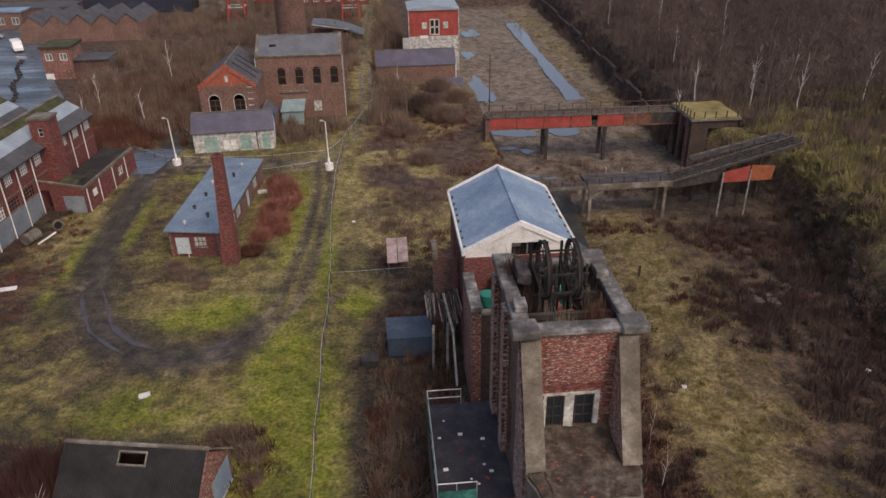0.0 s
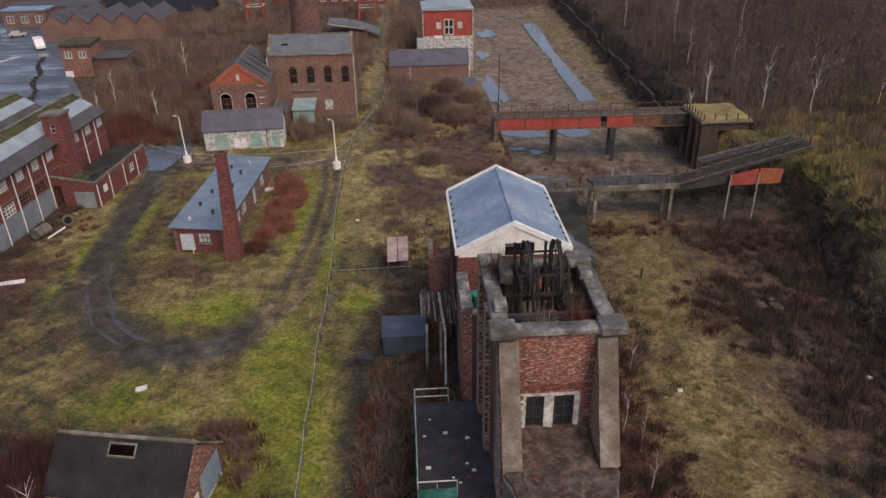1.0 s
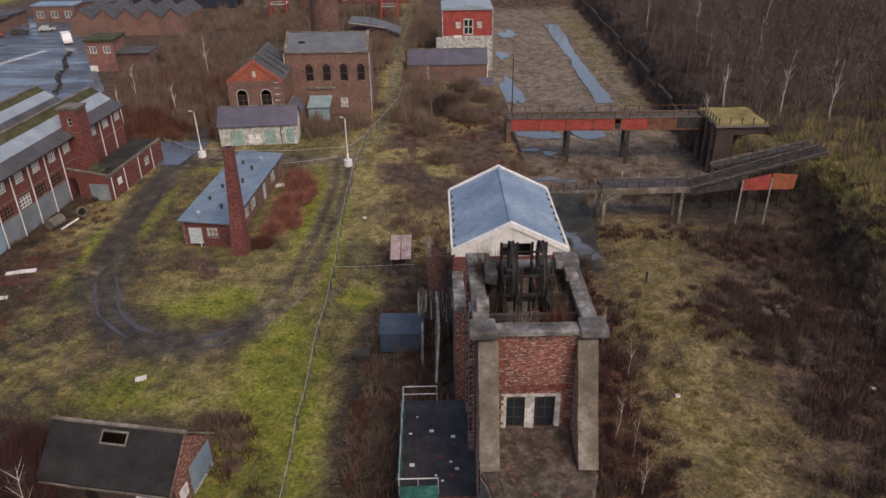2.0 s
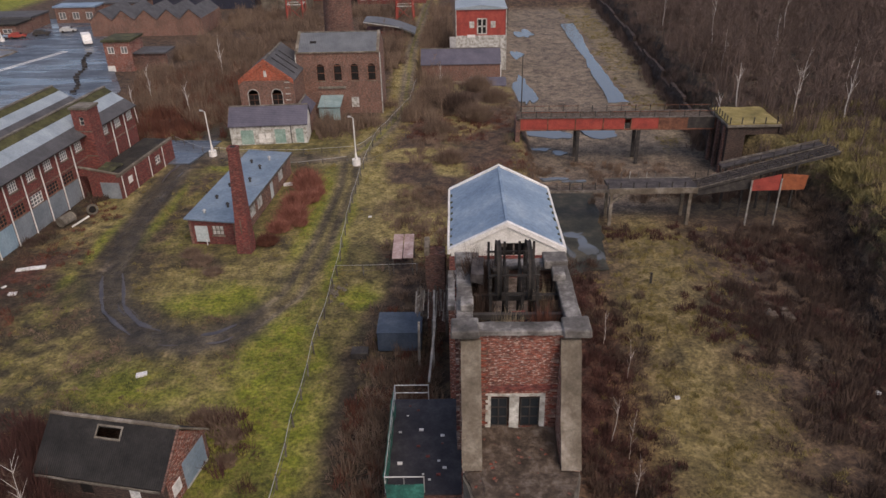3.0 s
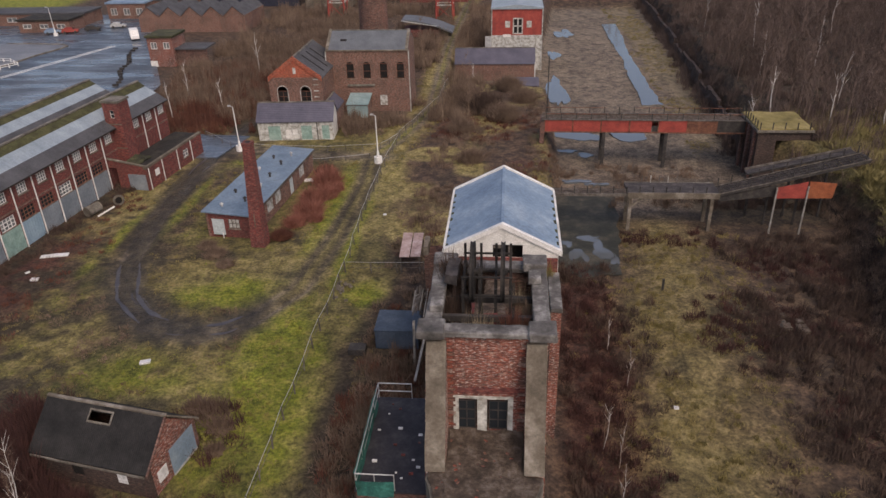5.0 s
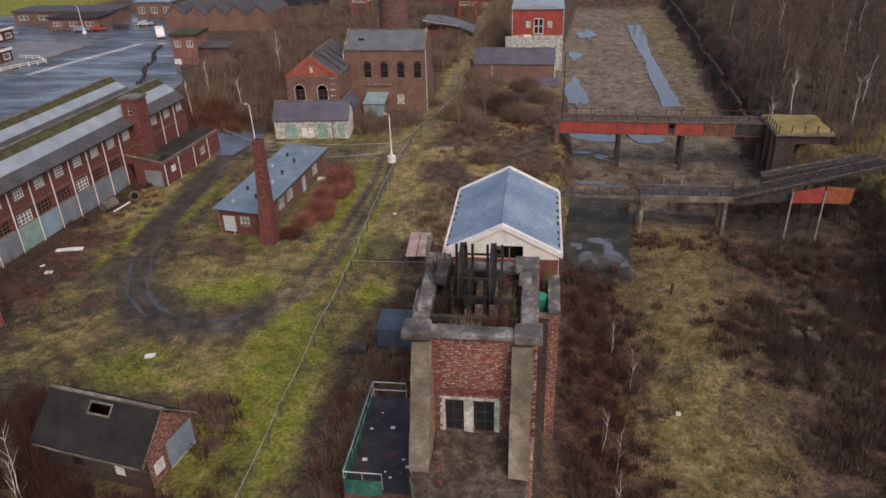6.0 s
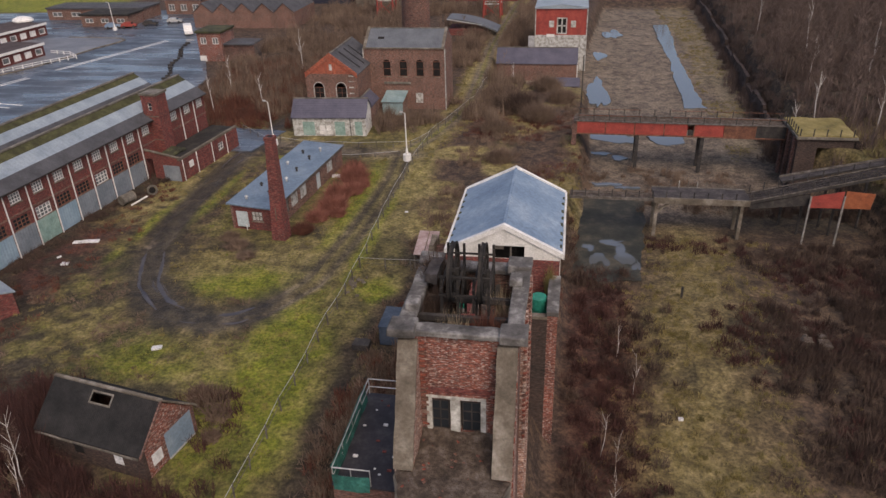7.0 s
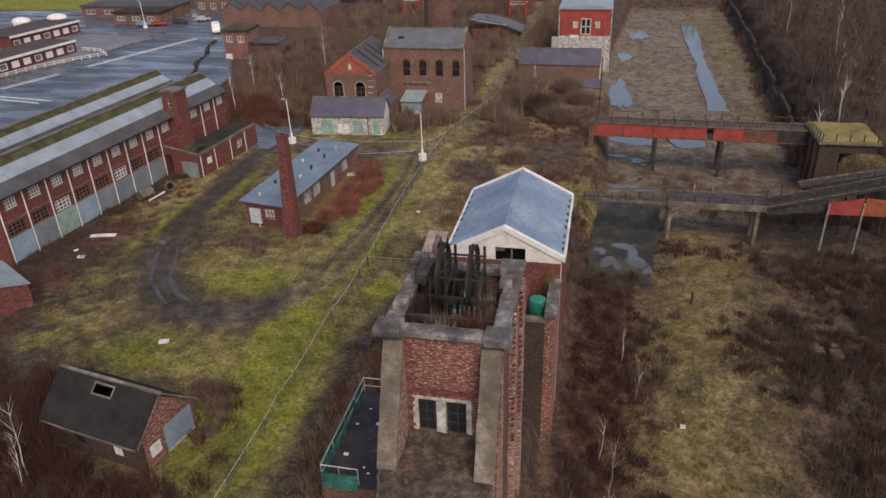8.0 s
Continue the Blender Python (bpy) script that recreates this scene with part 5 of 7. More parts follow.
pump_house()
t = thing("lean_to_store", "lean-to with a pale teal sheet front beside the pump house", "lean-to", -22.2, 127.6, 0)
part("front", cube(0, 3.6, 0, 0.15, 0.2, 2.3), M_TEAL, t, "pale teal steel sheet")
part("body_wall", cube(0.1, 3.5, 0.15, 4.3, 0, 2.45), M_BRICK_BROWN, t)
part("roof", prism(bmesh.new(), [(-0.2, 2.5), (4.35, 3.3), (4.35, 3.42), (-0.2, 2.62)], 'x', -0.15, 3.75), M_TEAL, t, "pale teal sheet roof")
t = thing("outhouse", "small slate-roofed outhouse behind the cottage", "outhouse", -25.6, 121.6, 0)
gabled(t, 0, 3.0, 0, 5.2, 3.6, 5.0, 'y', M_BRICK_BROWN, M_SLATE, None, 0.15, "purple slate slope")


# ---------------------------------------------------------------- red house and long store beyond
def red_house():
    t = thing("red_block", "square red-painted block over a pale concrete base", "building", 1.6, 176, -3.6)
    w, d = 11.1, 11.0
    holes = [(4.6, 6.9, 8.1, 11.7)]
    part("upper_front", holed_wall(bmesh.new(), 'x', 0, w, 0, 0.4, 7.9, 13.6, holes), M_RED_PAINT, t, "bright red painted brick")
    part("base_front", holed_wall(bmesh.new(), 'x', -0.05, w + 0.05, -0.05, 0.4, 0, 7.9, []), M_PEELING, t, "pale stained rendered base")
    for x in (0, w - 0.4):
        part("upper_side", cube(x, x + 0.4, 0.4, d, 7.9, 13.6), M_RED_PAINT, t)
        part("base_side", cube(x - 0.05 if x == 0 else x, x + 0.4 if x == 0 else x + 0.45, 0.4, d, 0, 7.9), M_CONCRETE, t)
    part("rear_wall", cube(0.4, w - 0.4, d - 0.4, d, 0, 13.6), M_RED_PAINT, t)
    part("roof", prism(bmesh.new(), [(-0.3, 13.6), (w + 0.3, 13.6), (w + 0.3, 13.9), (w / 2, 14.6), (-0.3, 13.9)], 'y', -0.3, d + 0.3), M_SHEET, t, "pale grey shallow roof")
    window(t, 'x', 4.6, 6.9, 0.0, 8.1, 11.7, 2, 2, M_PEELING, 0.28, M_DARK)
    for x in (2.9, 7.7):
        part("side_board", cube(x, x + 1.1, -0.08, -0.004, 9.6, 11.0), M_PEELING, t, "pale boarded opening")
    part("sign", cube(2.4, 4.2, -0.1, -0.06, 7.5, 8.1), M_WHITE, t, "blank white sign")
    for x in (-0.12, w + 0.12):
        part("downpipe", tube(bmesh.new(), (x, -0.12, 0), (x, -0.12, 13.5), 0.1, 0.1, 8), M_PEELING, t)
    part("rail", cube(-1.6, -0.2, -0.6, -0.5, 4.6, 7.8), M_GALV, t)


red_house()
t = thing("long_store", "long low brick store with a purple-grey sheet roof", "store", -6.2, 166.5, -3.6)
gabled(t, 0, 17.2, 0, 7.0, 3.9, 6.45, 'x', M_BRICK_BROWN, M_SLATE, None, 0.2, "purple-grey sheeted slope")
for x in (17.35,):
    part("corner_pipe", tube(bmesh.new(), (x, -0.1, 0), (x, -0.1, 4), 0.09, 0.09, 8), M_WHITE, t)
t = thing("collapsed_roof", "collapsed dark sheet roof lying in scrub", "ruin", 4.2, 157.5, h1(7, 158))
part("sheet", rough_up(prism(bmesh.new(), [(-1.5, 1.8), (0.5, 3.0), (3.4, 2.3), (3.4, 2.15), (0.5, 2.85), (-1.5, 1.65)], 'x', 0, 7.5), 0.12, 1.0), M_SLATE, t)
part("stub_wall", rough_up(cube(0.3, 7.2, 0.4, 0.8, 0, 2.5), 0.12), M_BRICK_BROWN, t)


# ---------------------------------------------------------------- footbridges over the cutting
def rail_post(bm, x, y, z, h=1.05, w=0.11):
    return box(bm, x - w / 2, x + w / 2, y - w / 2, y + w / 2, z, z + h)


def girder_bridge():
    t = thing("girder_bridge", "old footbridge with red-painted plate girders over the cutting", "bridge", 11.0, 115.4, 0, -1.2)
    n = 29.8
    part("deck", rough_up(cube(-0.4, n, 0.15, 3.2, 3.45, 3.7), 0.05, 1.5), M_RUBBLE, t, "deck overgrown with moss and rubble")
    for y in (0.0, 3.2):
        for k in range(7):
            a = 0.1 + 4.25 * k
            b = min(a + 4.2, n)
            if k == 3 and y == 0:
                b -= 0.9
                part("torn_panel", rough_up(cube(b + 0.1, b + 0.9, 0.1, 0.16, 2.0, 2.9), 0.08, 0.4), M_STEEL, t, "torn dark gap in the girder")
            m = M_RUST if k in (5,) else M_STEEL if k == 6 else M_RED_PAINT
            part("girder_plate", cube(a + 0.04, b - 0.04, y, y + 0.05, 2.0, 3.75), m, t, "red-painted girder plate")
        for k in range(8):
            a = 0.1 + 4.25 * k
            part("stiffener", cube(a - 0.08, a + 0.08, y - 0.09, y + 0.12, 1.95, 3.8), M_RUST, t)
        part("top_flange", cube(-0.2, n, y - 0.14, y + 0.2, 3.76, 3.9), M_TIMBER, t, "weathered top flange")
        part("bottom_flange", cube(-0.2, n, y - 0.14, y + 0.2, 1.84, 1.98), M_RUST, t)
        for k in range(14):
            a = 0.3 + 2.25 * k
            part("rail_post", rail_post(bmesh.new(), a, y + 0.03, 3.9, 0.95), M_STEEL, t)
        part("handrail", cube(0.2, 9.5, y, y + 0.06, 4.72, 4.79), M_RUST, t)
        part("handrail", cube(14, n, y, y + 0.06, 4.72, 4.79), M_RUST, t)
    for x in (9.1, 18.4):
        for y in (0.15, 3.1):
            part("trestle_leg", cube(x - 0.25, x + 0.25, y - 0.22, y + 0.22, -3.9, 1.84), M_STEEL, t, "dark steel trestle leg")
        part("trestle_brace", beam(bmesh.new(), (x, 0.2, -3.0), (x, 3.0, 1.5), 0.15), M_STEEL, t)
    part("end_pier", rough_up(cube(-0.6, 0.1, -0.2, 3.4, -3.8, 3.4), 0.06, 1.0), M_BRICK_DARK, t)
    return t


girder_bridge()
t = thing("bridge_mast", "thin dark mast beside the bridge end", "mast", 11.6, 119.4, h1(11.6, 119.4))
part("mast_pole", tube(bmesh.new(), (0, 0, 0), (0, 0, 12.5), 0.11, 0.07, 8), M_STEEL, t)
part("mast_top", tube(bmesh.new(), (0, 0, 12.5), (0, 0, 12.7), 0.1, 0.02, 8), M_STEEL, t)


def abutment():
    t = thing("bridge_abutment", "grass-topped brick abutment with a dark opening under it", "abutment", 41.0, 109.6, -3.6, 0)
    w, d, h = 7.3, 8.2, 7.85
    part("front_wall", rough_up(holed_wall(bmesh.new(), 'x', 0, w, 0, 0.6, 0, h - 0.4, [(2.6, 6.6, 0.4, 6.2)]), 0.06, 2.0), M_BRICK_BLACK, t)
    part("side_wall", rough_up(holed_wall(bmesh.new(), 'y', 0.6, d, 0, 0.6, 0, h - 0.4, [(1.6, 3.0, 0.5, 5.6), (4.4, 5.8, 0.5, 5.6)]), 0.08, 2.0), M_BRICK_BLACK, t)
    part("side_wall", cube(w - 0.6, w, 0.6, d, 0, h - 0.4), M_BRICK_DARK, t)
    for y in (0.7, 3.3, 6.1):
        part("pilaster", rough_up(cube(-0.35, 0.0, y, y + 0.7, 0, h - 0.5), 0.05, 1.0), M_BRICK_DARK, t, "sooty brick pilaster")
    part("deck_slab", rough_up(cube(-0.3, w + 0.2, -0.35, d, h - 0.4, h - 0.08), 0.05, 1.2), M_CONCRETE_DARK, t, "stained concrete slab edge")
    # near-black sheet added behind the opening, standing for the shade under the slab
    part("abutment_shade", cube(0.7, w - 0.7, 3.4, 3.6, 0, h - 0.5), M_DARK, t)
    part("grass_top", rough_up(cube(-0.1, w + 0.1, -0.1, d, h - 0.08, h + 0.1), 0.12, 0.6), M_TWIG_GOLD, t, "rough straw-coloured grass on top")
    for k in range(5):
        part("rail_post", rail_post(bmesh.new(), 0.1 + 1.7 * k, -0.1, h + 0.02, 1.0, 0.13), M_STEEL, t)
    for k in range(7):
        part("rail_post", rail_post(bmesh.new(), 0.0, 1.0 + 1.15 * k, h + 0.02, 1.0, 0.13), M_STEEL, t)
    part("wing_wall", rough_up(prism(bmesh.new(), [(w, 0), (w + 5.5, 0), (w + 5.5, 3.6), (w, h - 0.3)], 'y', -0.3, 0.3), 0.12, 1.2), M_BRICK_BLACK, t, "sloping blackened wing wall")


abutment()


def walkway():
    t = thing("walkway", "decayed concrete walkway on legs with timber posts", "walkway", 10.4, 92.6, 0)
    part("timber_deck", rough_up(cube(0, 10.2, 0.1, 1.9, 1.2, 1.42), 0.05, 1.2), M_RUBBLE, t, "overgrown timber deck")
    part("deck_edge", cube(0, 10.2, -0.08, 0.09, 1.12, 1.5), M_TIMBER, t)
    part("deck", rough_up(cube(10.2, 21.4, 0.0, 3.4, 1.3, 1.6), 0.04, 1.5), M_TIMBER_DARK, t, "dark bare deck")
    part("edge_beam", rough_up(cube(10.2, 21.4, -0.25, 0.0, 0.95, 1.68), 0.03, 1.5), M_CONCRETE, t, "pale spalled edge beam")
    part("edge_beam", cube(10.2, 21.4, 3.4, 3.6, 1.1, 1.65), M_CONCRETE_DARK, t)
    for x in (10.6, 20.6):
        for y in (0.1, 3.0):
            part("leg", cube(x - 0.2, x + 0.2, y - 0.2, y + 0.2, -3.9, 1.3), M_CONCRETE, t, "concrete leg")
        part("cross_head", cube(x - 0.3, x + 0.3, -0.2, 3.4, 0.9, 1.29), M_CONCRETE, t)
    part("knee_brace", beam(bmesh.new(), (10.8, 0.1, -0.2), (12.2, 0.1, 1.0), 0.22), M_CONCRETE, t)
    for k in range(14):
        part("rail_post", rail_post(bmesh.new(), 0.3 + 1.62 * k, 0.0, 1.5, 0.95, 0.13), M_STEEL, t)
    for k in range(5):
        part("rail_post", rail_post(bmesh.new(), 12.4 + 1.1 * k, 3.4, 1.6, 0.95, 0.09), M_PEELING if k % 2 else M_TIMBER, t)
    part("handrail", cube(0.3, 9.4, -0.04, 0.03, 2.0, 2.1), M_TIMBER, t)


walkway()


def ramp():
    t = thing("inclined_gantry", "inclined timber-decked gantry rising to the bank, with a red side plate", "gantry", 31.6, 92.5, 0)
    z0, z1, n = 1.25, 5.9, 17.0
    for y in (0.0, 2.5):
        part("side_girder", prism(bmesh.new(), [(0, z0 - 0.1), (n, z1 - 0.1), (n, z1 + 0.25), (0, z0 + 0.25)], 'y', y, y + 0.16), M_STEEL, t, "blackened side girder")
        part("edge_strip", prism(bmesh.new(), [(0, z0 + 0.26), (n, z1 + 0.26), (n, z1 + 0.36), (0, z0 + 0.36)], 'y', y - 0.04, y + 0.08), M_TIMBER, t, "pale weathered edge board")
        for k in range(11):
            x = 0.5 + 1.6 * k
            part("rail_post", rail_post(bmesh.new(), x, y + 0.08, z0 + (z1 - z0) * x / n + 0.3, 1.0, 0.12), M_STEEL, t)
    for k in range(34):
        x = 0.25 + 0.5 * k
        z = z0 + (z1 - z0) * x / n
        part("plank", cube(x, x + 0.485, 0.17, 2.48, z + 0.12 + 0.03 * math.sin(k * 2.3), z + 0.2 + 0.03 * math.sin(k * 2.3)), M_TIMBER_DARK, t)
    for y in (0.6, 1.2, 1.8):
        part("deck_runner", prism(bmesh.new(), [(0.2, z0 + 0.24), (n, z1 + 0.24), (n, z1 + 0.34), (0.2, z0 + 0.34)], 'y', y, y + 0.14), M_STEEL if y == 1.2 else M_TIMBER_DARK, t, "dark timber runner along the deck")
    # the second deck behind, carried on its own legs
    u0, u1, a0, a1 = 4.6, 17.2, 2.35, 5.3
    for y in (4.4, 5.2):
        part("upper_deck", prism(bmesh.new(), [(u0, a0), (u1, a1), (u1, a1 + 0.14), (u0, a0 + 0.14)], 'y', y, y + 0.72), M_TIMBER_DARK, t, "second, dark timber deck")
    part("upper_edge", prism(bmesh.new(), [(u0, a0 + 0.05), (u1, a1 + 0.05), (u1, a1 + 0.36), (u0, a0 + 0.36)], 'y', 5.95, 6.08), M_TIMBER, t, "pale weathered edge board")
    part("upper_edge", prism(bmesh.new(), [(u0, a0 + 0.05), (u1, a1 + 0.05), (u1, a1 + 0.3), (u0, a0 + 0.3)], 'y', 4.25, 4.38), M_STEEL, t)
    for x in (5.2, 10.0, 14.5):
        part("upper_leg", cube(x, x + 0.25, 5.0, 5.3, -4.5, 2.2 + 0.234 * (x - 4.6)), M_STEEL, t)
    part("red_plate", prism(bmesh.new(), [(6.85, 1.15), (10.35, 1.2), (10.35, 3.35), (6.85, 2.55)], 'y', -0.16, -0.06), M_RED_PAINT, t, "red-painted steel side plate")
    part("rusty_plate", prism(bmesh.new(), [(10.55, 1.2), (13.5, 1.25), (13.7, 3.15), (10.55, 3.4)], 'y', -0.15, -0.05), worn("orange_rust", (0.16, 0.05, 0.025), (0.28, 0.085, 0.035), (0.36, 0.13, 0.06), 0.9, 6), t, "orange rusted side plate")
    for x in (6.7, 10.36):
        part("plate_leg", cube(x, x + 0.18, -0.3, -0.12, -4.6, 2.6 + 0.2 * (x > 8)), M_TIMBER_PALE, t)
        part("rear_leg", cube(x, x + 0.25, 2.3, 2.5, -4.6, 3.0), M_STEEL, t)
    part("under_plate", prism(bmesh.new(), [(0.3, 0.5), (6.8, 1.3), (6.8, 2.8), (0.3, 1.1)], 'y', 0.2, 0.3), M_STEEL, t)


ramp()
# walls along the foot of the wooded bank
def bank_wall(ys, tops, inset, material, label):
    """A broken wall along the foot of the bank, one piece between each two of ys."""
    for a, b, top in zip(ys, ys[1:], tops):
        xa, xb = float(east_edge(a)) + inset, float(east_edge(b)) + inset
        bm = beam(bmesh.new(), (xa, a, (top - 4.4) / 2), (xb, b - 0.25, (top - 4.4) / 2), 0.6, top + 4.4)
        tagged(part("wall_bank", rough_up(bm, 0.28, 1.0), material), label, "wall", "", "structure")


bank_wall([122, 131, 139, 150, 158, 170, 181, 194, 208, 226, 244, 262], [0.2, -0.9, -0.2, -1.3, 0.0, -0.6, -1.4, -0.3, -0.8, -0.2, -0.6], -0.3, M_BRICK_BLACK, "broken blackened wall at the foot of the wooded bank")


# ---------------------------------------------------------------- brick garage
def garage():
    t = thing("brick_garage", "brick garage with a black corrugated roof and blue-grey door", "garage", -18.35, 41.9, 0, -10.5)
    n, d, eave, ridge = 9.5, 5.6, 2.5, 5.0
    part("front_wall", holed_wall(bmesh.new(), 'x', -n, 0, 0, 0.3, 0, eave, [(-2.7, -1.9, 0.9, 1.8), (-6.5, -5.5, 0.8, 1.9)]), M_BRICK_BLACK, t)
    part("rear_wall", cube(-n, 0, d - 0.3, d, 0, eave), M_BRICK_DARK, t)
    part("end_wall", cube(-n, -n + 0.3, 0.3, d - 0.3, 0, eave), M_BRICK_DARK, t)
    part("door_wall", holed_wall(bmesh.new(), 'y', 0.3, d - 0.3, -0.3, 0, 0, eave, [(2.3, 5.2, 0, 2.35)]), M_BRICK, t)
    for x in (-n, -0.3):
        part("gable", prism(bmesh.new(), [(0.02, eave), (d - 0.02, eave), (d / 2, ridge - 0.15)], 'x', x, x + 0.3), M_BRICK, t, "red brick gable")
    m = d / 2
    # the front slope has a hole near the ridge
    sl = (ridge - eave) / m
    for x0, x1, ya, yb in ((-n - 0.2, -5.75, -0.25, m), (-4.0, 0.12, -0.25, m), (-5.75, -4.0, -0.25, m - 0.95), (-5.75, -4.0, m - 0.4, m)):
        za, zb = eave + sl * ya, eave + sl * yb
        part("roof_sheet", prism(bmesh.new(), [(ya, za + 0.02), (yb, zb + 0.02), (yb, zb + 0.12), (ya, za + 0.12)], 'x', x0, x1), M_CORRUGATED, t, "black corrugated sheet")
    part("roof_sheet", prism(bmesh.new(), [(d + 0.25, eave - sl * 0.25 + 0.02), (m, ridge + 0.02), (m, ridge + 0.12), (d + 0.25, eave - sl * 0.25 + 0.12)], 'x', -n - 0.2, 0.12), M_CORRUGATED, t)
    part("ridge_cap", rough_up(cube(-n - 0.2, 0.15, m - 0.13, m + 0.13, ridge + 0.06, ridge + 0.2), 0.03, 0.7), M_CONCRETE, t, "pale ridge capping")
    part("verge", prism(bmesh.new(), [(m, ridge + 0.02), (m, ridge + 0.2), (d + 0.3, eave - 0.1), (d + 0.3, eave - 0.28)], 'x', -0.1, 0.2), M_CONCRETE, t)
    part("verge", prism(bmesh.new(), [(m, ridge + 0.0), (m, ridge + 0.16), (-0.3, eave - 0.12), (-0.3, eave - 0.26)], 'x', 0.0, 0.14), M_BRICK_DARK, t)
    bm = bmesh.new()
    z = eave + sl * (m - 0.85)
    for x0, x1, ya, yb in ((-5.85, -3.9, m - 1.03, m - 0.95), (-5.85, -3.9, m - 0.4, m - 0.32), (-5.85, -5.75, m - 0.95, m - 0.4), (-4.0, -3.9, m - 0.95, m - 0.4)):
        za, zb = eave + sl * ya + 0.12, eave + sl * yb + 0.12
        prism(bm, [(ya, za), (yb, zb), (yb, zb + 0.07), (ya, za + 0.07)], 'x', x0, x1)
    part("skylight_frame", bm, M_CONCRETE_DARK, t, "empty skylight frame")
    door = part("garage_door", cube(-0.12, 0.02, 2.3, 5.2, 0.05, 2.35), M_DOOR_BLUE, t, "blue-grey up-and-over door")
    part("door_rail", cube(0.03, 0.09, 2.3, 5.2, 0.0, 0.12), M_GALV, door)
    for a, b, lo, hi in ((0.75, 1.75, 0.75, 1.7),):
        part("window_board", cube(0.01, 0.07, a, b, lo, hi), M_LITTER, t, "pale yellowish window board")
    part("window_board", cube(-2.7, -1.9, 0.02, 0.12, 0.9, 1.8), M_LITTER, t, "pale yellowish window board")
    part("window_board", cube(-6.5, -5.5, 0.1, 0.2, 0.8, 1.9), M_DARK, t)
    part("broken_eave", rough_up(cube(-n, -0.2, -0.32, -0.22, eave - 0.4, eave - 0.25), 0.05, 0.8), M_CONCRETE_DARK, t)


garage()
t = thing("white_roofed_shed", "brick shed with a pale ribbed metal roof", "shed", -49.3, 64.6, 0, -30)
gabled(t, 0, 7.1, -5.0, 0, 2.6, 3.3, 'x', M_BRICK_RED, M_SHEET, None, 0.2, "pale ribbed metal slope")


# ---------------------------------------------------------------- landing, gantry and box beside the tower
def landing():
    t = thing("fenced_landing", "flat-roofed brick landing with green netting on its railings", "landing", -3.35, 39.0, -0.4)
    w, d, h = 4.72, 8.7, 5.1
    part("body_wall", cube(0, w, 0, d, 0, h), M_BRICK_DARK, t)
    part("floor", rough_up(cube(-0.05, w, -0.05, d + 0.05, h, h + 0.14), 0.03, 0.8), worn("black_felt_floor", (0.018, 0.017, 0.02), (0.035, 0.033, 0.038), (0.07, 0.065, 0.065), 0.8, 5.0, 0.7), t, "black felt floor with litter")
    for x, y in ((0.05, 0.05), (0.05, 2.2), (0.05, 4.4), (0.05, 6.6), (0.05, d), (1.2, 0.05), (2.4, 0.05), (2.4, d)):
        part("rail_post", tube(bmesh.new(), (x, y, h), (x, y, h + 1.45), 0.035, 0.035, 6), M_GALV, t)
    for z in (0.75, 1.42):
        bm = tube(bmesh.new(), (0.05, 0.05, h + z), (0.05, d, h + z), 0.04, 0.04, 6)
        part("rail", bm, M_GALV, t)
        part("rail", tube(bmesh.new(), (0.05, 0.05, h + z), (2.4, 0.05, h + z), 0.04, 0.04, 6), M_GALV, t)
        part("rail", tube(bmesh.new(), (0.05, d, h + z), (2.4, d, h + z), 0.04, 0.04, 6), M_GALV, t)
    for k in range(4):
        a = 0.1 + 1.95 * k
        bm = prism(bmesh.new(), [(0.12, h + 0.16), (0.14, h + 0.16), (0.02, h + 1.5), (-0.02, h + 1.5)], 'y', a, a + 1.9)
        part("netting", rough_up(bm, 0.09, 0.5), M_NET, t, "torn green debris netting")
    part("netting", rough_up(cube(0.1, 2.4, -0.12, -0.09, h - 0.25, h + 0.95), 0.08, 0.5), M_NET, t, "torn green debris netting")
    r = random.Random(8)
    for k in range(16):
        x, y, s = r.uniform(0.4, 3.6), r.uniform(0.4, d - 0.4), r.uniform(0.06, 0.16)
        part("litter", rough_up(cube(x - s, x + s, y - s * 0.6, y + s * 0.6, h + 0.13, h + 0.17 + s * 0.4), 0.03, 0.2), M_LITTER if k % 3 else M_BRICK_RED, t)


landing()
t = thing("ruined_gantry", "collapsing timber gantry with splintered boards", "gantry", -2.2, 49.5, 0)
for x, y, h in ((0, 8.5, 4.6), (1.2, 8.5, 4.8), (0, 13.4, 5.1), (1.3, 13.4, 5.2), (2.3, 13.2, 5.0)):
    part("post", beam(bmesh.new(), (x, y, -0.5), (x + 0.1, y, h), 0.2), M_TIMBER_PALE if y < 9 else M_TIMBER, t)
part("leaning_rail", beam(bmesh.new(), (1.2, 0.2, 4.8), (1.5, 6.0, 5.6), 0.16), M_TIMBER_PALE, t, "pale leaning handrail")
part("leaning_rail", beam(bmesh.new(), (1.5, 6.0, 5.6), (1.3, 12.5, 5.2), 0.2), M_TIMBER_PALE, t, "pale leaning handrail")
r = random.Random(21)
for k in range(26):
    x = -0.3 + 0.12 * k
    part("board", beam(bmesh.new(), (x, 13.5 + r.uniform(-.5, .5), 4.6 + r.uniform(-.4, .4)), (x + r.uniform(-.2, .2), 9.5 + r.uniform(-1, 2.4), 4.7 + r.uniform(-.5, .5)), 0.09, 0.05), M_TIMBER if k % 3 else M_TIMBER_PALE, t)
t = thing("brick_stub", "ruined brick pier beside the shed", "ruin", -1.6, 63.2, -0.3)
part("pier", rough_up(cube(0, 1.7, 0, 1.8, 0, 8.4), 0.12, 1.0), M_BRICK_DARK, t)
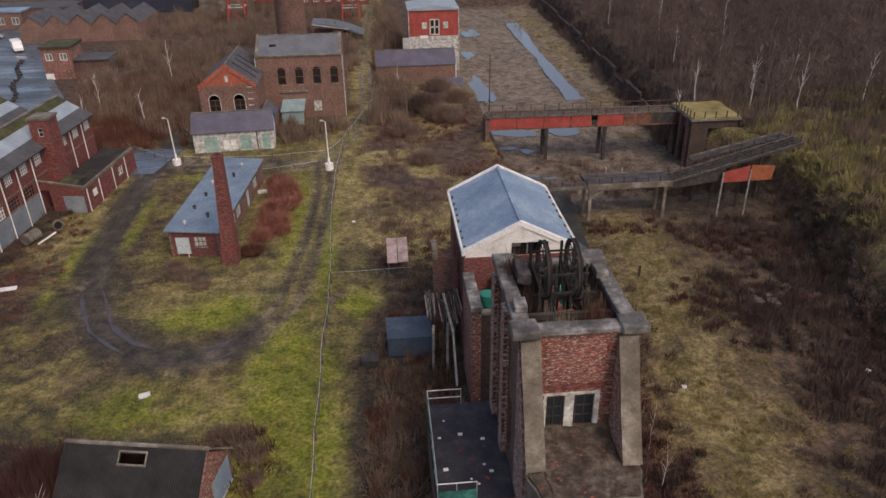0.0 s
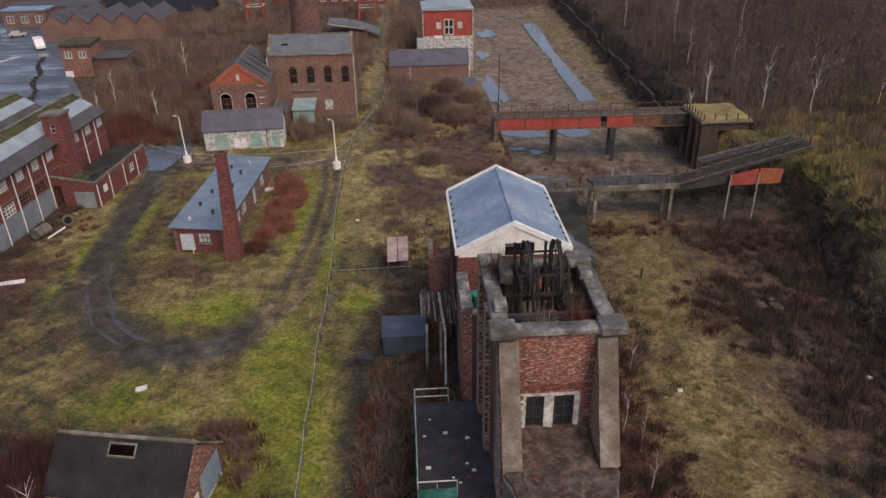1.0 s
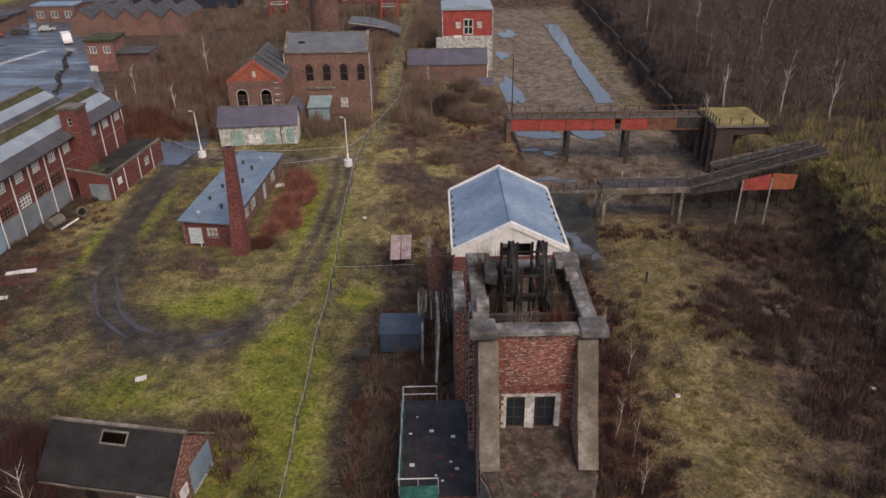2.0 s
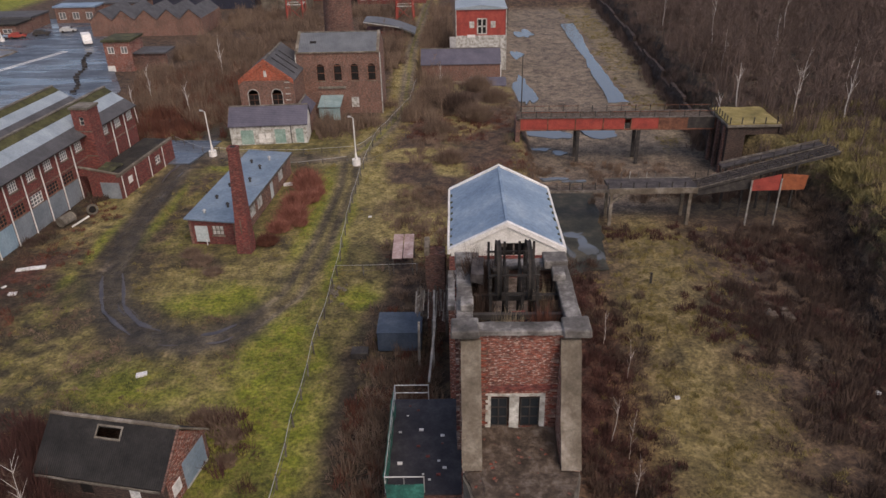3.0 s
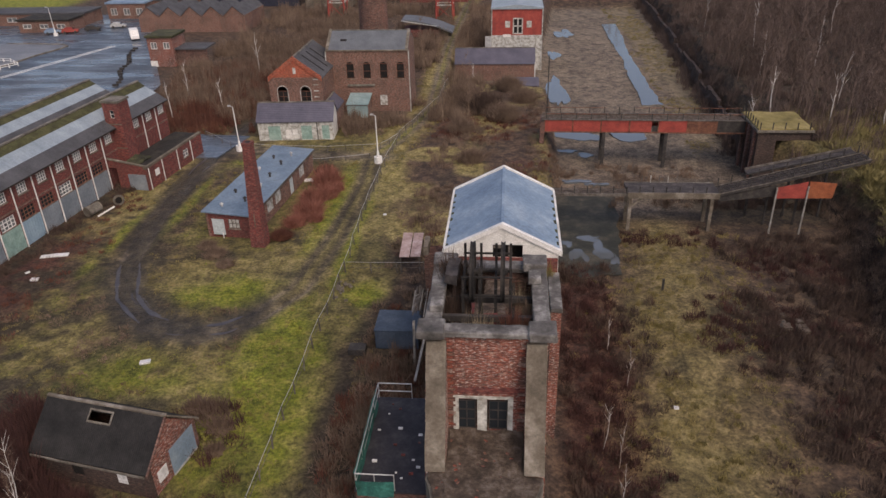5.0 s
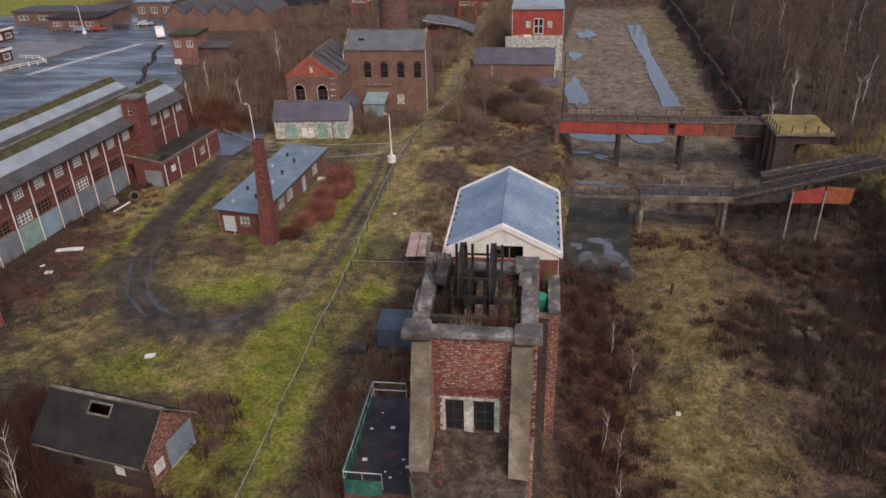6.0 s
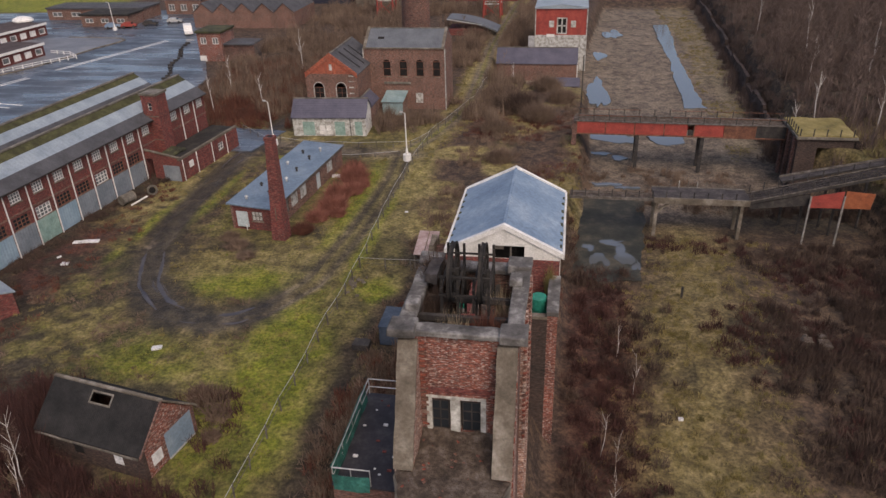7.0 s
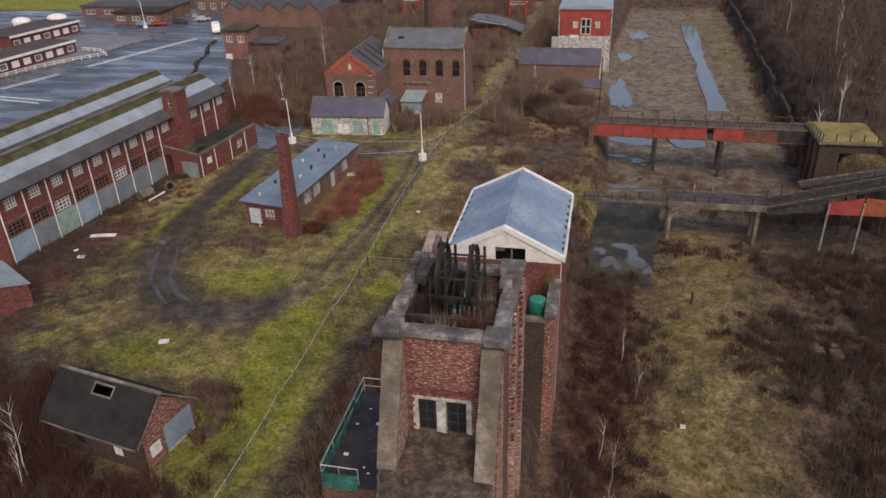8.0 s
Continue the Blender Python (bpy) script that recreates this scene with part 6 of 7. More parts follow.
part("pier_cap", rough_up(cube(-0.1, 0.35, -0.1, 1.9, 8.4, 9.3), 0.1, 0.6), M_CONCRETE, t)
t = thing("steel_container", "blue-grey steel container half hidden in scrub", "container", -6.0, 60.2, -0.05)
part("shell", cube(0, 3.9, 0, 3.3, 0.1, 2.0, 0.04), M_NAVY, t)
part("roof", rough_up(cube(-0.05, 3.95, -0.05, 3.35, 2.0, 2.1), 0.02, 1.0), M_NAVY, t)
part("door", cube(0.2, 1.8, -0.06, -0.004, 0.2, 1.9), M_NAVY, t)
part("crate", rough_up(cube(-2.3, -0.8, -1.0, 0.1, 0.0, 0.6), 0.05, 0.7), M_STEEL, t)
t = thing("tin_shelter", "small shelter with pinkish tin roof sheets", "shelter", -5.7, 74.2, 0)
for k in range(2):
    part("roof_sheet", prism(bmesh.new(), [(-0.1 + 0.1 * k, 1.9), (3.9, 2.75), (3.9, 2.82), (-0.1 + 0.1 * k, 1.97)], 'x', 1.15 * k, 1.15 * k + 1.05), worn("pink_tin", (0.25, 0.16, 0.14), (0.42, 0.31, 0.28), (0.58, 0.48, 0.45), 1.0, 6.0, 0.6), t)
for x, y, h in ((0.1, 0.1, 1.9), (2.1, 0.1, 1.9), (0.1, 3.7, 2.7), (2.1, 3.7, 2.7)):
    part("post", cube(x - 0.06, x + 0.06, y - 0.06, y + 0.06, -0.1, h), M_TIMBER, t)


# ---------------------------------------------------------------- lamps, fences, litter
def lamp_post(x, y, lean, h):
    t = thing("yard_lamp", "pale lamp post set in a white concrete drum", "street lamp", x, y, h1(x, y), 0, "yard lamps")
    part("base_drum", tube(bmesh.new(), (0, 0, -0.1), (0, 0, 0.85), 0.62, 0.58, 16), M_WHITE, t, "white-painted concrete base")
    part("collar", tube(bmesh.new(), (0, 0, 0.85), (0, 0, 1.7), 0.22, 0.14, 12), M_WHITE, t)
    part("pole", tube(bmesh.new(), (0, 0, 0.8), (lean, 0, h), 0.10, 0.07, 10), M_WHITE, t)
    part("arm", tube(bmesh.new(), (lean, 0, h), (lean - 0.35, -0.1, h + 0.25), 0.06, 0.05, 8), M_GALV, t)
    part("lantern", cube(lean - 0.75, lean - 0.3, -0.22, 0.05, h + 0.12, h + 0.34, 0.05), M_GALV, t)


lamp_post(-13.45, 106.9, 0.0, 7.0)
lamp_post(-36.0, 111.5, -0.12, 6.9)


def wire_fence(pts, gap, label, h=1.4, heavy=0.018):
    t = thing("wire_fence", label, "fence", pts[0][0], pts[0][1], h1(*pts[0]), 0, "yard fences")
    ox, oy, oz = pts[0][0], pts[0][1], h1(*pts[0])
    posts = []
    for (ax, ay), (bx, by) in zip(pts, pts[1:]):
        n = max(1, round(math.hypot(bx - ax, by - ay) / gap))
        posts += [(ax + (bx - ax) * k / n, ay + (by - ay) * k / n) for k in range(n)]
    posts.append(pts[-1])
    r = random.Random(len(posts))
    tops = []
    for x, y in posts:
        z = h1(x, y)
        dx, dy = r.uniform(-.12, .12), r.uniform(-.1, .1)
        part("fence_post", beam(bmesh.new(), (x - ox, y - oy, z - oz - 0.3), (x - ox + dx, y - oy + dy, z - oz + h), 0.1), M_TIMBER, t)
        tops.append((x - ox + dx, y - oy + dy, z - oz + h - 0.05))
    for f, m in ((1.0, M_GALV), (0.55, M_GALV)):
        bm = bmesh.new()
        for p, q in zip(tops, tops[1:]):
            tube(bm, (p[0], p[1], p[2] - (1 - f) * h), (q[0], q[1], q[2] - (1 - f) * h), heavy, heavy, 4, False)
        part("wire", bm, M_GALV if f == 1.0 else M_TIMBER, t)
    return t


wire_fence([(-11.4, 30), (-11.6, 44), (-11.7, 60), (-11.6, 74), (-12.3, 90), (-12.2, 105), (-11.6, 117), (-7.2, 137), (-6.6, 150)], 3.0, "sagging wire fence on old posts along the track", 1.4, 0.024)
wire_fence([(-11.6, 74), (-3.2, 74.2)], 2.8, "short wire fence across the scrub to the shelter")
wire_fence([(-44, 118), (-38, 112.8), (-30, 111.3), (-22, 111.0), (-14, 112.2), (-12, 117)], 2.6, "low rail fence across the yard before the cottage", 1.0, 0.03)
wire_fence([(-31, 106.5), (-22, 106.5), (-15, 108.5)], 3.0, "low rail along the lane", 0.7, 0.03)


def litter(x, y, sx, sy, sz, rz, label, name="litter", m=None):
    ob = part(name, rough_up(cube(-sx, sx, -sy, sy, 0, sz), 0.06, 0.4), m or M_LITTER)
    ob.matrix_world = pose(x, y, h1(x, y) - 0.02, 0, 0, rz)
    tagged(ob, label, "litter")


litter(-26.2, 57.2, 0.45, 0.25, 0.2, 20, "white plastic sack lying on the grass", "sack")
litter(-45.0, 71.0, 0.4, 0.25, 0.2, 10, "white plastic lump in dead growth")
litter(-45.9, 76.4, 1.5, 0.35, 0.18, 15, "pile of broken white boards on the ground", "board_pile")
litter(-46.7, 72.4, 0.25, 0.12, 0.15, 60, "scrap of white plastic in dead growth")
litter(20.3, 57.6, 0.2, 0.15, 0.2, 0, "small white scrap in the straw grass")
litter(38.0, 58.2, 0.25, 0.2, 0.2, 30, "small white scrap in brown scrub")
litter(-9.6, 88.5, 0.2, 0.15, 0.15, 0, "small pale scrap beside the track")
litter(-22.0, 99.3, 0.6, 0.35, 0.25, 10, "pale sack beside the hut")
for k in range(22):
    a = random.Random(k)
    litter(-11.2 + a.uniform(-.9, .9), 70.2 + a.uniform(-2, 2), a.uniform(.08, .22), a.uniform(.08, .2), a.uniform(.08, .25), a.uniform(0, 90), "pale broken stone lying in grass", "stone", M_CONCRETE)
t = thing("concrete_pipe", "short concrete pipe end by the workshop", "pipe", -47.2, 87.6, 0.35, 70)
part("barrel", tube(bmesh.new(), (-0.9, 0, 0.35), (0.9, 0, 0.35), 0.65, 0.65, 16), M_CONCRETE_DARK, t)
part("rim", tube(bmesh.new(), (0.9, 0, 0.35), (1.05, 0, 0.35), 0.72, 0.72, 16), M_CONCRETE, t)
t = thing("old_tyre", "old tyre standing by the workshop", "tyre", -45.2, 90.6, 0.05, 40)
bm = bmesh.new()
for k in range(18):
    a, b = 2 * math.pi * k / 18, 2 * math.pi * (k + 1) / 18
    beam(bm, (0.6 * math.cos(a), 0, 0.65 + 0.6 * math.sin(a)), (0.6 * math.cos(b), 0, 0.65 + 0.6 * math.sin(b)), 0.28, 0.2)
part("tread", bm, M_CONCRETE_DARK, t)
part("inner_rim", tube(bmesh.new(), (0, -0.08, 0.65), (0, 0.08, 0.65), 0.42, 0.42, 14), M_DARK, t)
t = thing("leaning_plank", "white plank leaning by the workshop", "plank", -46.2, 86.8, 0)
part("plank_body", beam(bmesh.new(), (0, 0, 0.1), (1.7, 1.4, 0.9), 0.16), M_WHITE, t)
t = thing("marker_post", "dark wooden post standing in straw grass", "post", 22.5, 76.7, h1(22.5, 76.7))
part("post_shaft", rough_up(cube(-0.11, 0.11, -0.11, 0.11, -0.2, 1.35), 0.02, 0.5), M_STEEL, t)
t = thing("scrap_heap", "heap of grey rubble and dark scrap in scrub", "heap", 33.0, 71.5, h1(33, 71.5))
for k in range(14):
    a = random.Random(k + 50)
    x, y, s = a.uniform(-1.8, 2.2), a.uniform(-1.8, 1.2), a.uniform(0.2, 0.5)
    part("lump", rough_up(cube(x - s, x + s, y - s, y + s, -0.1, s * a.uniform(0.5, 1.0)), 0.1, 0.3), (M_RUBBLE, M_STEEL, M_RUBBLE)[k % 3], t)


# ---------------------------------------------------------------- the far side of the site
def far_block(name, label, x0, x1, y0, y1, h, wall, roof, cols=0, rows=1, saw=0, z0=1.2):
    t = thing(name, label, "building", x0, y0, 0)
    w, d = x1 - x0, y1 - y0
    holes = []
    if cols:
        step_x, step_z = w / cols, (h - z0) / rows
        holes = [(step_x * (c + 0.25), step_x * (c + 0.75), z0 + step_z * r, z0 + step_z * (r + 0.6)) for c in range(cols) for r in range(rows)]
    part("front_wall", holed_wall(bmesh.new(), 'x', 0, w, 0, 0.4, 0, h, holes), wall, t)
    for a, b, lo, hi in holes:
        window(t, 'x', a, b, 0.0, lo, hi, 2, 1, M_WHITE, 0.12, M_GLASS_OLD)
    part("side_wall", cube(0, 0.4, 0.4, d, 0, h), wall, t)
    part("side_wall", cube(w - 0.4, w, 0.4, d, 0, h), wall, t)
    part("rear_wall", cube(0.4, w - 0.4, d - 0.4, d, 0, h), wall, t)
    if saw:
        for k in range(saw):
            a, b = w * k / saw, w * (k + 1) / saw
            m = (a + b) / 2
            part("gable", prism(bmesh.new(), [(a, h), (b, h), (m, h + 2.3)], 'y', 0.02, 0.4), wall, t)
            part("roof_slope", prism(bmesh.new(), [(a, h - 0.05), (m, h + 2.5), (m, h + 2.35), (a + 0.05, h - 0.2)], 'y', -0.2, d), roof, t)
            part("roof_slope", prism(bmesh.new(), [(b, h - 0.05), (m, h + 2.5), (m, h + 2.35), (b - 0.05, h - 0.2)], 'y', -0.2, d), roof, t)
    else:
        part("roof", rough_up(cube(-0.3, w + 0.3, -0.3, d + 0.3, h, h + 0.45), 0.03, 4.0), roof, t)
    return t


t = far_block("gate_house", "tall orange brick gate house with a mossy flat roof", -75.2, -69.4, 166, 173, 6.4, M_BRICK, M_MOSS_DARK, 2, 1, 0, 3.9)
part("wing_wall", cube(5.8, 13, 1, 1.4, 0, 3.6), M_BRICK_DARK, t)
part("wing_roof", cube(5.8, 13, 0.6, 7, 3.6, 3.9), M_SHEET_DARK, t)
part("base_render", cube(-0.04, 1.6, -0.06, -0.004, 0, 1.3), M_RENDER, t, "pale rendered patch")
far_block("terrace_workshop", "row of brick gables with dark slate roofs", -96, -66, 205, 222, 4.4, M_BRICK_BROWN, M_SHEET_DARK, 0, 1, 5)
far_block("dark_hall", "huge dark blue sheeted hall", -96, -62, 246, 290, 9, worn("navy_sheet", (0.02, 0.022, 0.035), (0.03, 0.033, 0.05), (0.05, 0.05, 0.07), 0.2, 2, 0.5), M_SHEET_DARK)
far_block("grey_works", "pale grey works with a white roof edge", -58.5, -44.5, 240, 252, 5.2, M_CONCRETE, M_WHITE, 0)
far_block("brick_works", "dark red brick works behind trees", -61, -33, 258, 275, 12, M_BRICK_RED, M_SHEET_DARK, 8, 3)
far_block("brick_works", "dark red brick works behind trees", -30, -8, 250, 270, 14, M_BRICK_RED, M_SHEET_DARK, 6, 3)
far_block("grey_store", "long low store with a grey roof", -118, -93, 232, 242, 4.4, M_BRICK_BROWN, M_SHEET_DARK, 4)
far_block("grey_store", "long low store with a grey roof", -150, -118, 216, 226, 3.4, M_BRICK_BROWN, M_SHEET_DARK, 5)
far_block("brick_store", "low brick building with dark roofs", -132, -117, 206, 214, 3.2, M_BRICK_BROWN, M_ROOF_BLACK, 3)
far_block("blue_store", "low store with a pale blue roof", -116, -104, 226, 232, 4.5, M_BRICK_BROWN, M_FELT_BLUE, 3)


def pavilion(x0, x1, y0, y1, h):
    t = thing("pavilion", "long low dark red pavilion with white panels and windows", "pavilion", x0, y0, 0, -8)
    w, d = x1 - x0, y1 - y0
    n = 7
    holes = [(d * (k + 0.16) / n, d * (k + 0.8) / n, 0.7, 2.2) for k in range(n)]
    part("front_wall", holed_wall(bmesh.new(), 'y', 0, d, w - 0.3, w, 0, h, holes), worn("maroon_cladding", (0.07, 0.025, 0.022), (0.11, 0.035, 0.03), (0.15, 0.05, 0.04), 0.5, 4), t)
    for a, b, lo, hi in holes:
        window(t, 'y', a, b, w, lo, hi, 1, 1, M_WHITE, 0.2, M_WHITE if int(a * 7) % 3 else M_GLASS_OLD, None, 1)
    part("end_wall", cube(0, w - 0.3, 0, 0.3, 0, h), M_BRICK_RED, t)
    part("end_wall", cube(0, w - 0.3, d - 0.3, d, 0, h), M_BRICK_RED, t)
    part("fascia", cube(w + 0.02, w + 0.3, -0.3, d + 0.3, h - 0.25, h + 0.3), M_WHITE, t, "white fascia board")
    part("roof", cube(-0.3, w + 0.02, -0.3, d + 0.3, h - 0.05, h + 0.2), worn("brown_felt", (0.04, 0.03, 0.028), (0.07, 0.05, 0.045), (0.1, 0.08, 0.07), 0.3, 3), t)


pavilion(-131, -121, 148, 171, 3.0)
pavilion(-150, -138, 173, 196, 3.2)
for x, y, s in ((-150, 190, 2.2), (-143, 196, 2.4)):
    bm = bmesh.new()
    bmesh.ops.create_uvsphere(bm, u_segments=18, v_segments=10, radius=1)
    for v in bm.verts:
        v.co = Vector((v.co.x * s * 1.3, v.co.y * s, max(v.co.z, -0.1) * 1.3))
    dome = part("marquee", bm, M_WHITE, None, smooth=True)
    part("skirt", tube(bmesh.new(), (0, 0, -3.6), (0, 0, 0), 2.2, 2.3, 18), M_WHITE, dome)
    dome.matrix_world = pose(x, y, 3.6)
    tagged(dome, "white domed marquee beyond the pavilions", "marquee")

t = thing("white_rail_fence", "white post and rail fence along the road", "fence", -118.5, 143, 0)
pts = [(0, 0), (2.5, 9), (6.5, 17), (11, 23.5), (7, 27), (1, 28)]
for (ax, ay), (bx, by) in zip(pts, pts[1:]):
    n = max(2, round(math.hypot(bx - ax, by - ay) / 2.2))
    for k in range(n):
        part("fence_post", cube(ax + (bx - ax) * k / n - 0.09, ax + (bx - ax) * k / n + 0.09, ay + (by - ay) * k / n - 0.09, ay + (by - ay) * k / n + 0.09, 0, 1.15), M_WHITE, t)
    for z in (0.6, 1.05):
        part("rail", beam(bmesh.new(), (ax, ay, z), (bx, by, z), 0.1), M_WHITE, t)
island = [(-118.2, 143.3), (-112.5, 157.4), (-110.6, 168), (-109.6, 177), (-107.6, 184.5), (-107.6, 187.6), (-110, 189.4), (-115, 190), (-126, 190.7), (-140, 184), (-150, 170), (-134, 146)]
sheet("pavement_island", island, 0.26, 0.3, worn("pale_wet_paving", (0.10, 0.105, 0.115), (0.155, 0.16, 0.17), (0.23, 0.23, 0.235), 0.15, 2.5, 0.5, bump=0.1), "pale paved apron before the pavilions", "pavement")
bm = bmesh.new()
for p, q in zip(island[:8], island[1:9]):
    beam(bm, (p[0], p[1], 0.24), (q[0], q[1], 0.24), 0.5, 0.3)
tagged(part("kerb", bm, M_CONCRETE), "pale concrete kerb round the paved apron", "kerb", "", "structure")
for a, b in (((-105.6, 155.7), (-95.5, 187.5)), ((-104.6, 155.5), (-94.5, 187.3)), ((-111.9, 136), (-107.7, 148.7)), ((-110.9, 135.6), (-106.7, 148.3)), ((-107.1, 130.5), (-93.7, 128.7)), ((-106.6, 128.6), (-95, 126.8))):
    tagged(part("road_marking", beam(bmesh.new(), (a[0], a[1], 0.168), (b[0], b[1], 0.168), 0.36, 0.02), M_WHITE), "worn white line on the asphalt", "road marking", "", "structure")
for k in range(16):
    x, y = -75.2 - 0.84 * k + 0.5 * math.sin(k * 0.9), 149 + 2.3 * k
    ob = part("kerb_stone", rough_up(cube(-0.5, 0.5, -0.28, 0.28, 0, 0.45), 0.12, 0.4), M_STEEL)
    ob.matrix_world = pose(x, y, 0.14, 0, 0, 37 * k)
    tagged(ob, "dark boulder lining the car park edge", "boulder", "boulders along the car park")


def vehicle(x, y, rz, paint, label, name, l=4.3, w=1.8, h=1.45):
    t = thing(name, label, name.replace("_", " "), x, y, 0.16, rz)
    if name == "van":
        prof = [(-l / 2, 0.4), (l / 2, 0.4), (l / 2, 1.0), (l / 2 - 0.6, 1.2), (l / 2 - 1.2, h), (-l / 2, h)]
    else:
        prof = [(-l / 2, 0.35), (l / 2, 0.35), (l / 2, 0.8), (l / 2 - 1.1, 0.95), (l / 2 - 1.8, h), (-l / 2 + 0.8, h), (-l / 2, 0.95)]
    bm = prism(bmesh.new(), prof, 'y', -w / 2, w / 2)
    bmesh.ops.bevel(bm, geom=bm.edges[:], offset=0.08, segments=2, affect='EDGES')
    part("body", bm, paint, t)
    part("windscreen", beam(bmesh.new(), (l / 2 - 1.05, 0, h * 0.72), (l / 2 - 1.45, 0, h * 0.93), w * 0.84, 0.06), M_GLASS, t)
    for sx in (-1, 1):
        for sy in (-1, 1):
            part("wheel", tube(bmesh.new(), (sx * l * 0.31, sy * (w / 2 - 0.2), 0.34), (sx * l * 0.31, sy * (w / 2 + 0.02), 0.34), 0.34, 0.34, 14), M_STEEL, t)


vehicle(-93.5, 196, -60, M_WHITE, "white van parked at the edge of the car park", "van", 5.6, 2.1, 2.5)
vehicle(-116.5, 205, 20, M_RED_PAINT, "red car parked by the far buildings", "car")
vehicle(-111.5, 208, 20, M_STEEL, "dark car parked by the far buildings", "car")
vehicle(-121, 204, 25, M_FELT_BLUE, "blue-grey car parked by the far buildings", "car")
vehicle(-106, 212, 15, M_GALV, "silver car parked by the far buildings", "car")
lamp_post(-118.5, 201, -0.2, 7.5)


def round_chimney():
    t = thing("great_chimney", "huge round brick chimney rising out of sight", "chimney", -23.2, 164, 0)
    part("stack_shaft", tube(bmesh.new(), (0, 0, 5.2), (0, 0, 46), 3.1, 2.3, 40), M_BRICK_DARK, t)
    part("plinth", cube(-3.8, 3.8, -3.8, 3.8, 0, 5.2, 0.1), M_BRICK_RED, t)
    part("band", tube(bmesh.new(), (0, 0, 5.2), (0, 0, 5.7), 3.4, 3.4, 40), M_BRICK_BROWN, t)


round_chimney()


def lattice_headframe(x, y, h):
    t = thing("steel_headframe", "red steel lattice headframe far behind", "headframe", x, y, 0, 0, "far headframes")
    legs = ((-2.4, -2.4), (2.4, -2.4), (2.4, 2.4), (-2.4, 2.4))
    for lx, ly in legs:
        part("leg", beam(bmesh.new(), (lx, ly, 0), (lx * 0.7, ly * 0.7, h), 0.4), M_RED_PAINT, t)
    for k in range(5):
        z = h * (k + 1) / 5
        f = 1 - 0.3 * (k + 1) / 5
        for (ax, ay), (bx, by) in zip(legs, legs[1:] + legs[:1]):
            part("tie", beam(bmesh.new(), (ax * f, ay * f, z), (bx * f, by * f, z), 0.25), M_PEELING, t)
            part("brace", beam(bmesh.new(), (ax * f, ay * f, z), (bx * (f + .06), by * (f + .06), z - h / 5), 0.18), M_RED_PAINT, t)


lattice_headframe(-45, 226, 22)
lattice_headframe(-13, 222, 20)
t = thing("curved_roof_shed", "low shed with a pale curved roof edge", "shed", -22, 196, 0)
bm = bmesh.new()
for k in range(10):
    a, b = k / 10, (k + 1) / 10
    prism(bm, [(13 * a, 4.2 - 3.0 * a * a), (13 * b, 4.2 - 3.0 * b * b), (13 * b, 3.8 - 3.0 * b * b), (13 * a, 3.8 - 3.0 * a * a)], 'y', 0, 8)
bmesh.ops.remove_doubles(bm, verts=bm.verts[:], dist=0.0005)
part("roof", bm, M_SHEET_GREY, t)
part("wall", cube(0.2, 9.5, 0.2, 7.6, 0, 1.6), M_BRICK_RED, t)
part("roof_edge", beam(bmesh.new(), (0, -0.1, 4.1), (9, -0.1, 2.7), 0.2), M_GALV, t)


# ---------------------------------------------------------------- growth
def twigs(px, py, pz, rad, tall, per, width, rs, spread=1.0, lift=0.0):
    """Thin bent twigs: each plant sends up per of them from its foot. Returns points and triangles."""
    n = len(px)
    N = n * per
    i = np.repeat(np.arange(n), per)
    a = rs.rand(N) * 2 * np.pi
    r0 = np.sqrt(rs.rand(N)) * rad[i] * 0.75
    bx, by = px[i] + np.cos(a) * r0, py[i] + np.sin(a) * r0
    bz = pz[i] + lift * tall[i] * rs.rand(N) * (1 - r0 / (rad[i] + 1e-6))
    b = rs.rand(N) * 2 * np.pi
    out = rs.rand(N) * rad[i] * 0.7 * spread
    ln = tall[i] * (0.35 + 0.65 * rs.rand(N)) * (1.05 - 0.6 * (r0 / (rad[i] + 1e-6)) ** 2)
    tx, ty, tz = bx + np.cos(b) * out + np.cos(a) * out * 0.4, by + np.sin(b) * out + np.sin(a) * out * 0.4, bz + ln
    c = rs.rand(N) * np.pi
    w = width * (0.6 + 0.8 * rs.rand(N))
    ox, oy = np.cos(c) * w, np.sin(c) * w
    P = np.stack([np.stack([bx - ox, by - oy, bz - 0.05], 1), np.stack([bx + ox, by + oy, bz - 0.05], 1), np.stack([tx, ty, tz], 1)], 1).reshape(-1, 3)
    return P, np.arange(3 * N).reshape(-1, 3)


def scatter(x0, x1, y0, y1, density, rs, keep):
    n = int((x1 - x0) * (y1 - y0) * density)
    x, y = x0 + rs.rand(n) * (x1 - x0), y0 + rs.rand(n) * (y1 - y0)
    k = keep(x, y) > rs.rand(n)
    return x[k], y[k]


HOUSES = ((-0.5, 10.8, 33.5, 72.0), (-3.6, 0.9, 38.7, 48), (-58, -46.2, 66, 114), (-49, -41.5, 94, 112), (-30.5, -21.6, 78.4, 107), (-35, -21.5, 115, 121.5), (-34.6, -24.8, 123, 138),
          (-26.5, -11.5, 127, 141), (1, 13, 175.5, 188), (-6.5, 11.5, 166, 174), (-28.5, -17.6, 41.5, 49.4), (-6.3, -1.8, 59.8, 63.8), (39.8, 47.8, 108.8, 118), (11.4, 19.6, 83, 104),
          (20, 50, 92, 99.2), (-27, -19.3, 160, 168), (-78, -60, 164, 174), (-52, -43.5, 56, 63), (-30, -8, 195, 205), (-240, -66, 150, 262), (-240, -62, 84, 150), (-46, -36, 108, 119), (10.5, 41.5, 115, 119.2))


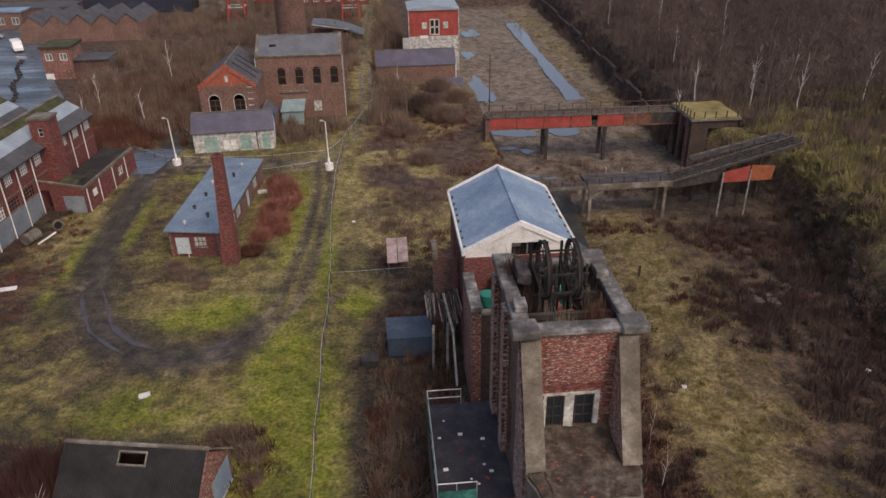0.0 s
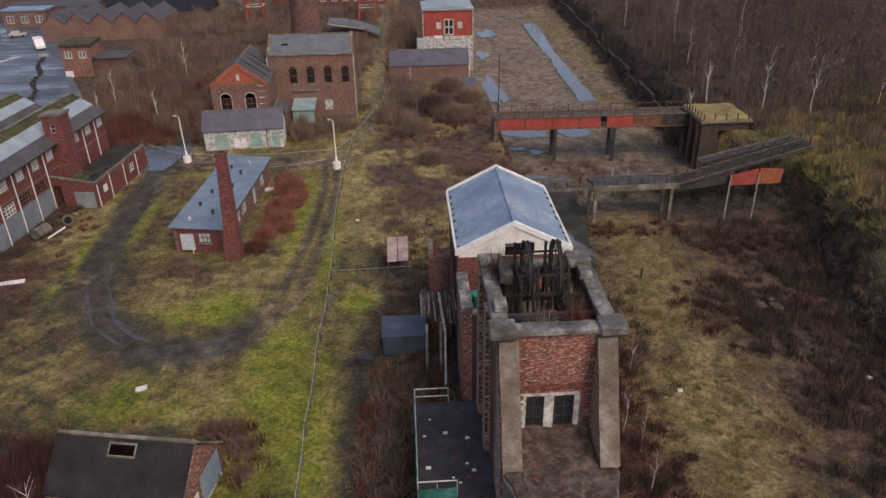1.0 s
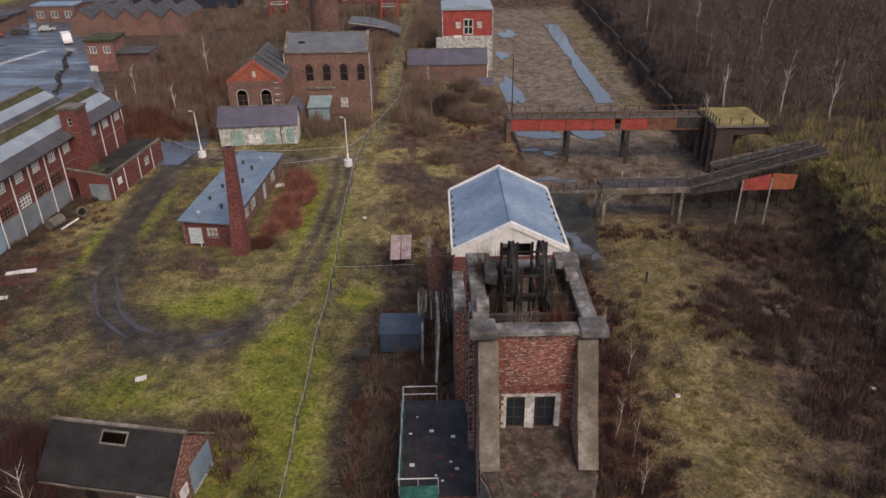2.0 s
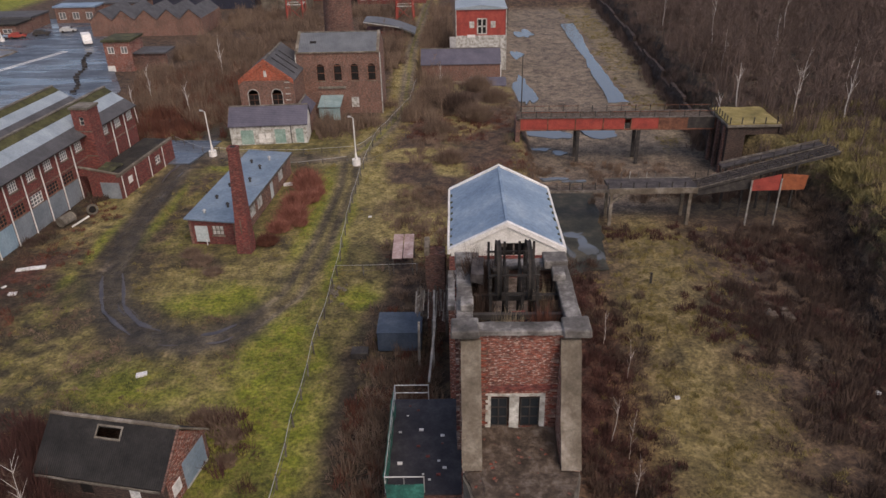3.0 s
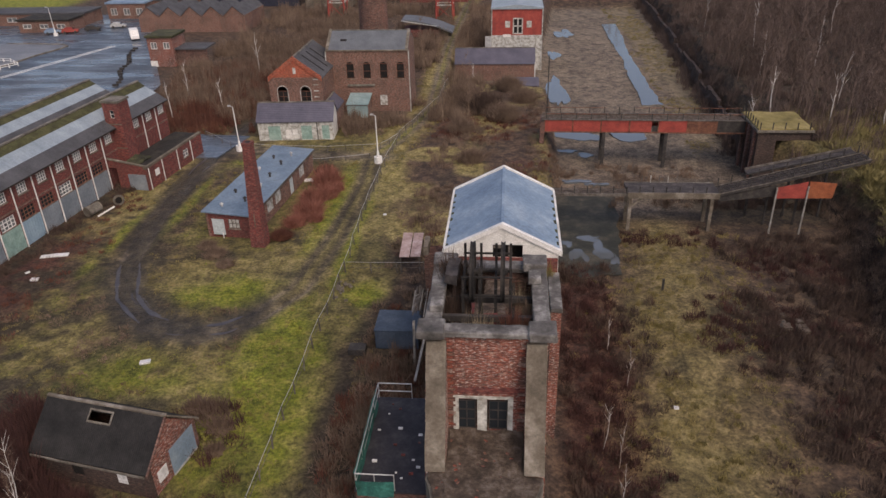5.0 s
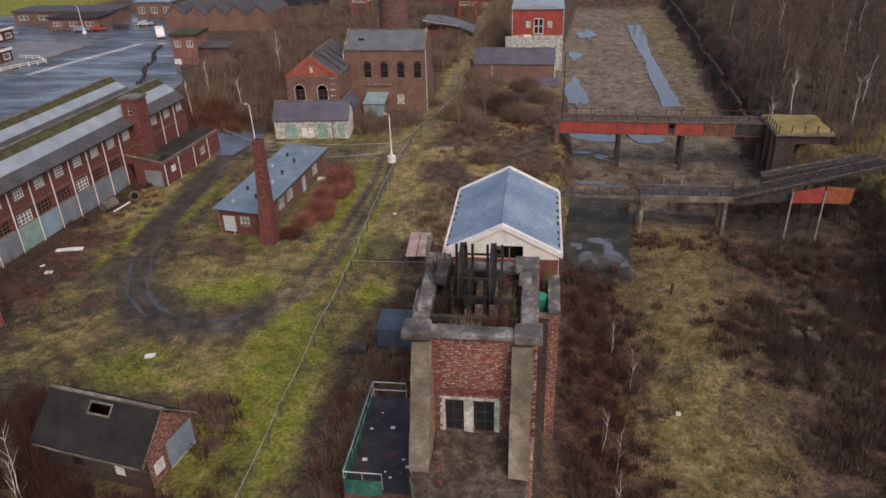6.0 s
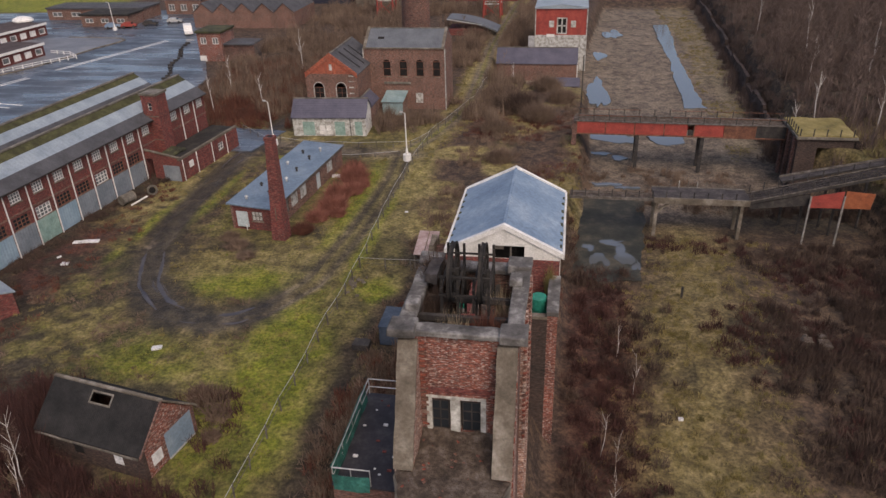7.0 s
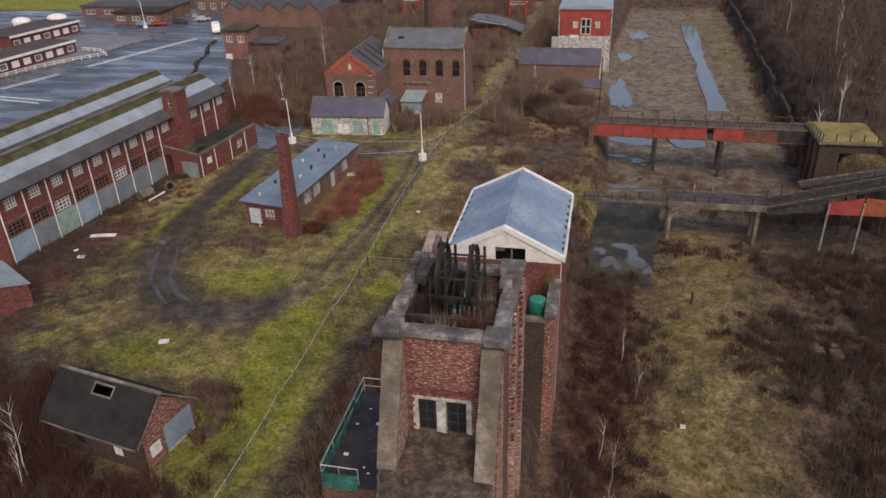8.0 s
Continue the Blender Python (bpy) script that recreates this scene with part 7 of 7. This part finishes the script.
def clear(x, y, pad=0.0):
    k = np.ones(len(x))
    for a, b, c, d in HOUSES:
        k[(x > a - pad) & (x < b + pad) & (y > c - pad) & (y < d + pad)] = 0
    k[near_line(x, y, LANE) < 1.9] = 0
    k[near_line(x, y, LOOP) < 2.0] = 0
    k[near_line(x, y, CROSS) < 2.0] = 0
    return k


def plants(name, label, material, spots, rad, tall, per, width, seed, spread=1.0, lift=0.4, category="scrub"):
    rs = np.random.RandomState(seed)
    x, y = spots
    n = len(x)
    P, T = twigs(x, y, height(x, y), rad[0] + rs.rand(n) * (rad[1] - rad[0]), tall[0] + rs.rand(n) ** 1.6 * (tall[1] - tall[0]), per, width, rs, spread, lift)
    return from_np(name, P, T, material, label, category)


rs = np.random.RandomState(77)
# scrub on the bank between yard and cutting
bank = scatter(-9, 12, 62, 176, 0.6, rs, lambda x, y: clear(x, y, 0.2) * step(-8.5, -5, x + 3 * (soft_noise(x, y, 4, 31) - .5)) * step(0.28, 0.55, soft_noise(x, y, 6, 32)) * (x < west_edge(y) + 1) * (1 - np.exp(-((x - 10) / 3.2) ** 2 - ((y - 98) / 7) ** 2)))
plants("bank_scrub", "tangled brown scrub covering the bank", M_TWIG, bank, (0.5, 1.1), (0.3, 1.3), 46, 0.035, 1)
plants("bank_bracken", "russet dead bracken on the bank", M_TWIG_RED, scatter(-8, 12, 62, 176, 0.5, rs, lambda x, y: clear(x, y, 0.2) * step(0.45, 0.7, soft_noise(x, y, 8, 33)) * (x > -6.5) * (x < west_edge(y) + 1) * (1 - np.exp(-((x - 10) / 3.2) ** 2 - ((y - 98) / 7) ** 2))), (0.5, 1.1), (0.3, 1.0), 40, 0.04, 2)
plants("mound_grass", "pale dry grass on the mound by the walkway", M_TWIG_GOLD, scatter(5, 14, 88, 110, 3.0, rs, lambda x, y: np.exp(-((x - 10) / 2.6) ** 2 - ((y - 98) / 6) ** 2) * (x < west_edge(y) + 1.5)), (0.3, 0.6), (0.15, 0.5), 24, 0.03, 24, category="grass")
# dark growth beside the tower and garage
plants("tower_scrub", "dark dead scrub between the track and the tower", M_TWIG, scatter(-8.5, 0, 34, 63, 1.3, rs, lambda x, y: clear(x, y, 0.1) * step(-8.2, -5.5, x + 3 * (soft_noise(x, y, 4, 34) - .5))), (0.6, 1.3), (0.6, 2.0), 60, 0.035, 3)
plants("garage_scrub", "dead brown scrub round the garage", M_BRACKEN, scatter(-46, -13.2, 33, 52, 1.6, rs, lambda x, y: clear(x, y, 0.0) * np.maximum(step(-27, -31, x + 3 * (soft_noise(x, y, 5, 35) - .5)) * step(55, 44, y), np.maximum(step(42.8, 40.5, y), np.maximum(0.9 * np.exp(-((x + 17.6) / 1.9) ** 2 - ((y - 50.3) / 2.0) ** 2), 0.5 * np.exp(-((x + 15.2) / 1.1) ** 2 - ((y - 45.0) / 3.0) ** 2))))), (0.6, 1.4), (0.5, 1.9), 55, 0.035, 4)
plants("tower_bracken", "russet dead growth between the track and the tower", M_TWIG_RED, scatter(-8.5, 0.5, 34, 63, 0.9, rs, lambda x, y: clear(x, y, 0.1) * step(-8.2, -5.5, x + 3 * (soft_noise(x, y, 4, 34) - .5)) * step(0.35, 0.6, soft_noise(x, y, 3, 47))), (0.5, 1.1), (0.5, 1.5), 50, 0.04, 19)
plants("yard_bracken", "low dark dead growth patching the yard", M_TWIG, scatter(-48, -18, 40, 68, 2.0, rs, lambda x, y: clear(x, y, 0.0) * step(0.52, 0.68, soft_noise(x, y, 3.2, 48)) * (1 - cover(x, y)[0])), (0.3, 0.8), (0.1, 0.45), 24, 0.035, 20)
# dead growth before the workshop
plants("workshop_bracken", "low brown bracken in front of the workshop", M_TWIG_RED, scatter(-52, -38, 50, 95, 0.8, rs, lambda x, y: clear(x, y, 0.0) * step(-40, -44, x + 5 * (soft_noise(x, y, 6, 36) - .5)) * (0.3 + 0.7 * soft_noise(x, y, 3, 37))), (0.4, 0.9), (0.2, 0.7), 36, 0.04, 5)
plants("facade_growth", "dark dead weeds along the foot of the workshop", M_TWIG_DARK, scatter(-52, -42, 58, 98, 2.4, rs, lambda x, y: np.exp(-((x + 50.6 - 0.098 * (y - 68)) / 1.9) ** 2) * (x + 51.2 - 0.098 * (y - 68) > 0) * (0.4 + 0.6 * soft_noise(x, y, 3, 49))), (0.4, 0.9), (0.3, 1.1), 40, 0.035, 23)
# thickets north of the yard
plants("north_thicket", "bare brown thicket round the old engine houses", M_TWIG, scatter(-64, 0, 118, 235, 0.42, rs, lambda x, y: clear(x, y, 0.5) * step(0.25, 0.5, soft_noise(x, y, 10, 38))), (0.9, 2.2), (1.0, 4.6), 70, 0.05, 6)
plants("north_bracken", "reddish scrub round the old engine houses", M_TWIG_RED, scatter(-64, -34, 118, 165, 0.5, rs, lambda x, y: clear(x, y, 0.5)), (0.8, 1.8), (0.8, 3.0), 60, 0.05, 7)
# growth in the cutting
plants("cutting_scrub", "brown scrub on the floor of the cutting", M_TWIG_DARK, scatter(9, 60, 34, 93, 1.1, rs, lambda x, y: clear(x, y, 0.1) * np.clip(1.15 - 1.3 * np.exp(-((x - 23 - 0.1 * (y - 60)) / 6.5) ** 2), 0, 1) * step(0.3, 0.55, soft_noise(x, y, 5, 39))), (0.5, 1.2), (0.4, 1.5), 55, 0.035, 8)
plants("cutting_bracken", "dark russet growth beside the tower foot", M_BRACKEN, scatter(10.0, 60, 36, 93, 1.5, rs, lambda x, y: clear(x, y, 0.1) * np.maximum(np.exp(-((x - 14.0) / 3.2) ** 4) * step(84, 74, y), 0.5 * step(0.5, 0.65, soft_noise(x, y, 7, 40)))), (0.5, 1.1), (0.3, 1.3), 45, 0.035, 9)
plants("straw_grass", "straw-coloured rank grass in the cutting", M_TWIG_GOLD, scatter(12, 36, 36, 93, 2.1, rs, lambda x, y: clear(x, y, 0.1) * np.clip(1.1 * np.exp(-((x - 23 - 0.10 * (y - 60)) / 6.5) ** 2) * step(0.25, 0.55, soft_noise(x, y, 3, 41)), 0, 1)), (0.3, 0.6), (0.15, 0.55), 26, 0.03, 10, category="grass")
plants("under_bridge_scrub", "thin scrub under the footbridges", M_TWIG, scatter(12, 44, 99, 115, 0.7, rs, lambda x, y: clear(x, y, 0.1) * step(0.35, 0.6, soft_noise(x, y, 4, 42))), (0.4, 1.0), (0.4, 1.6), 45, 0.035, 11)
plants("bank_gorse", "yellow-green gorse and grass on the far bank", M_GORSE, scatter(48, 92, 60, 122, 1.1, rs, lambda x, y: clear(x, y, 0.1) * step(1.0, 3.0, x - east_edge(y)) * step(59, 65, y) * (0.25 + 0.75 * step(0.3, 0.6, soft_noise(x, y, 6, 43)))), (0.8, 1.8), (0.4, 1.9), 80, 0.06, 12)
plants("edge_grass", "rough pale grass along the pool and wall", M_TWIG_GOLD, scatter(35, 45, 118, 255, 1.5, rs, lambda x, y: (x < east_edge(y) - 0.5) * step(0.3, 0.6, soft_noise(x, y, 5, 44))), (0.3, 0.7), (0.12, 0.4), 18, 0.04, 13, category="grass")
plants("ditch_growth", "bramble and dead growth in the wet ditch below the bank, coloured dark for shade", M_TWIG_DARK, scatter(30, 50, 34, 104, 1.6, rs, lambda x, y: clear(x, y, 0.1) * cover(x, y)[4] * (x < east_edge(y) + 1)), (0.5, 1.3), (0.5, 1.9), 60, 0.035, 21)
plants("wall_growth", "brown dead growth hanging down the steep bank", M_TWIG, scatter(38, 54, 62, 104, 2.2, rs, lambda x, y: np.exp(-((x - east_edge(y) - 0.6) / 1.8) ** 2)), (0.5, 1.2), (0.5, 1.6), 50, 0.035, 22)
plants("bank_thicket", "grey-brown bare shrubs among the gorse", M_TWIG, scatter(48, 92, 66, 122, 0.32, rs, lambda x, y: clear(x, y, 0.1) * step(2.0, 5.0, x - east_edge(y)) * step(0.4, 0.65, soft_noise(x, y, 7, 50))), (0.9, 2.0), (0.8, 2.8), 70, 0.04, 25)
# yard grass
plants("yard_grass", "short rough grass over the yard", M_GRASS, scatter(-50, -8, 36, 112, 4.2, rs, lambda x, y: clear(x, y, 0.0) * np.clip(0.25 + 1.1 * cover(x, y)[0] - 0.8 * cover(x, y)[1] - 0.95 * cover(x, y)[2] - 0.9 * cover(x, y)[4], 0, 1) * (0.3 + 0.7 * step(0.35, 0.6, soft_noise(x, y, 2, 45)))), (0.15, 0.4), (0.05, 0.3), 11, 0.03, 14, category="grass")
plants("dry_tufts", "dry straw tufts scattered over the yard", M_TWIG_GOLD, scatter(-50, -6, 36, 120, 0.9, rs, lambda x, y: clear(x, y, 0.0) * step(0.45, 0.75, soft_noise(x, y, 5, 46))), (0.25, 0.5), (0.15, 0.45), 20, 0.025, 15, category="grass")
plants("lane_grass", "pale grass beside the lane", M_TWIG_GOLD, scatter(-20, 2, 76, 240, 1.8, rs, lambda x, y: clear(x, y, 0.0) * np.exp(-((near_line(x, y, LANE) - 2.6) / 1.2) ** 2)), (0.25, 0.5), (0.15, 0.4), 18, 0.035, 16, category="grass")


def bush(name, label, x, y, rad, tall, material, seed, per=900, width=0.035, z=None, group=""):
    rs = np.random.RandomState(seed)
    P, T = twigs(np.array([0.0]), np.array([0.0]), np.array([0.0]), np.array([rad]), np.array([tall]), per, width, rs, 1.0, 0.6)
    ob = from_np(name, P, T, material, label, "bush")
    ob.matrix_world = pose(x, y, h1(x, y) if z is None else z)
    if group:
        ob["group"] = group
    del ob["kind"]
    return ob


for k, (x, y, r, h) in enumerate(((1.5, 133, 4.2, 3.2), (0.3, 107.5, 2.1, 1.9), (4.6, 128, 3.4, 2.6), (-3.5, 139, 3.2, 2.8), (8.2, 138, 2.8, 2.4), (5.5, 146, 3.0, 2.8), (-2.0, 121, 2.6, 2.0))):
    bush("scrub_bush", "rounded grey-brown leafless bush on the bank", x, y, r, h, M_TWIG_DARK if k == 0 else M_TWIG, 100 + k, int(900 * r), 0.03, None, "bushes on the bank")
for k, (x, y, r, h) in enumerate(((-20.2, 85.4, 1.5, 1.2), (-19.2, 88.4, 2.2, 1.7), (-18.2, 93.9, 1.7, 1.4), (-19.6, 91.6, 1.8, 2.2), (-18.9, 97.9, 2.3, 2.5), (-20.0, 101, 1.6, 1.7), (-20.9, 82.0, 1.4, 1.0), (-18.0, 86.6, 1.0, 0.8), (-17.4, 96.2, 1.1, 1.0))):
    bush("russet_bush", "dense russet dead bush against the hut", x, y, r, h, worn("russet_leaves", (0.13, 0.052, 0.038), (0.265, 0.105, 0.074), (0.39, 0.185, 0.135), 0.8, 5, 0.95) if k == 0 else bpy.data.materials["russet_leaves"] if k not in (5, 6) else M_TWIG_RED, 120 + k, 1500, 0.04, None, "russet bushes by the hut")
for k, (x, y, r, h) in enumerate(((-27.3, 77.2, 1.6, 0.9), (-25.2, 75.0, 1.3, 0.6), (-28.8, 79.0, 1.2, 0.9))):
    bush("straw_bush", "low brown bush in front of the hut", x, y, r, h, M_TWIG, 130 + k, 700, 0.03)
for k, (x, y, r, h) in enumerate(((-29.0, 46.2, 1.5, 3.2), (-29.0, 43.8, 1.6, 3.6), (-27.6, 42.0, 1.5, 3.2), (-25.6, 41.2, 1.3, 2.0), (-31.2, 48.6, 1.7, 2.4), (-31.6, 45.2, 2.0, 3.0), (-30.5, 41.5, 1.9, 3.0), (-23.4, 40.6, 1.2, 1.6))):
    bush("bramble_bush", "dark red-brown bramble thicket against the garage", x, y, r, h, M_BRACKEN, 160 + k, 1400, 0.035, None, "brambles by the garage")
for k, (x, y, r, h) in enumerate(((-17.5, 50.5, 1.8, 1.5), (-16.3, 49.0, 1.2, 1.1), (-19.0, 51.3, 1.3, 1.1), (-15.8, 46.6, 0.9, 0.8))):
    bush("dead_bush", "low dark dead bush behind the garage", x, y, r, h, M_TWIG, 170 + k, 520, 0.035, None, "dead bushes by the garage")
for k, (x, y, z, r, h, m) in enumerate(((4.1, 41.0, 14.45, 1.5, 1.9, M_TWIG_PALE), (5.9, 41.0, 14.45, 0.95, 2.2, M_TWIG_RED), (6.5, 44.3, 14.25, 1.0, 1.9, M_TWIG_PALE), (2.3, 45.6, 14.85, 1.1, 2.9, M_TWIG_DARK), (3.4, 46.2, 14.2, 1.1, 3.0, M_TWIG_DARK), (2.6, 43.6, 14.2, 0.9, 2.2, M_TWIG_DARK), (6.7, 42.6, 14.15, 0.6, 1.8, M_TWIG), (9.0, 58.3, 7.3, 0.5, 2.6, M_TWIG_GOLD), (1.9, 46.3, 14.85, 0.9, 2.2, M_TWIG))):
    bush("wall_plant", "dead plant growing inside the roofless tower", x, y, r, h, m, 140 + k, 260 if m is M_TWIG_PALE else 520, 0.026, z)


# ---------------------------------------------------------------- trees
def tree_arrays(x, y, z, tall, rs, limbs=16, fine=90, w=0.05, crown=0.34):
    """A leafless tree: a bent trunk, limbs and many fine twigs, as thin triangles."""
    P = []
    bend = (rs.rand(2) - 0.5) * 0.12 * tall
    top = np.array([x + bend[0], y + bend[1], z + tall])
    foot = np.array([x, y, z])
    for k in range(3):
        a = k * 2.1
        o = np.array([np.cos(a), np.sin(a), 0]) * w * 2.2
        o2 = np.array([np.cos(a + 2.1), np.sin(a + 2.1), 0]) * w * 2.2
        P += [foot + o, foot + o2, top]
    tips = []
    for k in range(limbs):
        f = 0.3 + 0.65 * rs.rand()
        b = foot + (top - foot) * f
        a = rs.rand() * 6.28
        ln = tall * crown * (1.15 - f) * (0.6 + 0.7 * rs.rand())
        e = b + np.array([np.cos(a) * ln, np.sin(a) * ln, ln * (0.6 + 0.9 * rs.rand())])
        s = np.array([-np.sin(a), np.cos(a), 0]) * w * 0.9
        P += [b - s, b + s, e]
        u = np.array([0, 0, w * 0.9])
        P += [b - u, b + u, e]
        tips.append((b, e))
    for k in range(fine):
        b, e = tips[k % limbs]
        p = b + (e - b) * (0.25 + 0.75 * rs.rand())
        d = (rs.rand(3) - np.array([0.5, 0.5, 0.3])) * tall * 0.2
        s = (rs.rand(3) - 0.5) * w * 1.3
        P += [p - s, p + s, p + d]
    return P


def woods(name, label, spots, tall, seed, material, limbs=14, fine=70, w=0.05):
    rs = np.random.RandomState(seed)
    P = []
    for x, y in zip(*spots):
        P += tree_arrays(x, y, h1(x, y) - 0.1, tall[0] + rs.rand() * (tall[1] - tall[0]), rs, limbs, fine, w)
    return from_np(name, np.array(P), np.arange(len(P)).reshape(-1, 3), material, label, "woods")


woods("east_wood", "bare winter wood on the bank beyond the cutting", scatter(44, 120, 98, 262, 0.085, rs, lambda x, y: clear(x, y, 0.5) * step(1.5, 4, x - east_edge(y)) * (1 - step(112, 100, y) * step(82, 70, x))), (6, 12), 51, M_TWIG_WOOD, 18, 120, 0.05)
woods("far_wood", "bare winter wood closing the distance", scatter(-60, 190, 262, 420, 0.017, rs, lambda x, y: np.ones(len(x))), (8, 14), 52, M_TWIG_WOOD, 16, 90, 0.09)
woods("far_wood", "bare winter wood closing the distance", scatter(120, 260, 70, 262, 0.02, rs, lambda x, y: np.ones(len(x))), (8, 13), 53, M_TWIG_WOOD, 16, 90, 0.09)
plants("wood_floor_scrub", "dark brambles under the bare wood", M_TWIG_WOOD, scatter(44, 150, 98, 275, 0.28, rs, lambda x, y: clear(x, y, 0.5) * step(0.5, 3, x - east_edge(y))), (0.8, 2.0), (0.8, 3.4), 55, 0.05, 17)
plants("wall_brambles", "dark brambles hanging over the retaining wall", M_TWIG_WOOD, scatter(36, 54, 119, 262, 1.6, rs, lambda x, y: np.exp(-((x - east_edge(y)) / 1.6) ** 2)), (0.6, 1.6), (0.8, 3.2), 50, 0.05, 18)
woods("north_trees", "bare trees among the old buildings", scatter(-62, -1, 120, 250, 0.012, rs, lambda x, y: clear(x, y, 1.0)), (5, 10), 54, M_TWIG, 16, 110, 0.045)
woods("cutting_trees", "small bare trees on the edge of the woods", scatter(36, 62, 34, 58, 0.06, rs, lambda x, y: step(36, 42, x + 0.3 * (y - 50))), (3, 5.5), 55, M_TWIG_DARK, 14, 90, 0.035)


def birch(x, y, tall, seed, label="white-barked leafless birch tree at the wood's edge", w=0.085):
    rs = np.random.RandomState(seed)
    r = random.Random(seed)
    t = thing("birch_tree", label, "tree", x, y, h1(x, y), 0, "birch trees")
    pts = [Vector((0, 0, -0.2))]
    for k in range(5):
        pts.append(Vector((pts[-1].x + r.uniform(-.05, .05) * tall * 0.5, pts[-1].y + r.uniform(-.05, .05) * tall * 0.5, tall * (k + 1) / 5)))
    bm = bmesh.new()
    for k in range(5):
        tube(bm, pts[k], pts[k + 1], w * (1 - 0.17 * k), w * (1 - 0.17 * (k + 1)), 7, False)
    part("trunk", bm, M_BIRCH, t, "white birch bark")
    for k in range(7):
        f = r.uniform(1.6, 4.6)
        i = int(f)
        p = pts[i] + (pts[min(i + 1, 5)] - pts[i]) * (f - i)
        a = r.uniform(0, 6.28)
        ln = tall * r.uniform(0.12, 0.26)
        part("limb", tube(bmesh.new(), p, p + Vector((math.cos(a) * ln * 0.5, math.sin(a) * ln * 0.5, ln)), w * 0.4, w * 0.12, 5, False), M_BIRCH, t)
    P = np.array(tree_arrays(0, 0, 0, tall, rs, 16, 150, 0.018, 0.24))
    me = bpy.data.meshes.new("crown")
    me.from_pydata([tuple(p) for p in P], [], [(3 * k, 3 * k + 1, 3 * k + 2) for k in range(len(P) // 3)])
    me.materials.append(M_TWIG)
    c = new("crown", me)
    c.parent = t


for k, (x, y, h) in enumerate(((43.6, 121.5, 8.0), (46.4, 121.8, 7.6), (53.2, 116.5, 7.8), (60.2, 114.5, 9.5), (58.5, 127, 8.5), (70.5, 114, 8.5), (52, 146, 8), (63, 150, 9), (57, 168, 9), (69, 133, 8), (52, 190, 9), (75, 175, 9),
                               (-47.5, 158, 9), (-45.5, 131, 6), (-53.5, 127, 6.5), (-1.5, 158, 6), (-56, 140, 7))):
    birch(x, y, h, 200 + k, w=0.11)
for k, (x, y, h) in enumerate(((-27.0, 40.2, 6.5), (-26.4, 39.0, 5.0))):
    birch(x, y, h, 230 + k, "thin pale birch sapling beside the garage", 0.05)
for k, (x, y, h) in enumerate(((13.6, 52.5, 4.6), (14.6, 50.5, 4.2), (16.6, 60.5, 4.4), (15.4, 66.0, 3.5), (14.2, 46.5, 4.0))):
    birch(x, y, h, 240 + k, "thin pale sapling in the scrub below the tower", 0.035)
